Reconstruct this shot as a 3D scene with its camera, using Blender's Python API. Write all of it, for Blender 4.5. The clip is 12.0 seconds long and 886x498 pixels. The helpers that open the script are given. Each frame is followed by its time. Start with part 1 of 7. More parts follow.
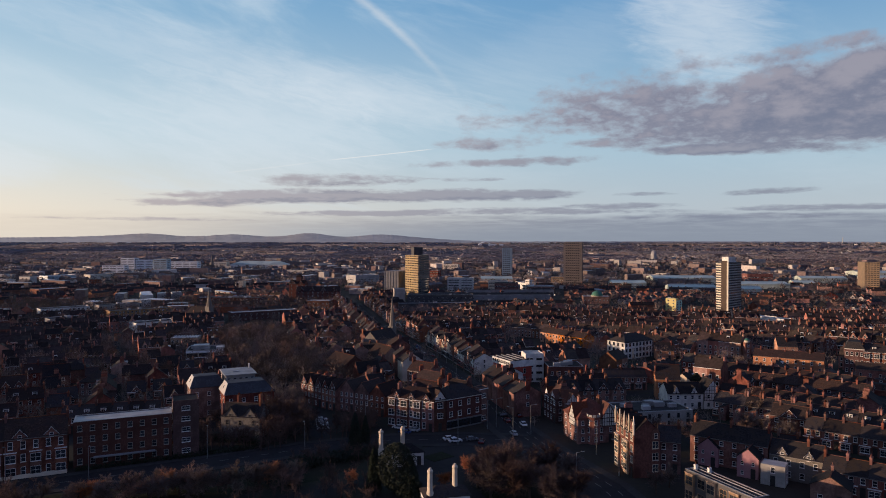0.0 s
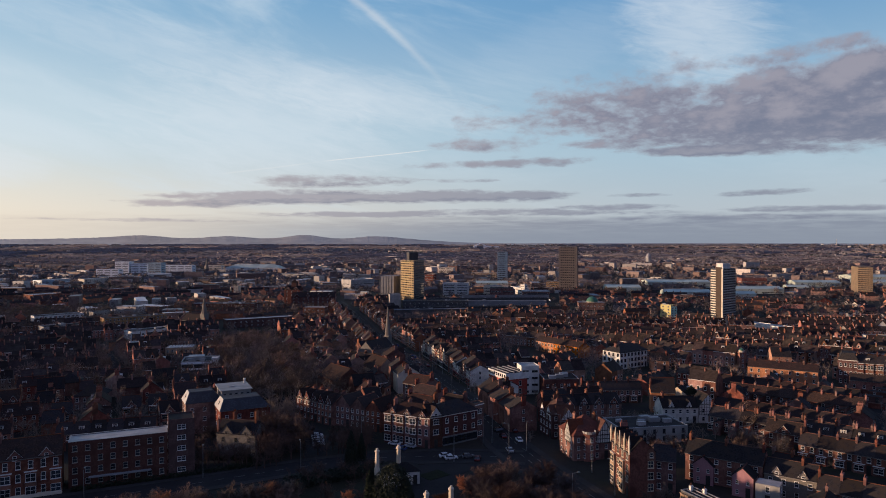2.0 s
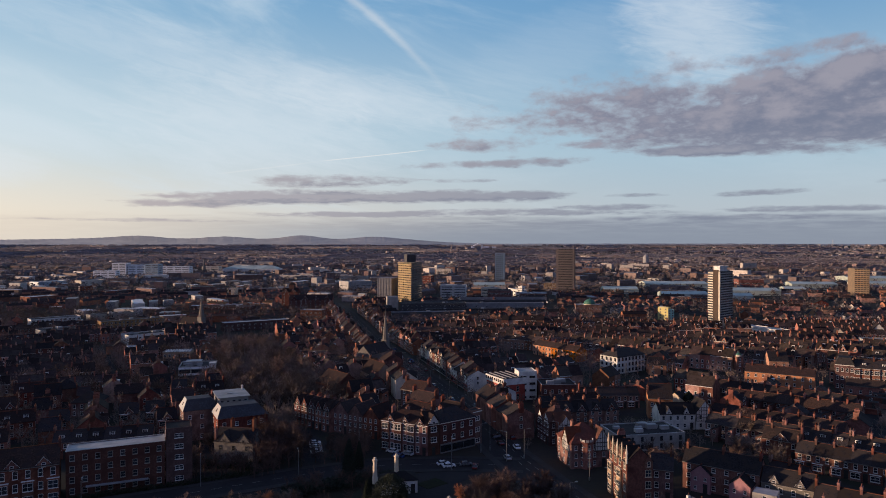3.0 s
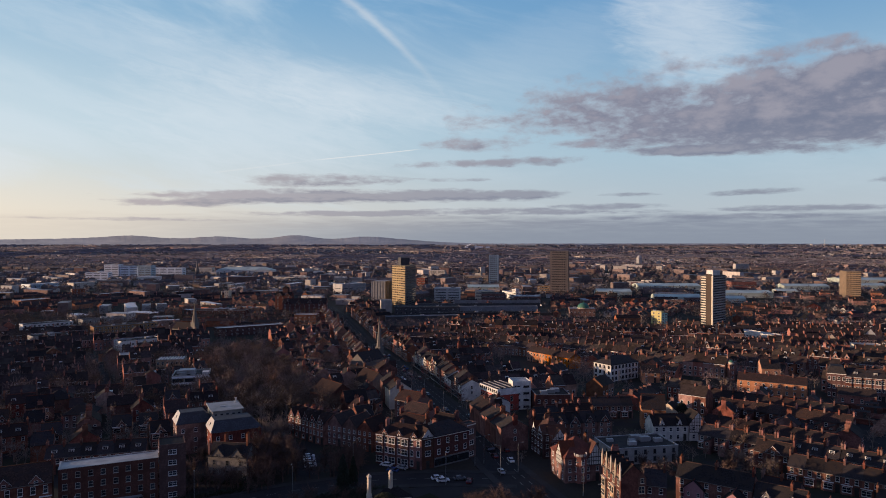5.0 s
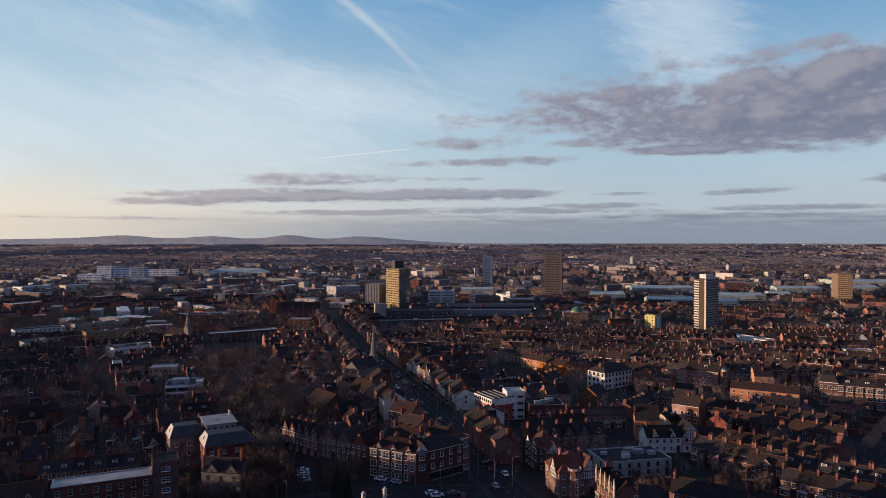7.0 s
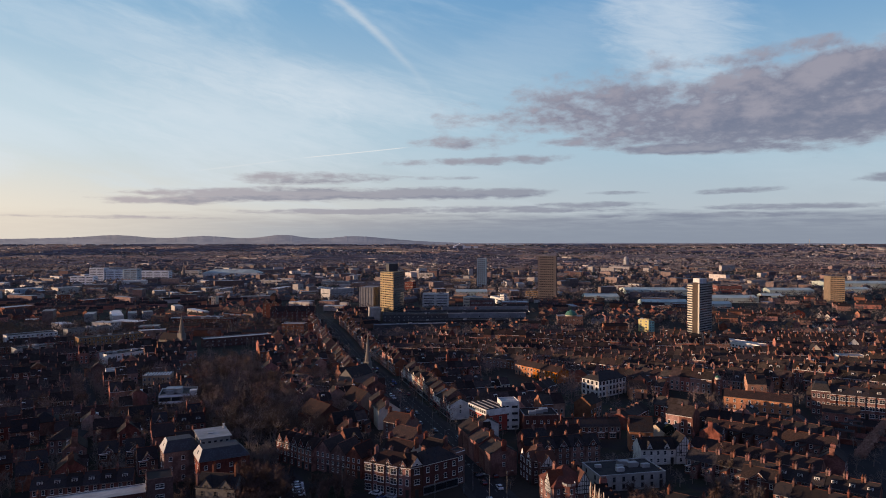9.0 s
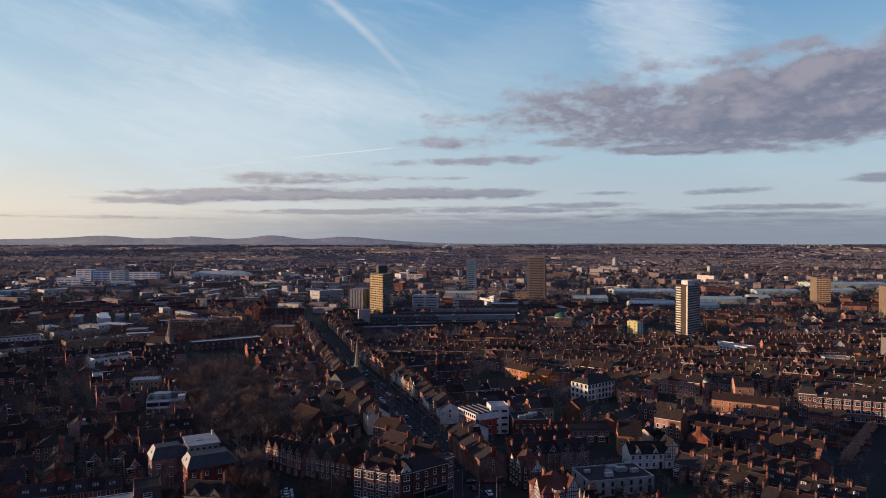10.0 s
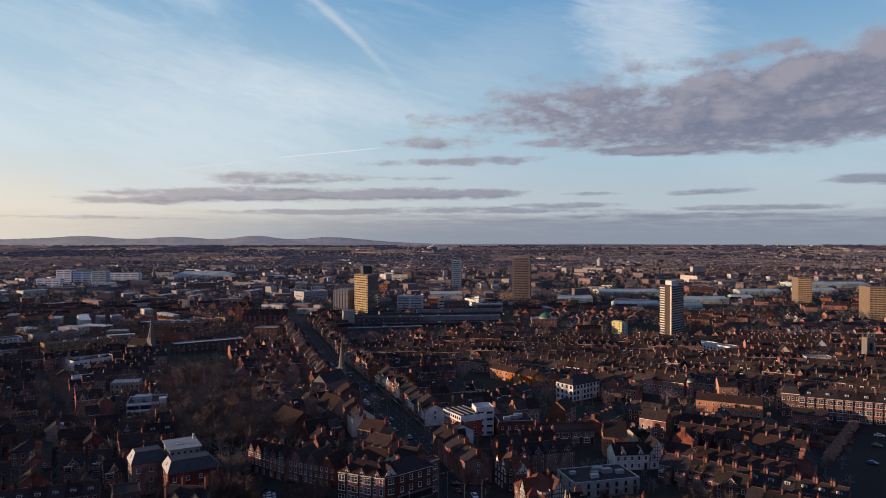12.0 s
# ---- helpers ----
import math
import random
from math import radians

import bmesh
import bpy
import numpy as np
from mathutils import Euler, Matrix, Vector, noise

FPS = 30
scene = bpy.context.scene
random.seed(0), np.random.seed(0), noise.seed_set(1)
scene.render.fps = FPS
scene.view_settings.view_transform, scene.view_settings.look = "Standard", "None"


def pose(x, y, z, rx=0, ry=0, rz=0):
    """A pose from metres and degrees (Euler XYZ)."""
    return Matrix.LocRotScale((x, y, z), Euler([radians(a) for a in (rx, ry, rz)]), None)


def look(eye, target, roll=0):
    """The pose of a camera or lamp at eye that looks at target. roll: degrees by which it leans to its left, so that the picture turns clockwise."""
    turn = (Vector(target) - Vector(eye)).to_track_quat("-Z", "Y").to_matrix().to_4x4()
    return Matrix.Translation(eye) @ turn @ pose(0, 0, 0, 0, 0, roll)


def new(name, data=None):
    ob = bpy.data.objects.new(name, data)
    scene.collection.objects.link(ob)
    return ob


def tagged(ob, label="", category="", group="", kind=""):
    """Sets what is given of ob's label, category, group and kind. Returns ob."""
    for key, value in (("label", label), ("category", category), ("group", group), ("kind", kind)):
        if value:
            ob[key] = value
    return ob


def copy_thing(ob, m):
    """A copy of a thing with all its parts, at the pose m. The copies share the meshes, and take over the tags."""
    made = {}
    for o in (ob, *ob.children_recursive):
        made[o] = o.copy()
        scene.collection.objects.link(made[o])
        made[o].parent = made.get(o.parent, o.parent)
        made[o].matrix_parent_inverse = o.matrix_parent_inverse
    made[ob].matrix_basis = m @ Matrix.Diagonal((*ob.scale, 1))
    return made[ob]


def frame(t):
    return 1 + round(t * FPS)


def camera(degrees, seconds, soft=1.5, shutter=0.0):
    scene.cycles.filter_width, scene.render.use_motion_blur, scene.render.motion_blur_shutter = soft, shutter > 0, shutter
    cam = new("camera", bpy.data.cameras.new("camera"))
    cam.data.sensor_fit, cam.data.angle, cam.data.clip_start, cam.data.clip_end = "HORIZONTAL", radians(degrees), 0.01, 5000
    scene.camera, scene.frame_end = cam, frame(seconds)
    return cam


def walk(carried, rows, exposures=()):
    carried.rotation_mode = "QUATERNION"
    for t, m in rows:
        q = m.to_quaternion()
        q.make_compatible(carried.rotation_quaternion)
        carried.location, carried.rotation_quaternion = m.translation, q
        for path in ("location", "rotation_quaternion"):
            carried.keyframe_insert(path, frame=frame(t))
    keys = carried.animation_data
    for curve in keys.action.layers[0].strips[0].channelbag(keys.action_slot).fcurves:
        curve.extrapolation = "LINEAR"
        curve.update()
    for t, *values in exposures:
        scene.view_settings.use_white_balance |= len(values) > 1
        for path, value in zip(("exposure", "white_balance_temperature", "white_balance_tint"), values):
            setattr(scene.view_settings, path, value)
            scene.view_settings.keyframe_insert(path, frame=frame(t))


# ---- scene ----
# ================= camera: rises almost straight up over the park gate and turns slowly right
cam = camera(66.0, 12.0, soft=0.95)
ROWS = []
for t, x, y, z, yaw, pitch in (
        (0.0, 0.00, 0.00, 66.00, 0.00, -0.850), (0.5, -0.06, -0.05, 67.30, 0.098, -0.822),
        (1.0, -0.12, -0.10, 68.62, 0.197, -0.785), (1.5, -0.18, -0.16, 69.96, 0.303, -0.760),
        (2.0, -0.25, -0.21, 71.28, 0.404, -0.758), (2.5, -0.30, -0.27, 72.60, 0.503, -0.760),
        (3.0, -0.33, -0.31, 73.90, 0.615, -0.756), (4.0, -0.36, -0.35, 76.46, 0.868, -0.790),
        (5.0, -0.39, -0.36, 78.98, 1.127, -0.826), (5.5, -0.41, -0.35, 80.23, 1.254, -0.838),
        (6.0, -0.44, -0.32, 81.50, 1.382, -0.842), (6.5, -0.47, -0.27, 82.82, 1.512, -0.868),
        (7.0, -0.51, -0.22, 84.15, 1.641, -0.900), (8.0, -0.62, -0.21, 86.85, 1.893, -0.950),
        (9.0, -0.72, -0.21, 89.46, 2.137, -0.982), (9.5, -0.74, -0.22, 90.66, 2.252, -0.972),
        (9.7, -0.74, -0.22, 91.06, 2.450, -0.968), (9.8, -0.74, -0.21, 91.24, 2.680, -0.966),
        (10.0, -0.74, -0.19, 91.55, 3.010, -0.964), (10.5, -0.73, 0.02, 91.80, 3.524, -0.960),
        (11.0, -0.68, 0.45, 91.68, 3.838, -0.946), (11.5, -0.61, 1.07, 91.66, 4.054, -0.942),
        (12.0, -0.54, 1.75, 91.70, 4.265, -0.938)):
    ROWS.append((t, pose(x, y, z, 90.0 + pitch, 0.0, -yaw)))
walk(cam, ROWS)

# ================= light
SUN_AZ, SUN_EL = radians(268.0), radians(5.1)      # clockwise from +y
sun_dir = Vector((math.sin(SUN_AZ) * math.cos(SUN_EL), math.cos(SUN_AZ) * math.cos(SUN_EL), math.sin(SUN_EL)))
sun_data = bpy.data.lights.new("sun", "SUN")
sun_data.energy, sun_data.angle, sun_data.color = 4.7, radians(0.6), (1.0, 0.67, 0.45)
sun = new("sun", sun_data)
sun.matrix_world = look((0, 0, 400), Vector((0, 0, 400)) - sun_dir)
scene.view_settings.exposure = 0.55


class Nodes:
    """A short way of writing node trees."""
    def __init__(self, tree):
        self.t = tree

    def add(self, kind):
        return self.t.nodes.new(kind)

    def put(self, socket, value):
        if isinstance(value, bpy.types.NodeSocket):
            self.t.links.new(value, socket)
        elif value is not None:
            socket.default_value = value

    def math(self, op, a, b=None, c=None, clamp=False):
        n = self.add("ShaderNodeMath")
        n.operation, n.use_clamp = op, clamp
        for s, v in zip(n.inputs, (a, b, c)):
            self.put(s, v)
        return n.outputs[0]

    def step(self, x, lo, hi, a=0.0, b=1.0):
        n = self.add("ShaderNodeMapRange")
        n.interpolation_type = "SMOOTHSTEP"
        for s, v in zip(n.inputs, (x, lo, hi, a, b)):
            self.put(s, v)
        return n.outputs[0]

    def mix(self, f, a, b, mode="MIX"):
        n = self.add("ShaderNodeMix")
        n.data_type, n.blend_type = "RGBA", mode
        self.put(n.inputs[0], f)
        for s, v in ((n.inputs[6], a), (n.inputs[7], b)):
            self.put(s, (*v, 1.0) if isinstance(v, tuple) else v)
        return n.outputs[2]

    def noise(self, vec, scale, detail=4.0, rough=0.55, dist=0.0):
        n = self.add("ShaderNodeTexNoise")
        self.put(n.inputs["Vector"], vec)
        for k, v in (("Scale", scale), ("Detail", detail), ("Roughness", rough), ("Distortion", dist)):
            n.inputs[k].default_value = v
        return n.outputs[0]

    def vec(self, x, y, z=0.0):
        n = self.add("ShaderNodeCombineXYZ")
        for s, v in zip(n.inputs, (x, y, z)):
            self.put(s, v)
        return n.outputs[0]


def build_world():
    world = bpy.data.worlds.new("evening_sky")
    scene.world = world
    world.use_nodes = True
    t = world.node_tree
    t.nodes.clear()
    n = Nodes(t)
    sky = n.add("ShaderNodeTexSky")
    sky.sky_type, sky.sun_disc, sky.sun_elevation, sky.sun_rotation = "NISHITA", False, SUN_EL, SUN_AZ
    sky.air_density, sky.dust_density, sky.ozone_density = 1.0, 1.5, 1.5
    xyz = n.add("ShaderNodeSeparateXYZ")
    t.links.new(n.add("ShaderNodeTexCoord").outputs["Generated"], xyz.inputs[0])
    deg = 57.29578
    az = n.math("MULTIPLY", n.math("ARCTAN2", xyz.outputs[0], xyz.outputs[1]), deg)
    el = n.math("MULTIPLY", n.math("ARCSINE", xyz.outputs[2]), deg)
    # thin high veil over the clear sky: cream low in the sun's quarter, blue overhead
    near_sun = n.step(az, -50.0, 22.0, 1.0, 0.0)
    low = n.mix(near_sun, (0.56, 0.63, 0.70), (1.08, 0.94, 0.76))
    mid = n.mix(near_sun, (0.44, 0.63, 0.78), (0.71, 0.85, 0.93))
    high = n.mix(near_sun, (0.165, 0.385, 0.675), (0.28, 0.53, 0.77))
    c = n.mix(n.step(el, 0.5, 9.0), low, mid)
    c = n.mix(n.step(el, 7.0, 21.0), c, high)
    c = n.mix(n.step(el, 22.0, 60.0), c, (0.056, 0.067, 0.325))
    c = n.mix(n.step(n.math("ABSOLUTE", az), 45.0, 125.0, 0.0, 0.94), c, (0.153, 0.195, 0.440))
    scaled = n.add("ShaderNodeVectorMath")
    scaled.operation = "SCALE"
    t.links.new(sky.outputs[0], scaled.inputs[0])
    scaled.inputs["Scale"].default_value = 0.07
    c = n.mix(0.82, scaled.outputs[0], c)

    def coords(ka, ke, off=0.0):
        return n.vec(n.math("MULTIPLY", az, ka), n.math("MULTIPLY", el, ke), off)

    def lens(a0, e0, wa, we, tilt=0.0):
        """1 at the middle of a flat patch of sky, 0 on its rim, less beyond."""
        da = n.math("SUBTRACT", az, a0)
        e = n.math("SUBTRACT", el, n.math("MULTIPLY_ADD", da, tilt, e0))
        q = n.math("ADD", n.math("POWER", n.math("DIVIDE", da, wa), 2.0), n.math("POWER", n.math("DIVIDE", e, we), 2.0))
        return n.math("SUBTRACT", 1.0, q)

    # cirrus wisps, drawn out along the wind
    slant = n.math("MULTIPLY_ADD", az, 0.20, el)
    wisp = n.noise(n.vec(n.math("MULTIPLY", az, 0.045), n.math("MULTIPLY", slant, 0.20), 0.0), 1.0, 6.0, 0.6, 0.7)
    fibre = n.noise(n.vec(n.math("MULTIPLY", az, 0.35), n.math("MULTIPLY", slant, 1.5), 3.0), 1.0, 6.0, 0.65, 0.6)
    fine = n.noise(coords(0.5, 1.6, 3.0), 1.0, 5.0, 0.65, 0.5)
    veil = n.math("MULTIPLY", n.step(wisp, 0.44, 0.76), n.step(fibre, 0.2, 0.8, 0.8, 1.0))
    veil = n.math("MULTIPLY", veil, n.step(az, 25.0, -25.0, 0.25, 0.60))
    c = n.mix(veil, c, (0.65, 0.75, 0.83))
    for a0, e0, wa, we, tilt, amount in ((20.6, 16.6, 5.6, 5.0, -0.25, 0.52), (-17.0, 13.7, 22.0, 2.2, -0.17, 0.27), (-5.0, 11.6, 11.0, 2.4, -0.20, 0.24),
                                         (-14.5, 8.8, 11.0, 4.4, -0.12, 0.44), (-33.5, 5.3, 4.5, 1.7, 0.0, 0.45), (-31.0, 8.0, 8.0, 1.6, -0.1, 0.20), (10.0, 15.5, 8.0, 3.0, 0.3, 0.12)):
        d = n.math("MULTIPLY_ADD", n.math("SUBTRACT", fibre, 0.5), 1.7, lens(a0, e0, wa, we, tilt))
        c = n.mix(n.math("MULTIPLY", n.step(d, -0.5, 1.3), amount), c, (0.74, 0.80, 0.86))
    # vapour trails: the old one bends and spreads, the young ones are thin
    for a0, e0, slope, bend, width, a1, a2, fade, amount in ((-3.02, 16.2, -0.87, -0.027, 0.42, -9.5, 2.4, 7.0, 0.33), (-4.9, 7.02, 0.115, 0.0, 0.045, -9.8, -0.4, 1.5, 0.62), (-13.0, 5.95, 0.150, 0.0, 0.06, -18.0, -9.0, 3.0, 0.20)):
        da = n.math("SUBTRACT", az, a0)
        middle = n.math("MULTIPLY_ADD", n.math("MULTIPLY_ADD", da, bend, slope), da, e0)
        off = n.math("ABSOLUTE", n.math("SUBTRACT", el, middle))
        line = n.step(n.math("MULTIPLY_ADD", fine, width * 1.0, off), width * 0.3, width * 2.1, 1.0, 0.0)
        ends = n.math("MULTIPLY", n.step(az, a1, a1 + 1.5), n.step(az, a2 - fade, a2, 1.0, 0.0))
        c = n.mix(n.math("MULTIPLY", n.math("MULTIPLY", line, ends), amount), c, (0.86, 0.84, 0.82))

    # low stratus and the big bank: flat lenses broken up by noise, sampled again towards the sun to find the lit lumps
    def density(up, across):
        e, a = n.math("ADD", el, up), n.math("ADD", az, across)
        level = n.math("MULTIPLY", n.math("LOGARITHM", n.math("ADD", n.math("MAXIMUM", e, -1.0), 1.5), math.e), 8.0)
        puff = n.noise(n.vec(n.math("MULTIPLY", a, 0.27), n.math("MULTIPLY", level, 0.92), 7.0), 1.0, 8.0, 0.56, 0.1)
        broad = n.noise(n.vec(n.math("MULTIPLY", a, 0.11), n.math("MULTIPLY", level, 0.35), 11.0), 1.0, 3.0, 0.5, 0.2)

        def flat(a0, e0, wa, we, tilt=0.0):
            da = n.math("SUBTRACT", a, a0)
            de = n.math("DIVIDE", n.math("SUBTRACT", e, n.math("MULTIPLY_ADD", da, tilt, e0)), we)
            return n.math("SUBTRACT", 1.0, n.math("ADD", n.math("POWER", n.math("DIVIDE", da, wa), 2.0), n.math("POWER", de, 2.0)))

        bank = n.math("MULTIPLY", flat(30.0, 9.0, 20.0, 2.5), 1.35)
        for a0, e0, wa, we, tilt, weight in ((31.0, 11.2, 12.0, 2.3, 0.05, 1.3), (15.0, 10.4, 10.0, 2.5, 0.10, 0.56), (26.8, 13.6, 6.0, 0.7, 0.06, 0.55), (15.0, 7.75, 5.5, 0.5, -0.05, 0.8), (24.0, 7.0, 9.0, 0.6, -0.03, 1.0),
                                             (37.8, 13.2, 4.2, 1.9, 0.1, 0.9), (4.9, 9.67, 3.8, 0.60, 0.0, 0.40), (4.5, 7.85, 3.8, 0.5, 0.0, 0.36), (2.6, 6.25, 5.0, 0.36, 0.02, 0.55), (9.9, 6.5, 3.2, 0.38, 0.03, 0.62),
                                             (1.3, 4.97, 3.0, 0.17, 0.0, 0.45), (-8.5, 4.85, 6.5, 0.55, 0.01, 0.95), (-7.0, 3.55, 15.0, 0.62, 0.012, 1.1), (5.0, 3.65, 7.0, 0.55, 0.0, 1.0), (-19.0, 2.95, 6.0, 0.38, 0.02, 0.8),
                                             (16.6, 3.63, 2.2, 0.14, 0.0, 0.45), (25.4, 3.62, 3.2, 0.24, 0.02, 0.75), (14.5, 2.62, 4.5, 0.30, 0.0, 0.8), (29.5, 2.35, 7.0, 0.26, 0.0, 0.5), (36.3, 4.25, 3.0, 0.45, 0.0, 0.75), (-4.0, 2.15, 12.0, 0.26, 0.01, 0.75), (9.0, 2.3, 10.0, 0.30, 0.0, 0.6), (23.0, 1.75, 10.0, 0.24, 0.0, 0.5), (-23.0, 1.55, 9.0, 0.14, 0.0, 0.6)):
            bank = n.math("MAXIMUM", bank, n.math("MULTIPLY", flat(a0, e0, wa, we, tilt), weight))
        small = n.noise(n.vec(n.math("MULTIPLY", a, 0.85), n.math("MULTIPLY", level, 2.1), 19.0), 1.0, 6.0, 0.6, 0.2)
        d = n.math("MULTIPLY_ADD", n.math("SUBTRACT", puff, 0.49), 2.7, bank)
        d = n.math("MULTIPLY_ADD", n.math("SUBTRACT", small, 0.5), 1.2, d)
        return n.math("MULTIPLY_ADD", n.math("SUBTRACT", broad, 0.5), 1.1, d)

    dens, sunward = density(0.0, 0.0), density(0.55, -2.2)
    cover = n.step(dens, -0.25, 0.82)
    lit = n.step(n.math("SUBTRACT", dens, sunward), -0.5, 1.0)
    thin = n.step(dens, 0.1, 1.25, 1.0, 0.0)
    lit = n.math("MAXIMUM", n.math("MULTIPLY", lit, 0.60), n.math("MULTIPLY", thin, 0.66))
    shade = n.mix(lit, n.mix(near_sun, (0.165, 0.180, 0.262), (0.255, 0.262, 0.320)), n.mix(near_sun, n.mix(n.step(el, 4.5, 9.0), (0.31, 0.335, 0.40), (0.42, 0.385, 0.435)), (0.70, 0.57, 0.54)))
    c = n.mix(n.math("MULTIPLY", cover, n.step(el, 2.0, 11.0, 0.86, 0.93)), c, shade)
    # grey layer low over the horizon, paler beneath
    layer_noise = n.noise(coords(0.13, 1.5, 2.0), 1.0, 7.0, 0.58, 0.3)
    top = n.math("MULTIPLY_ADD", n.math("SUBTRACT", layer_noise, 0.5), 2.6, el)
    layer = n.math("MULTIPLY", n.step(top, 1.2, 2.3, 1.0, 0.0), n.step(el, 0.0, 1.6, 0.55, 0.95))
    ragged = n.noise(coords(0.30, 3.4, 8.0), 1.0, 7.0, 0.6, 0.3)
    layer = n.math("MULTIPLY", n.math("MULTIPLY", layer, n.step(ragged, 0.34, 0.60, 0.60, 1.0)), n.step(az, -34.0, 8.0, 0.30, 0.92))
    c = n.mix(layer, c, n.mix(near_sun, (0.225, 0.255, 0.33), (0.74, 0.64, 0.54)))
    c = n.mix(n.math("MULTIPLY", n.step(el, 0.0, 2.4, 1.0, 0.0), n.step(az, -30.0, 6.0, 0.1, 0.80)), c, (0.235, 0.272, 0.342))
    # below the horizon, the ground's own dull tone
    c = n.mix(n.step(el, -2.6, -1.4, 1.0, 0.0), c, (0.03, 0.03, 0.03))
    bg = n.add("ShaderNodeBackground")
    t.links.new(c, bg.inputs[0])
    bg.inputs[1].default_value = 0.683
    t.links.new(bg.outputs[0], n.add("ShaderNodeOutputWorld").inputs[0])


build_world()

# ================= materials
def material(name, color, rough=0.85, spread=0.25, scale=1.2, second=None, coarse=0.12, metal=0.0, spec=0.3,
             bump=0.0, bump_scale=8.0, each=0.0, island=False, hue=0.0):
    """A surface with grain and larger stains, in object space; each: how far single things differ."""
    m = bpy.data.materials.new(name)
    m.use_nodes = True
    n = Nodes(m.node_tree)
    bsdf = m.node_tree.nodes["Principled BSDF"]
    co = n.add("ShaderNodeTexCoord").outputs["Object"]
    geo = n.add("ShaderNodeNewGeometry")
    info = n.add("ShaderNodeObjectInfo")
    fine = n.noise(co, scale, 6.0, 0.65)
    wide = n.noise(co, coarse, 3.0, 0.5)
    dark = tuple(v * (1.0 - spread) for v in color)
    light = tuple(min(1.0, v * (1.0 + spread)) for v in color)
    c = n.mix(n.step(fine, 0.3, 0.7), dark, light)
    if second:
        c = n.mix(n.step(wide, 0.42, 0.62), c, second)
    rnd = geo.outputs["Random Per Island"] if island else info.outputs["Random"]
    if each:
        hsv = n.add("ShaderNodeHueSaturation")
        n.put(hsv.inputs["Color"], c)
        n.put(hsv.inputs["Value"], n.math("MULTIPLY_ADD", rnd, 2.0 * each, 1.0 - each))
        n.put(hsv.inputs["Hue"], n.math("MULTIPLY_ADD", n.math("FRACT", n.math("MULTIPLY", rnd, 7.31)), 2.0 * hue, 0.5 - hue))
        n.put(hsv.inputs["Saturation"], n.math("MULTIPLY_ADD", n.math("FRACT", n.math("MULTIPLY", rnd, 13.7)), 0.5, 0.75))
        c = hsv.outputs[0]
    n.put(bsdf.inputs["Base Color"], c)
    n.put(bsdf.inputs["Roughness"], n.step(fine, 0.2, 0.8, max(0.02, rough - 0.08), min(1.0, rough + 0.08)))
    bsdf.inputs["Metallic"].default_value = metal
    bsdf.inputs["Specular IOR Level"].default_value = spec
    if bump:
        b = n.add("ShaderNodeBump")
        b.inputs["Strength"].default_value = bump
        b.inputs["Distance"].default_value = 0.05
        n.put(b.inputs["Height"], n.noise(co, bump_scale, 4.0))
        n.put(bsdf.inputs["Normal"], b.outputs[0])
    return m


BRICK = material("red_brick", (0.188, 0.092, 0.073), 0.9, 0.3, 1.6, (0.105, 0.05, 0.04), 0.25, bump=0.3, each=0.3, hue=0.012, spec=0.08)
BRICK_DARK = material("dark_brick", (0.100, 0.054, 0.046), 0.9, 0.3, 1.6, (0.075, 0.04, 0.034), 0.25, bump=0.3, each=0.25, hue=0.01, spec=0.08)
BRICK_BUFF = material("buff_brick", (0.30, 0.20, 0.12), 0.9, 0.25, 1.6, (0.22, 0.15, 0.10), 0.25, bump=0.3, each=0.25)
BRICK_ORANGE = material("orange_brick", (0.36, 0.150, 0.068), 0.9, 0.25, 1.6, (0.28, 0.115, 0.055), 0.25, bump=0.3, each=0.12, spec=0.08)
CREAM = material("cream_render", (0.55, 0.47, 0.36), 0.8, 0.12, 0.8, (0.46, 0.40, 0.32), 0.3, each=0.15)
WHITE = material("white_render", (0.58, 0.57, 0.53), 0.8, 0.12, 0.8, (0.44, 0.43, 0.41), 0.3, each=0.1)
PINK = material("pink_render", (0.32, 0.165, 0.18), 0.85, 0.12, 0.8, (0.27, 0.14, 0.15), 0.3)
STONE = material("grey_stone", (0.145, 0.132, 0.115), 0.9, 0.25, 1.2, (0.135, 0.125, 0.115), 0.3, bump=0.4, each=0.15)
CONCRETE = material("concrete", (0.30, 0.285, 0.26), 0.9, 0.2, 0.6, (0.23, 0.22, 0.20), 0.15, bump=0.15, each=0.15)
DARKCON = material("dark_cladding", (0.06, 0.058, 0.06), 0.6, 0.2, 0.6, (0.045, 0.045, 0.05), 0.15, each=0.15)
SLATE = material("slate", (0.025, 0.023, 0.025), 0.85, 0.5, 2.4, (0.032, 0.026, 0.024), 0.5, spec=0.07, bump=0.5, bump_scale=5.0, each=0.35, hue=0.02)
TILE = material("clay_tile", (0.108, 0.045, 0.031), 0.8, 0.35, 1.8, (0.08, 0.038, 0.027), 0.3, bump=0.5, bump_scale=5.0, each=0.3, hue=0.012, spec=0.08)
TILE_BROWN = material("brown_tile", (0.036, 0.024, 0.021), 0.85, 0.5, 2.4, (0.028, 0.021, 0.020), 0.5, bump=0.5, bump_scale=5.0, each=0.3, hue=0.012, spec=0.08)
FELT = material("roofing_felt", (0.034, 0.033, 0.035), 0.9, 0.35, 0.5, (0.045, 0.043, 0.042), 0.2, spec=0.08, each=0.3)
FELT_PALE = material("pale_roofing", (0.30, 0.295, 0.29), 0.6, 0.2, 0.5, (0.22, 0.22, 0.22), 0.2, each=0.2)
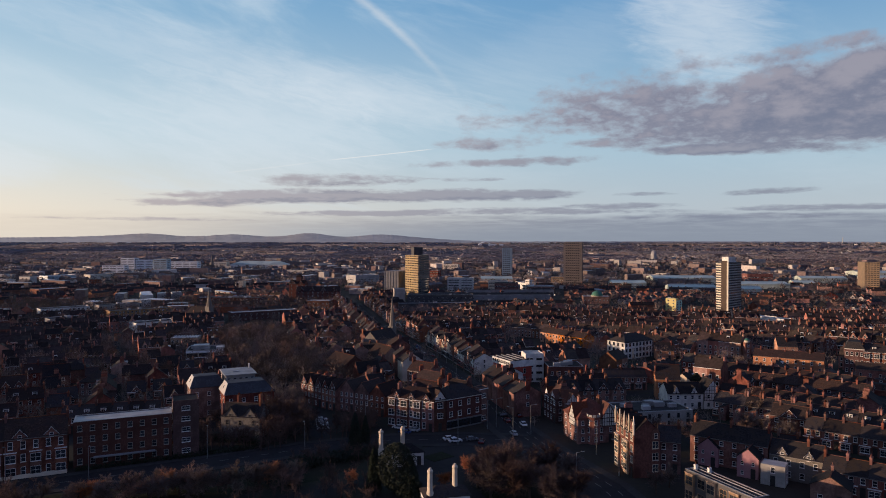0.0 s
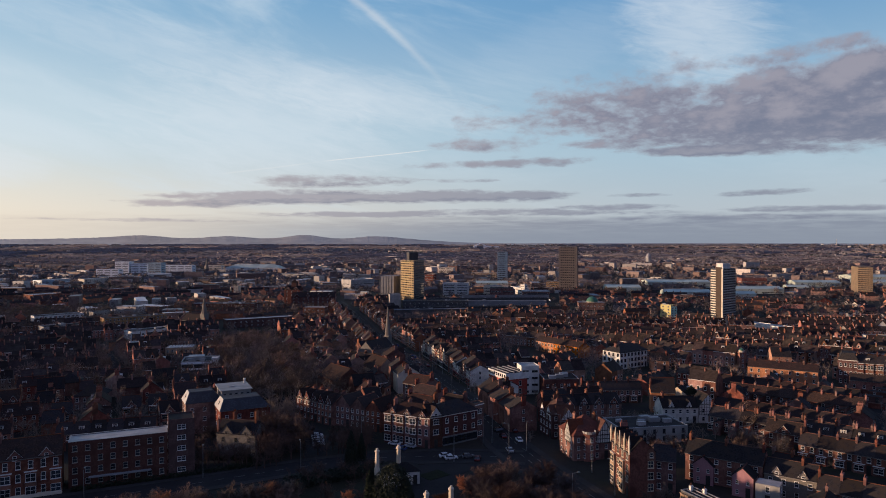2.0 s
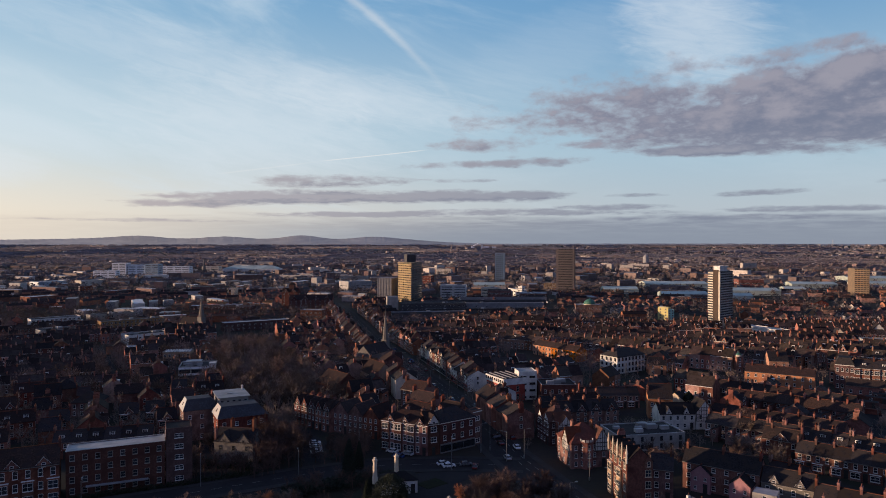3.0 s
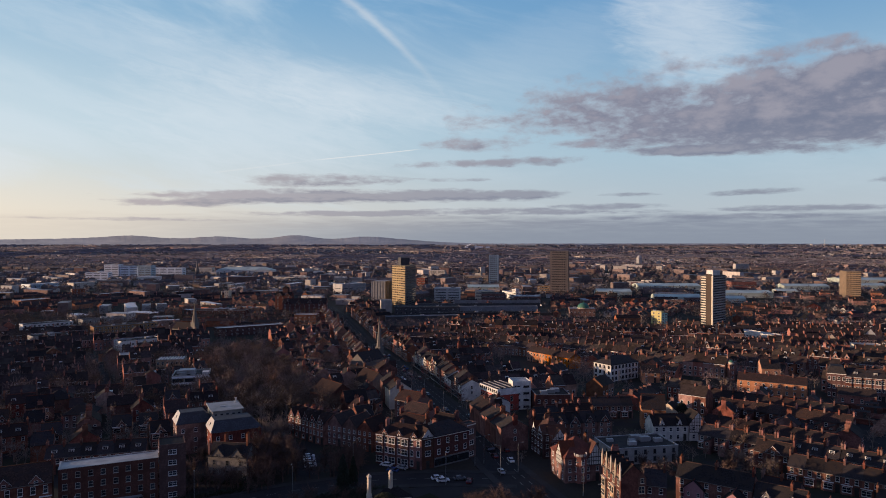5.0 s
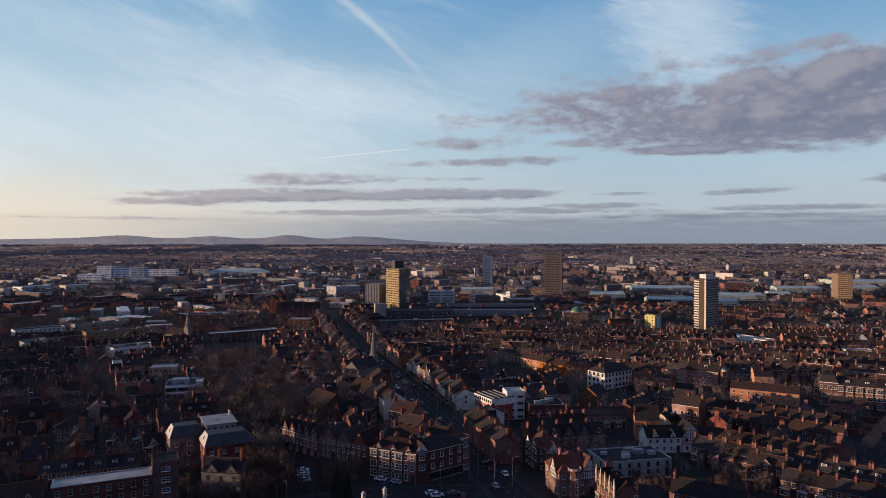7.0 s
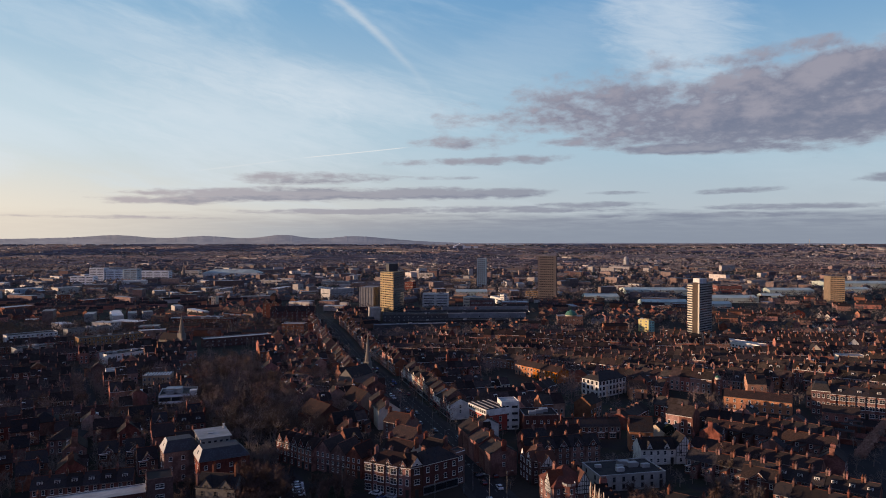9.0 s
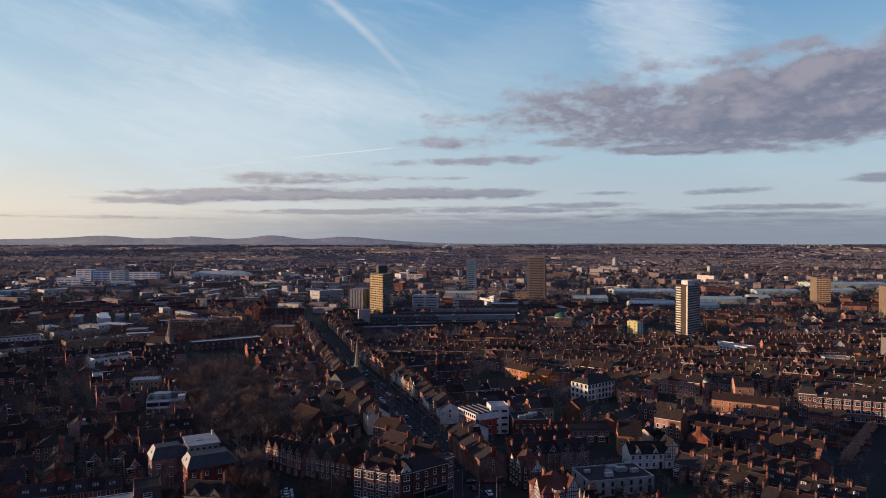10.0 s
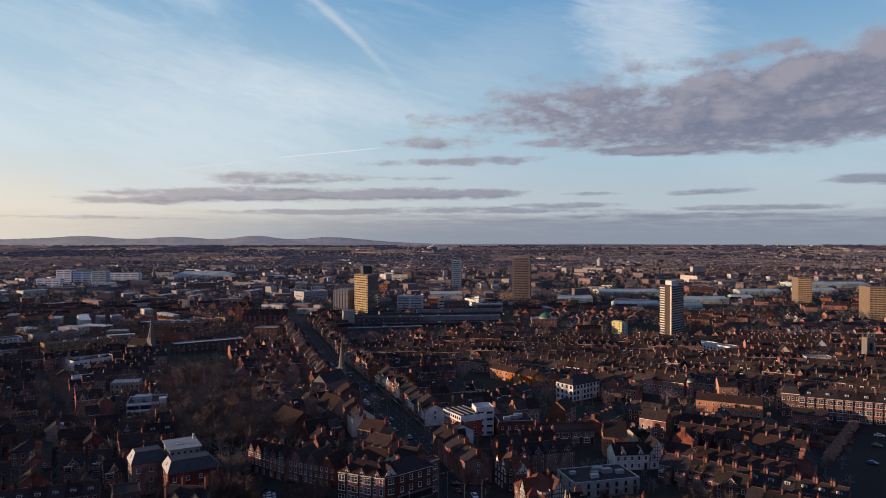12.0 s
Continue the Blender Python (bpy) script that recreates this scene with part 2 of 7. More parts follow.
WHITE_CLAD = material("white_cladding", (0.72, 0.73, 0.74), 0.6, 0.08, 0.3, (0.62, 0.63, 0.65), 0.1, each=0.1)
BLUE_SLATE = material("blue_slate", (0.043, 0.047, 0.056), 0.75, 0.35, 2.0, (0.036, 0.038, 0.044), 0.4, spec=0.2, bump=0.4, bump_scale=5.0)
# sun glare on the steep left hips, put into a pale colour
HIP_SUNLIT = material("sunlit_hip", (0.36, 0.355, 0.34), 0.45, 0.12, 0.8, (0.36, 0.35, 0.34), 0.3, spec=0.5)
PAINT = material("white_paint", (0.60, 0.59, 0.57), 0.5, 0.06, 3.0, each=0.08)
BLACKPAINT = material("black_paint", (0.025, 0.024, 0.023), 0.5, 0.2, 3.0)
GLASS = material("window_glass", (0.03, 0.035, 0.04), 0.08, 0.3, 0.3, spec=0.6, each=0.5)
METAL = material("galvanised_steel", (0.19, 0.20, 0.21), 0.45, 0.15, 4.0, metal=0.6)
ASPHALT = material("asphalt", (0.024, 0.023, 0.024), 0.95, 0.25, 0.8, (0.030, 0.028, 0.028), 0.06, spec=0.08, bump=0.2)
PAVING = material("paving", (0.040, 0.038, 0.037), 0.9, 0.2, 1.0, (0.032, 0.030, 0.029), 0.1, bump=0.2, spec=0.08)
LINEPAINT = material("road_marking", (0.13, 0.13, 0.125), 0.7, 0.2, 2.0)
GRASS = material("winter_grass", (0.017, 0.021, 0.010), 0.95, 0.4, 0.7, (0.022, 0.020, 0.013), 0.05, bump=0.5, spec=0.08)
BARK = material("bark", (0.075, 0.055, 0.042), 0.95, 0.3, 4.0, each=0.3, spec=0.08)
# copy of the bare twigs, darkened in colour for trees standing in shade
TWIG_SHADED = material("shaded_twigs", (0.084, 0.058, 0.051), 0.95, 0.3, 0.5, each=0.3, hue=0.015, spec=0.08)
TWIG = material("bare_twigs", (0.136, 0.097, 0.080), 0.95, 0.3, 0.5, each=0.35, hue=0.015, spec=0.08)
TWIG_RED = material("russet_twigs", (0.26, 0.120, 0.070), 0.95, 0.3, 0.5, each=0.2)
LEAF = material("evergreen_leaves", (0.018, 0.026, 0.015), 0.9, 0.4, 0.8, (0.024, 0.030, 0.015), 0.2, each=0.25)
GREEN_COPPER = material("green_copper", (0.04, 0.125, 0.085), 0.6, 0.2, 0.5)
BLUE_CLAD = material("blue_cladding", (0.29, 0.37, 0.42), 0.4, 0.15, 0.2, (0.24, 0.31, 0.36), 0.1)
BROWN_CON = material("brown_concrete", (0.170, 0.143, 0.130), 0.9, 0.2, 0.6, (0.138, 0.116, 0.106), 0.15, bump=0.15)
GREY_CON = material("grey_concrete", (0.21, 0.21, 0.215), 0.9, 0.2, 0.6, (0.17, 0.17, 0.175), 0.15, bump=0.15)
PALE_BAND = material("pale_balcony_paint", (0.47, 0.43, 0.35), 0.8, 0.15, 0.6, (0.40, 0.37, 0.31), 0.15)
CORE_BROWN = material("dark_brown_cladding", (0.060, 0.043, 0.033), 0.9, 0.2, 0.6, (0.048, 0.036, 0.028), 0.15)
# gold of low sun on the office tower's face, put into the cladding colour
GOLD_SUNLIT = material("gold_sunlit_cladding", (0.265, 0.198, 0.085), 0.6, 0.25, 0.6, (0.19, 0.125, 0.06), 0.12, spec=0.3)
TAN_CON = material("tan_concrete", (0.172, 0.128, 0.086), 0.9, 0.2, 0.6, (0.148, 0.112, 0.078), 0.15, bump=0.15)
FAR_FLAT = material("far_flat_roofs", (0.13, 0.135, 0.145), 0.7, 0.2, 0.2, each=0.9, island=True)
TOWN_WALL = material("town_brick", (0.232, 0.116, 0.088), 0.9, 0.3, 0.5, each=0.5, island=True, hue=0.015, spec=0.08)
TOWN_PALE = material("town_render", (0.46, 0.40, 0.31), 0.85, 0.2, 0.5, each=0.3, island=True, hue=0.015)
TOWN_ROOF = material("town_roofs", (0.037, 0.028, 0.025), 0.75, 0.35, 0.6, each=0.5, island=True, hue=0.03, spec=0.08)
SHED_WHITE = material("pale_sheeting", (0.40, 0.44, 0.39), 0.5, 0.15, 0.2, (0.28, 0.31, 0.28), 0.05, each=0.25, island=True)
# far and horizon brick, roofs and trees: haze mixed into the base colours
FAR_BRICK_HAZED = material("hazed_far_brick", (0.158, 0.112, 0.100), 0.9, 0.3, 0.3, each=0.35, island=True, hue=0.02)
FAR_ROOF_HAZED = material("hazed_far_roofs", (0.100, 0.092, 0.092), 0.75, 0.3, 0.3, each=0.4, island=True, hue=0.03, spec=0.08)
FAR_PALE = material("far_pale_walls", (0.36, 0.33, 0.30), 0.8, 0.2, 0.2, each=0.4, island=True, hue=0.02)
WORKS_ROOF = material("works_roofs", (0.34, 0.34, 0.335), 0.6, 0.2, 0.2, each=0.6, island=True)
HORIZON_TREE_HAZED = material("hazed_horizon_trees", (0.178, 0.165, 0.176), 0.95, 0.3, 0.05, each=0.12, island=True, hue=0.01, spec=0.08)
HORIZON_ROOF_HAZED = material("hazed_horizon_roofs", (0.120, 0.113, 0.120), 0.75, 0.3, 0.3, each=0.4, island=True, hue=0.02, spec=0.08)
HORIZON_BRICK_HAZED = material("hazed_horizon_brick", (0.190, 0.148, 0.142), 0.9, 0.3, 0.3, each=0.35, island=True, hue=0.02, spec=0.08)
FAR_TREE_HAZED = material("far_bare_trees", (0.105, 0.091, 0.090), 0.95, 0.3, 0.05, each=0.10, island=True, hue=0.01, spec=0.08)
TURQUOISE = material("turquoise_panel", (0.30, 0.55, 0.48), 0.6, 0.1, 0.5)
YELLOW_CLAD = material("yellow_render", (0.58, 0.50, 0.20), 0.7, 0.1, 0.5)
REDPAINT = material("red_paint", (0.30, 0.05, 0.035), 0.6, 0.15, 1.0)


def car_paint(name, c):
    return material(name, c, 0.25, 0.05, 2.0, spec=0.6)


CARS = [car_paint("white_car_paint", (0.62, 0.62, 0.62)), car_paint("silver_car_paint", (0.32, 0.33, 0.34)),
        car_paint("black_car_paint", (0.02, 0.02, 0.022)), car_paint("blue_car_paint", (0.03, 0.06, 0.16)),
        car_paint("red_car_paint", (0.11, 0.018, 0.016)), car_paint("grey_car_paint", (0.10, 0.105, 0.11))]
RUBBER = material("tyre_rubber", (0.02, 0.02, 0.02), 0.9, 0.1, 4.0)


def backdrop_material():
    """Far woods and fields; haze is painted as blue-grey colour and a faint glow."""
    m = material("glowing_hazed_hills", (0.10, 0.105, 0.12), 0.95, 0.25, 0.004, (0.13, 0.115, 0.105), 0.0012)
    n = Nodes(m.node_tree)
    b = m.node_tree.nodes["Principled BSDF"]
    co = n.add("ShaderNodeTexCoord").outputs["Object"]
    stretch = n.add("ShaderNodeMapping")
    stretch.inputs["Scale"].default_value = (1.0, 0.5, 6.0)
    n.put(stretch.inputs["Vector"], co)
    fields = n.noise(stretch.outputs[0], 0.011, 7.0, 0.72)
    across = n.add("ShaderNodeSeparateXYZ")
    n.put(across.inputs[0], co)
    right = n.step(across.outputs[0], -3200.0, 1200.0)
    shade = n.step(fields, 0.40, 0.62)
    # emission imitates haze, warmer and lighter on the sun's side
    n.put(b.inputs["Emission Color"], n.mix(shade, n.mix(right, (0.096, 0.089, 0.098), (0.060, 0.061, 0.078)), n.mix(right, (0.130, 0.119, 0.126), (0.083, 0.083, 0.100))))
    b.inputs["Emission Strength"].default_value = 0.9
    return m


HILLS_GLOW = backdrop_material()


def ground_material():
    m = bpy.data.materials.new("town_ground")
    m.use_nodes = True
    n = Nodes(m.node_tree)
    bsdf = m.node_tree.nodes["Principled BSDF"]
    co = n.add("ShaderNodeTexCoord").outputs["Object"]
    yard = n.noise(co, 0.06, 6.0, 0.6)
    big = n.noise(co, 0.006, 4.0, 0.5)
    c = n.mix(n.step(yard, 0.4, 0.6), (0.026, 0.025, 0.025), (0.030, 0.032, 0.020))
    c = n.mix(n.step(big, 0.45, 0.6), c, (0.040, 0.033, 0.026))
    c = n.mix(n.step(n.noise(co, 0.5, 5.0, 0.7), 0.35, 0.75, 0.0, 0.5), c, (0.02, 0.019, 0.018))
    n.put(bsdf.inputs["Base Color"], c)
    bsdf.inputs["Roughness"].default_value = 0.95
    bsdf.inputs["Specular IOR Level"].default_value = 0.08
    return m


GROUND = ground_material()

# ================= building blocks
def gz(x, y):
    """Height of the ground: a gentle fall towards the town centre, then a slow rise to the horizon."""
    s = min(1.0, max(0.0, (y - 230.0) / 400.0))
    z = -6.0 * s * s * (3.0 - 2.0 * s)
    if y > 2000.0:
        z += 44.0 * ((y - 2000.0) / 2900.0) ** 1.3
    return z


class Shape:
    """Vertices and faces of one mesh; the third list holds a material slot for each face."""
    def __init__(self):
        self.v, self.f, self.m = [], [], []

    def add(self, verts, faces, slot=0):
        k = len(self.v)
        self.v.extend(verts)
        self.f.extend([tuple(i + k for i in q) for q in faces])
        self.m.extend([slot] * len(faces))
        return self

    def box(self, x0, x1, y0, y1, z0, z1, slot=0):
        return self.add([(x0, y0, z0), (x1, y0, z0), (x1, y1, z0), (x0, y1, z0), (x0, y0, z1), (x1, y0, z1), (x1, y1, z1), (x0, y1, z1)],
                        [(0, 3, 2, 1), (4, 5, 6, 7), (0, 1, 5, 4), (1, 2, 6, 5), (2, 3, 7, 6), (3, 0, 4, 7)], slot)

    def prism(self, poly, y0, y1, slot=0, turn=False):
        """A polygon in x and z, drawn out along y (along x, with y and z, if turn)."""
        n = len(poly)
        if turn:
            a, b = [(y0, p, q) for p, q in poly], [(y1, p, q) for p, q in poly]
        else:
            a, b = [(p, y0, q) for p, q in poly], [(p, y1, q) for p, q in poly]
        sides = [(i, (i + 1) % n, n + (i + 1) % n, n + i) for i in range(n)]
        if turn:
            return self.add(a + b, [tuple(reversed(range(n))), tuple(range(n, 2 * n))] + sides, slot)
        return self.add(a + b, [tuple(range(n)), tuple(reversed(range(n, 2 * n)))] + [tuple(reversed(s)) for s in sides], slot)

    def tube(self, p, q, r0, r1, n=6, slot=0, cap=True):
        p, q = Vector(p), Vector(q)
        d = (q - p).normalized()
        s = d.orthogonal().normalized()
        u = d.cross(s)
        ring = [(math.cos(2 * math.pi * i / n), math.sin(2 * math.pi * i / n)) for i in range(n)]
        a = [tuple(p + (s * c + u * e) * r0) for c, e in ring]
        b = [tuple(q + (s * c + u * e) * r1) for c, e in ring]
        faces = [(i, (i + 1) % n, n + (i + 1) % n, n + i) for i in range(n)]
        if cap:
            faces += [tuple(range(n, 2 * n)), tuple(reversed(range(n)))]
        return self.add(a + b, faces, slot)

    def lathe(self, prof, n=12, slot=0, cx=0.0, cy=0.0):
        """Rings (radius, z) from bottom to top."""
        vs, fs = [], []
        for r, z in prof:
            vs += [(cx + r * math.cos(2 * math.pi * i / n), cy + r * math.sin(2 * math.pi * i / n), z) for i in range(n)]
        for k in range(len(prof) - 1):
            fs += [(k * n + i, k * n + (i + 1) % n, (k + 1) * n + (i + 1) % n, (k + 1) * n + i) for i in range(n)]
        fs += [tuple(range((len(prof) - 1) * n, len(prof) * n)), tuple(reversed(range(n)))]
        return self.add(vs, fs, slot)

    def mesh(self, name, *mats):
        me = bpy.data.meshes.new(name)
        me.from_pydata(self.v, [], self.f)
        for m in mats:
            me.materials.append(m)
        if len(mats) > 1:
            me.polygons.foreach_set("material_index", self.m)
        me.update()
        return me


def part(name, data, parent, label="", m=None):
    """One mesh object under a thing or a part."""
    ob = new(name, data)
    ob.parent = parent
    if m is not None:
        ob.matrix_basis = m
    if label:
        ob["label"] = label
    return ob


def thing(name, m, label, category, group=""):
    ob = new(name)
    ob.empty_display_size = 0.5
    ob.matrix_basis = m
    return tagged(ob, label, category, group)


def site(x0, y0, x1, y1, dz=0.0):
    """Pose and width of a front that runs from (x0, y0) to (x1, y1), left to right as one faces it."""
    cx, cy = (x0 + x1) / 2, (y0 + y1) / 2
    return pose(cx, cy, gz(cx, cy) + dz, 0, 0, math.degrees(math.atan2(y1 - y0, x1 - x0))), math.hypot(x1 - x0, y1 - y0)


WINDOWS = {}


def lattice(s, xs, zs, y0, y1, slot=0):
    """Bars that meet in one piece: every other cell of the grid is left open both ways."""
    solid = {(i, j) for i in range(len(xs) - 1) for j in range(len(zs) - 1) if i % 2 == 0 or j % 2 == 0}
    index, vs, fs = {}, [], []

    def at(i, j, k):
        if (i, j, k) not in index:
            index[i, j, k] = len(vs)
            vs.append((xs[i], (y0, y1)[k], zs[j]))
        return index[i, j, k]
    for i, j in solid:
        fs.append((at(i, j, 0), at(i + 1, j, 0), at(i + 1, j + 1, 0), at(i, j + 1, 0)))
        for di, dj, p, q in ((-1, 0, (i, j), (i, j + 1)), (1, 0, (i + 1, j + 1), (i + 1, j)), (0, -1, (i + 1, j), (i, j)), (0, 1, (i, j + 1), (i + 1, j + 1))):
            if (i + di, j + dj) not in solid:
                fs.append((at(*p, 1), at(*p, 0), at(*q, 0), at(*q, 1)))
    s.add(vs, fs, slot)



def window_mesh(w, h, frame_mat, rich=True):
    key = (round(w, 2), round(h, 2), frame_mat.name, rich)
    if key not in WINDOWS:
        s = Shape()
        b = min(0.09, w * 0.08)
        if rich:
            s.box(-w / 2 + 0.01, w / 2 - 0.01, -0.02, 0.10, 0.01, h - 0.01, 1)
            xs = [-w / 2, -w / 2 + b, -0.035, 0.035, w / 2 - b, w / 2] if w > 1.3 else [-w / 2, -w / 2 + b, w / 2 - b, w / 2]
            lattice(s, xs, [0, b, h * 0.5 - 0.035, h * 0.5 + 0.035, h - b, h], -0.07, 0.0)
            s.box(-w / 2 - 0.1, w / 2 + 0.1, -0.16, 0.0, -0.14, -0.004)
        else:
            s.box(-w / 2, w / 2, -0.03, 0.08, 0, h)
            s.box(-w / 2 + b, w / 2 - b, -0.05, 0.0, b, h * 0.5 - 0.05, 1)
            s.box(-w / 2 + b, w / 2 - b, -0.05, 0.0, h * 0.5 + 0.05, h - b, 1)
        WINDOWS[key] = s.mesh("window", frame_mat, GLASS)
    return WINDOWS[key]


CHIMNEYS = {}


def chimney_mesh(w, d, h, mat, pots):
    key = (w, d, h, mat.name, pots)
    if key not in CHIMNEYS:
        s = Shape().box(-w / 2, w / 2, -d / 2, d / 2, -2.2, h)
        s.box(-w / 2 - 0.07, w / 2 + 0.07, -d / 2 - 0.07, d / 2 + 0.07, h - 0.32, h - 0.12)
        for i in range(pots):
            x = (i + 0.5) / pots * (d - 0.3) - (d - 0.3) / 2
            s.lathe([(0.13, h), (0.15, h + 0.1), (0.11, h + 0.2), (0.12, h + 0.62)], 6, 1, 0, x)
        CHIMNEYS[key] = s.mesh("chimney", mat, TILE)
    return CHIMNEYS[key]


def gable_wall(w, d, e, r, along=True):
    """A house's walls: a box whose end walls rise to the ridge."""
    s = Shape()
    if along:
        s.prism([(0, 0), (d, 0), (d, e), (d / 2, e + r), (0, e)], -w / 2, w / 2, 0, True)
    else:
        s.prism([(-w / 2, 0), (w / 2, 0), (w / 2, e), (0, e + r), (-w / 2, e)], 0, d)
    return s


def gable_roof(w, d, e, r, along=True, over=0.3, verge=0.12, thick=0.16):
    s = Shape()
    half = d / 2 if along else w / 2
    k = r / half
    o = over
    for sgn in (-1, 1):
        a = [(sgn * (half + o), -o * k), (0.0, r)]
        poly = [(a[0][0], a[0][1]), (a[0][0], a[0][1] + thick), (0.0, r + thick), (0.0, r)]
        if along:
            pts = [(d / 2 + p, e + q + 0.02) for p, q in poly]
            if sgn > 0:
                pts.reverse()
            s.prism(pts, -w / 2 - verge, w / 2 + verge, 0, True)
        else:
            pts = [(p, e + q + 0.02) for p, q in poly]
            if sgn > 0:
                pts.reverse()
            s.prism(pts, -verge, d + verge, 0)
    if along:
        s.box(-w / 2 - verge, w / 2 + verge, d / 2 - 0.15, d / 2 + 0.15, e + r + thick - 0.04, e + r + thick + 0.10, 1)
    else:
        s.box(-0.15, 0.15, -verge, d + verge, e + r + thick - 0.04, e + r + thick + 0.10, 1)
    return s


def hip_roof(w, d, e, r, over=0.35, run=None):
    o = over
    run = d / 2 if run is None else run
    a, b = w / 2 + o, d / 2 + o
    x = max(0.1, w / 2 - run)
    y = d / 2
    v = [(-a, y - b, e), (a, y - b, e), (a, y + b, e), (-a, y + b, e), (-a, y - b, e + 0.15), (a, y - b, e + 0.15), (a, y + b, e + 0.15), (-a, y + b, e + 0.15),
         (-x, y, e + r), (x, y, e + r)]
    return Shape().add(v, [(0, 3, 2, 1), (0, 1, 5, 4), (1, 2, 6, 5), (2, 3, 7, 6), (3, 0, 4, 7), (4, 5, 9, 8), (6, 7, 8, 9), (5, 6, 9), (7, 4, 8)])


def building(name, x0, y0, x1, y1, depth, eaves, rise, label, category="house", roof="gable", wall=None, cover=None, storeys=2, cols=2,
             win=(1.1, 1.6), frame=None, side=0, chimneys=((-0.5, 0.5),), chimney_wall=None, chim_h=1.5, gables=0, gable_rise=2.6, gable_frac=0.8, gable_wall_mat=None,
             bays=0, bay_storeys=1, bay_wall=None, dormers=0, door=True, shop=False, rear=False, rich=True, group="", base=0.9, band=None, dz=0.0, at=None, parapet=0.5,
             plant=0):
    """A house or block on its front line; walls, roof, stacks, windows and the rest are parts of it."""
    m, w = site(x0, y0, x1, y1, dz) if at is None else (at[0], at[1])
    wall = wall or BRICK
    cover = cover or SLATE
    frame = frame or PAINT
    e, d, r = eaves, depth, rise
    t = thing(name, m, label, category, group)
    if roof == "gable":
        part("wall", gable_wall(w, d, e, r).mesh("wall", wall), t)
        part("roof", gable_roof(w, d, e, r).mesh("roof", cover, TILE), t)
        if rich:
            z = e - 0.3 * r / (d / 2)
            part("gutter", Shape().box(-w / 2 - .1, w / 2 + .1, -.46, -.32, z - .02, z + .14).mesh("gutter", STONE), t, "grey eaves gutter")
    elif roof == "cross":
        part("wall", gable_wall(w, d, e, r, False).mesh("wall", wall), t)
        part("roof", gable_roof(w, d, e, r, False).mesh("roof", cover, TILE), t)
    elif roof == "hip":
        part("wall", Shape().box(-w / 2, w / 2, 0, d, 0, e).mesh("wall", wall), t)
        part("roof", hip_roof(w, d, e, r).mesh("roof", cover), t)
    elif roof == "mansard":
        part("wall", Shape().box(-w / 2, w / 2, 0, d, 0, e).mesh("wall", wall), t)
        k = r * 0.45
        s = Shape().add([(-w / 2 - .2, -.2, e), (w / 2 + .2, -.2, e), (w / 2 + .2, d + .2, e), (-w / 2 - .2, d + .2, e),
                         (-w / 2 + k, k, e + r), (w / 2 - k, k, e + r), (w / 2 - k, d - k, e + r), (-w / 2 + k, d - k, e + r)],
                        [(0, 3, 2, 1), (4, 5, 6, 7), (0, 1, 5, 4), (1, 2, 6, 5), (2, 3, 7, 6), (3, 0, 4, 7)])
        part("roof", s.mesh("roof", cover), t)
    else:
        s = Shape().box(-w / 2, w / 2, 0, d, 0, e)
        for a in ((-w / 2, w / 2, 0, .25), (-w / 2, w / 2, d - .25, d), (-w / 2, -w / 2 + .25, .25, d - .25), (w / 2 - .25, w / 2, .25, d - .25)):
            s.box(*a, e, e + parapet)
        part("wall", s.mesh("wall", wall), t)
        if w > 14:
            k = parapet + e
            s = Shape().box(-w / 2 - .06, w / 2 + .06, -.06, .3, k, k + .12).box(-w / 2 - .06, w / 2 + .06, d - .3, d + .06, k, k + .12)
            s.box(-w / 2 - .06, -w / 2 + .3, .3, d - .3, k, k + .12).box(w / 2 - .3, w / 2 + .06, .3, d - .3, k, k + .12)
            part("coping", s.mesh("coping", FELT_PALE if wall in (WHITE, CONCRETE, CREAM) or cover == FELT_PALE else GREY_CON), t, "pale roof edging")
        part("roof", Shape().box(-w / 2 + .25, w / 2 - .25, .25, d - .25, e + 0.004, e + 0.14).mesh("roof", cover), t)
        rnd = random.Random(int(w * 100 + d * 10))
        for _ in range(plant):
            px, py, s1 = rnd.uniform(-w * .35, w * .35), rnd.uniform(d * .25, d * .75), rnd.uniform(0.8, 2.0)
            part("roof_plant", Shape().box(px - s1, px + s1, py - s1 * .6, py + s1 * .6, e + .1, e + .1 + s1 * .9).mesh("roof_plant", FELT_PALE), t)
    sh = (e - base * 0.3) / storeys
    ww, wh = win
    wm = window_mesh(ww, min(wh, sh * 0.62), frame, rich)
    lowest = 1 if shop else 0
    for i in range(lowest, storeys):
        for c in range(cols):
            x = (c + 0.5) / cols * w - w / 2
            if i == 0 and door and c == cols - 1:
                part("door", Shape().box(-0.5, 0.5, -0.06, 0.05, 0.15, 2.2).box(-0.62, 0.62, -0.04, 0.05, 0.0, 2.75).mesh("door", BLACKPAINT), t, "", pose(x, 0, 0))
                continue
            if bays and i < bay_storeys and c % 2 == 0 and c // 2 < bays:
                continue
            part("window", wm, t, "", pose(x, -0.005, base + i * sh))
        for c in range(side):
            y = (c + 0.5) / side * d
            part("window", wm, t, "", pose(-w / 2 - 0.005, y, base + i * sh, 0, 0, -90))
            part("window", wm, t, "", pose(w / 2 + 0.005, y, base + i * sh, 0, 0, 90))
    for b in range(bays):
        c = 2 * b
        x = (c + 0.5) / cols * w - w / 2
        bw, top = min(2.9, w / cols * 1.25), base + (bay_storeys - 1) * sh + sh * 0.75
        s = Shape().prism([(0, 0)] * 0 + [(-bw / 2, 0), (bw / 2, 0), (bw / 2, top), (-bw / 2, top)], -0.55, 0.02)
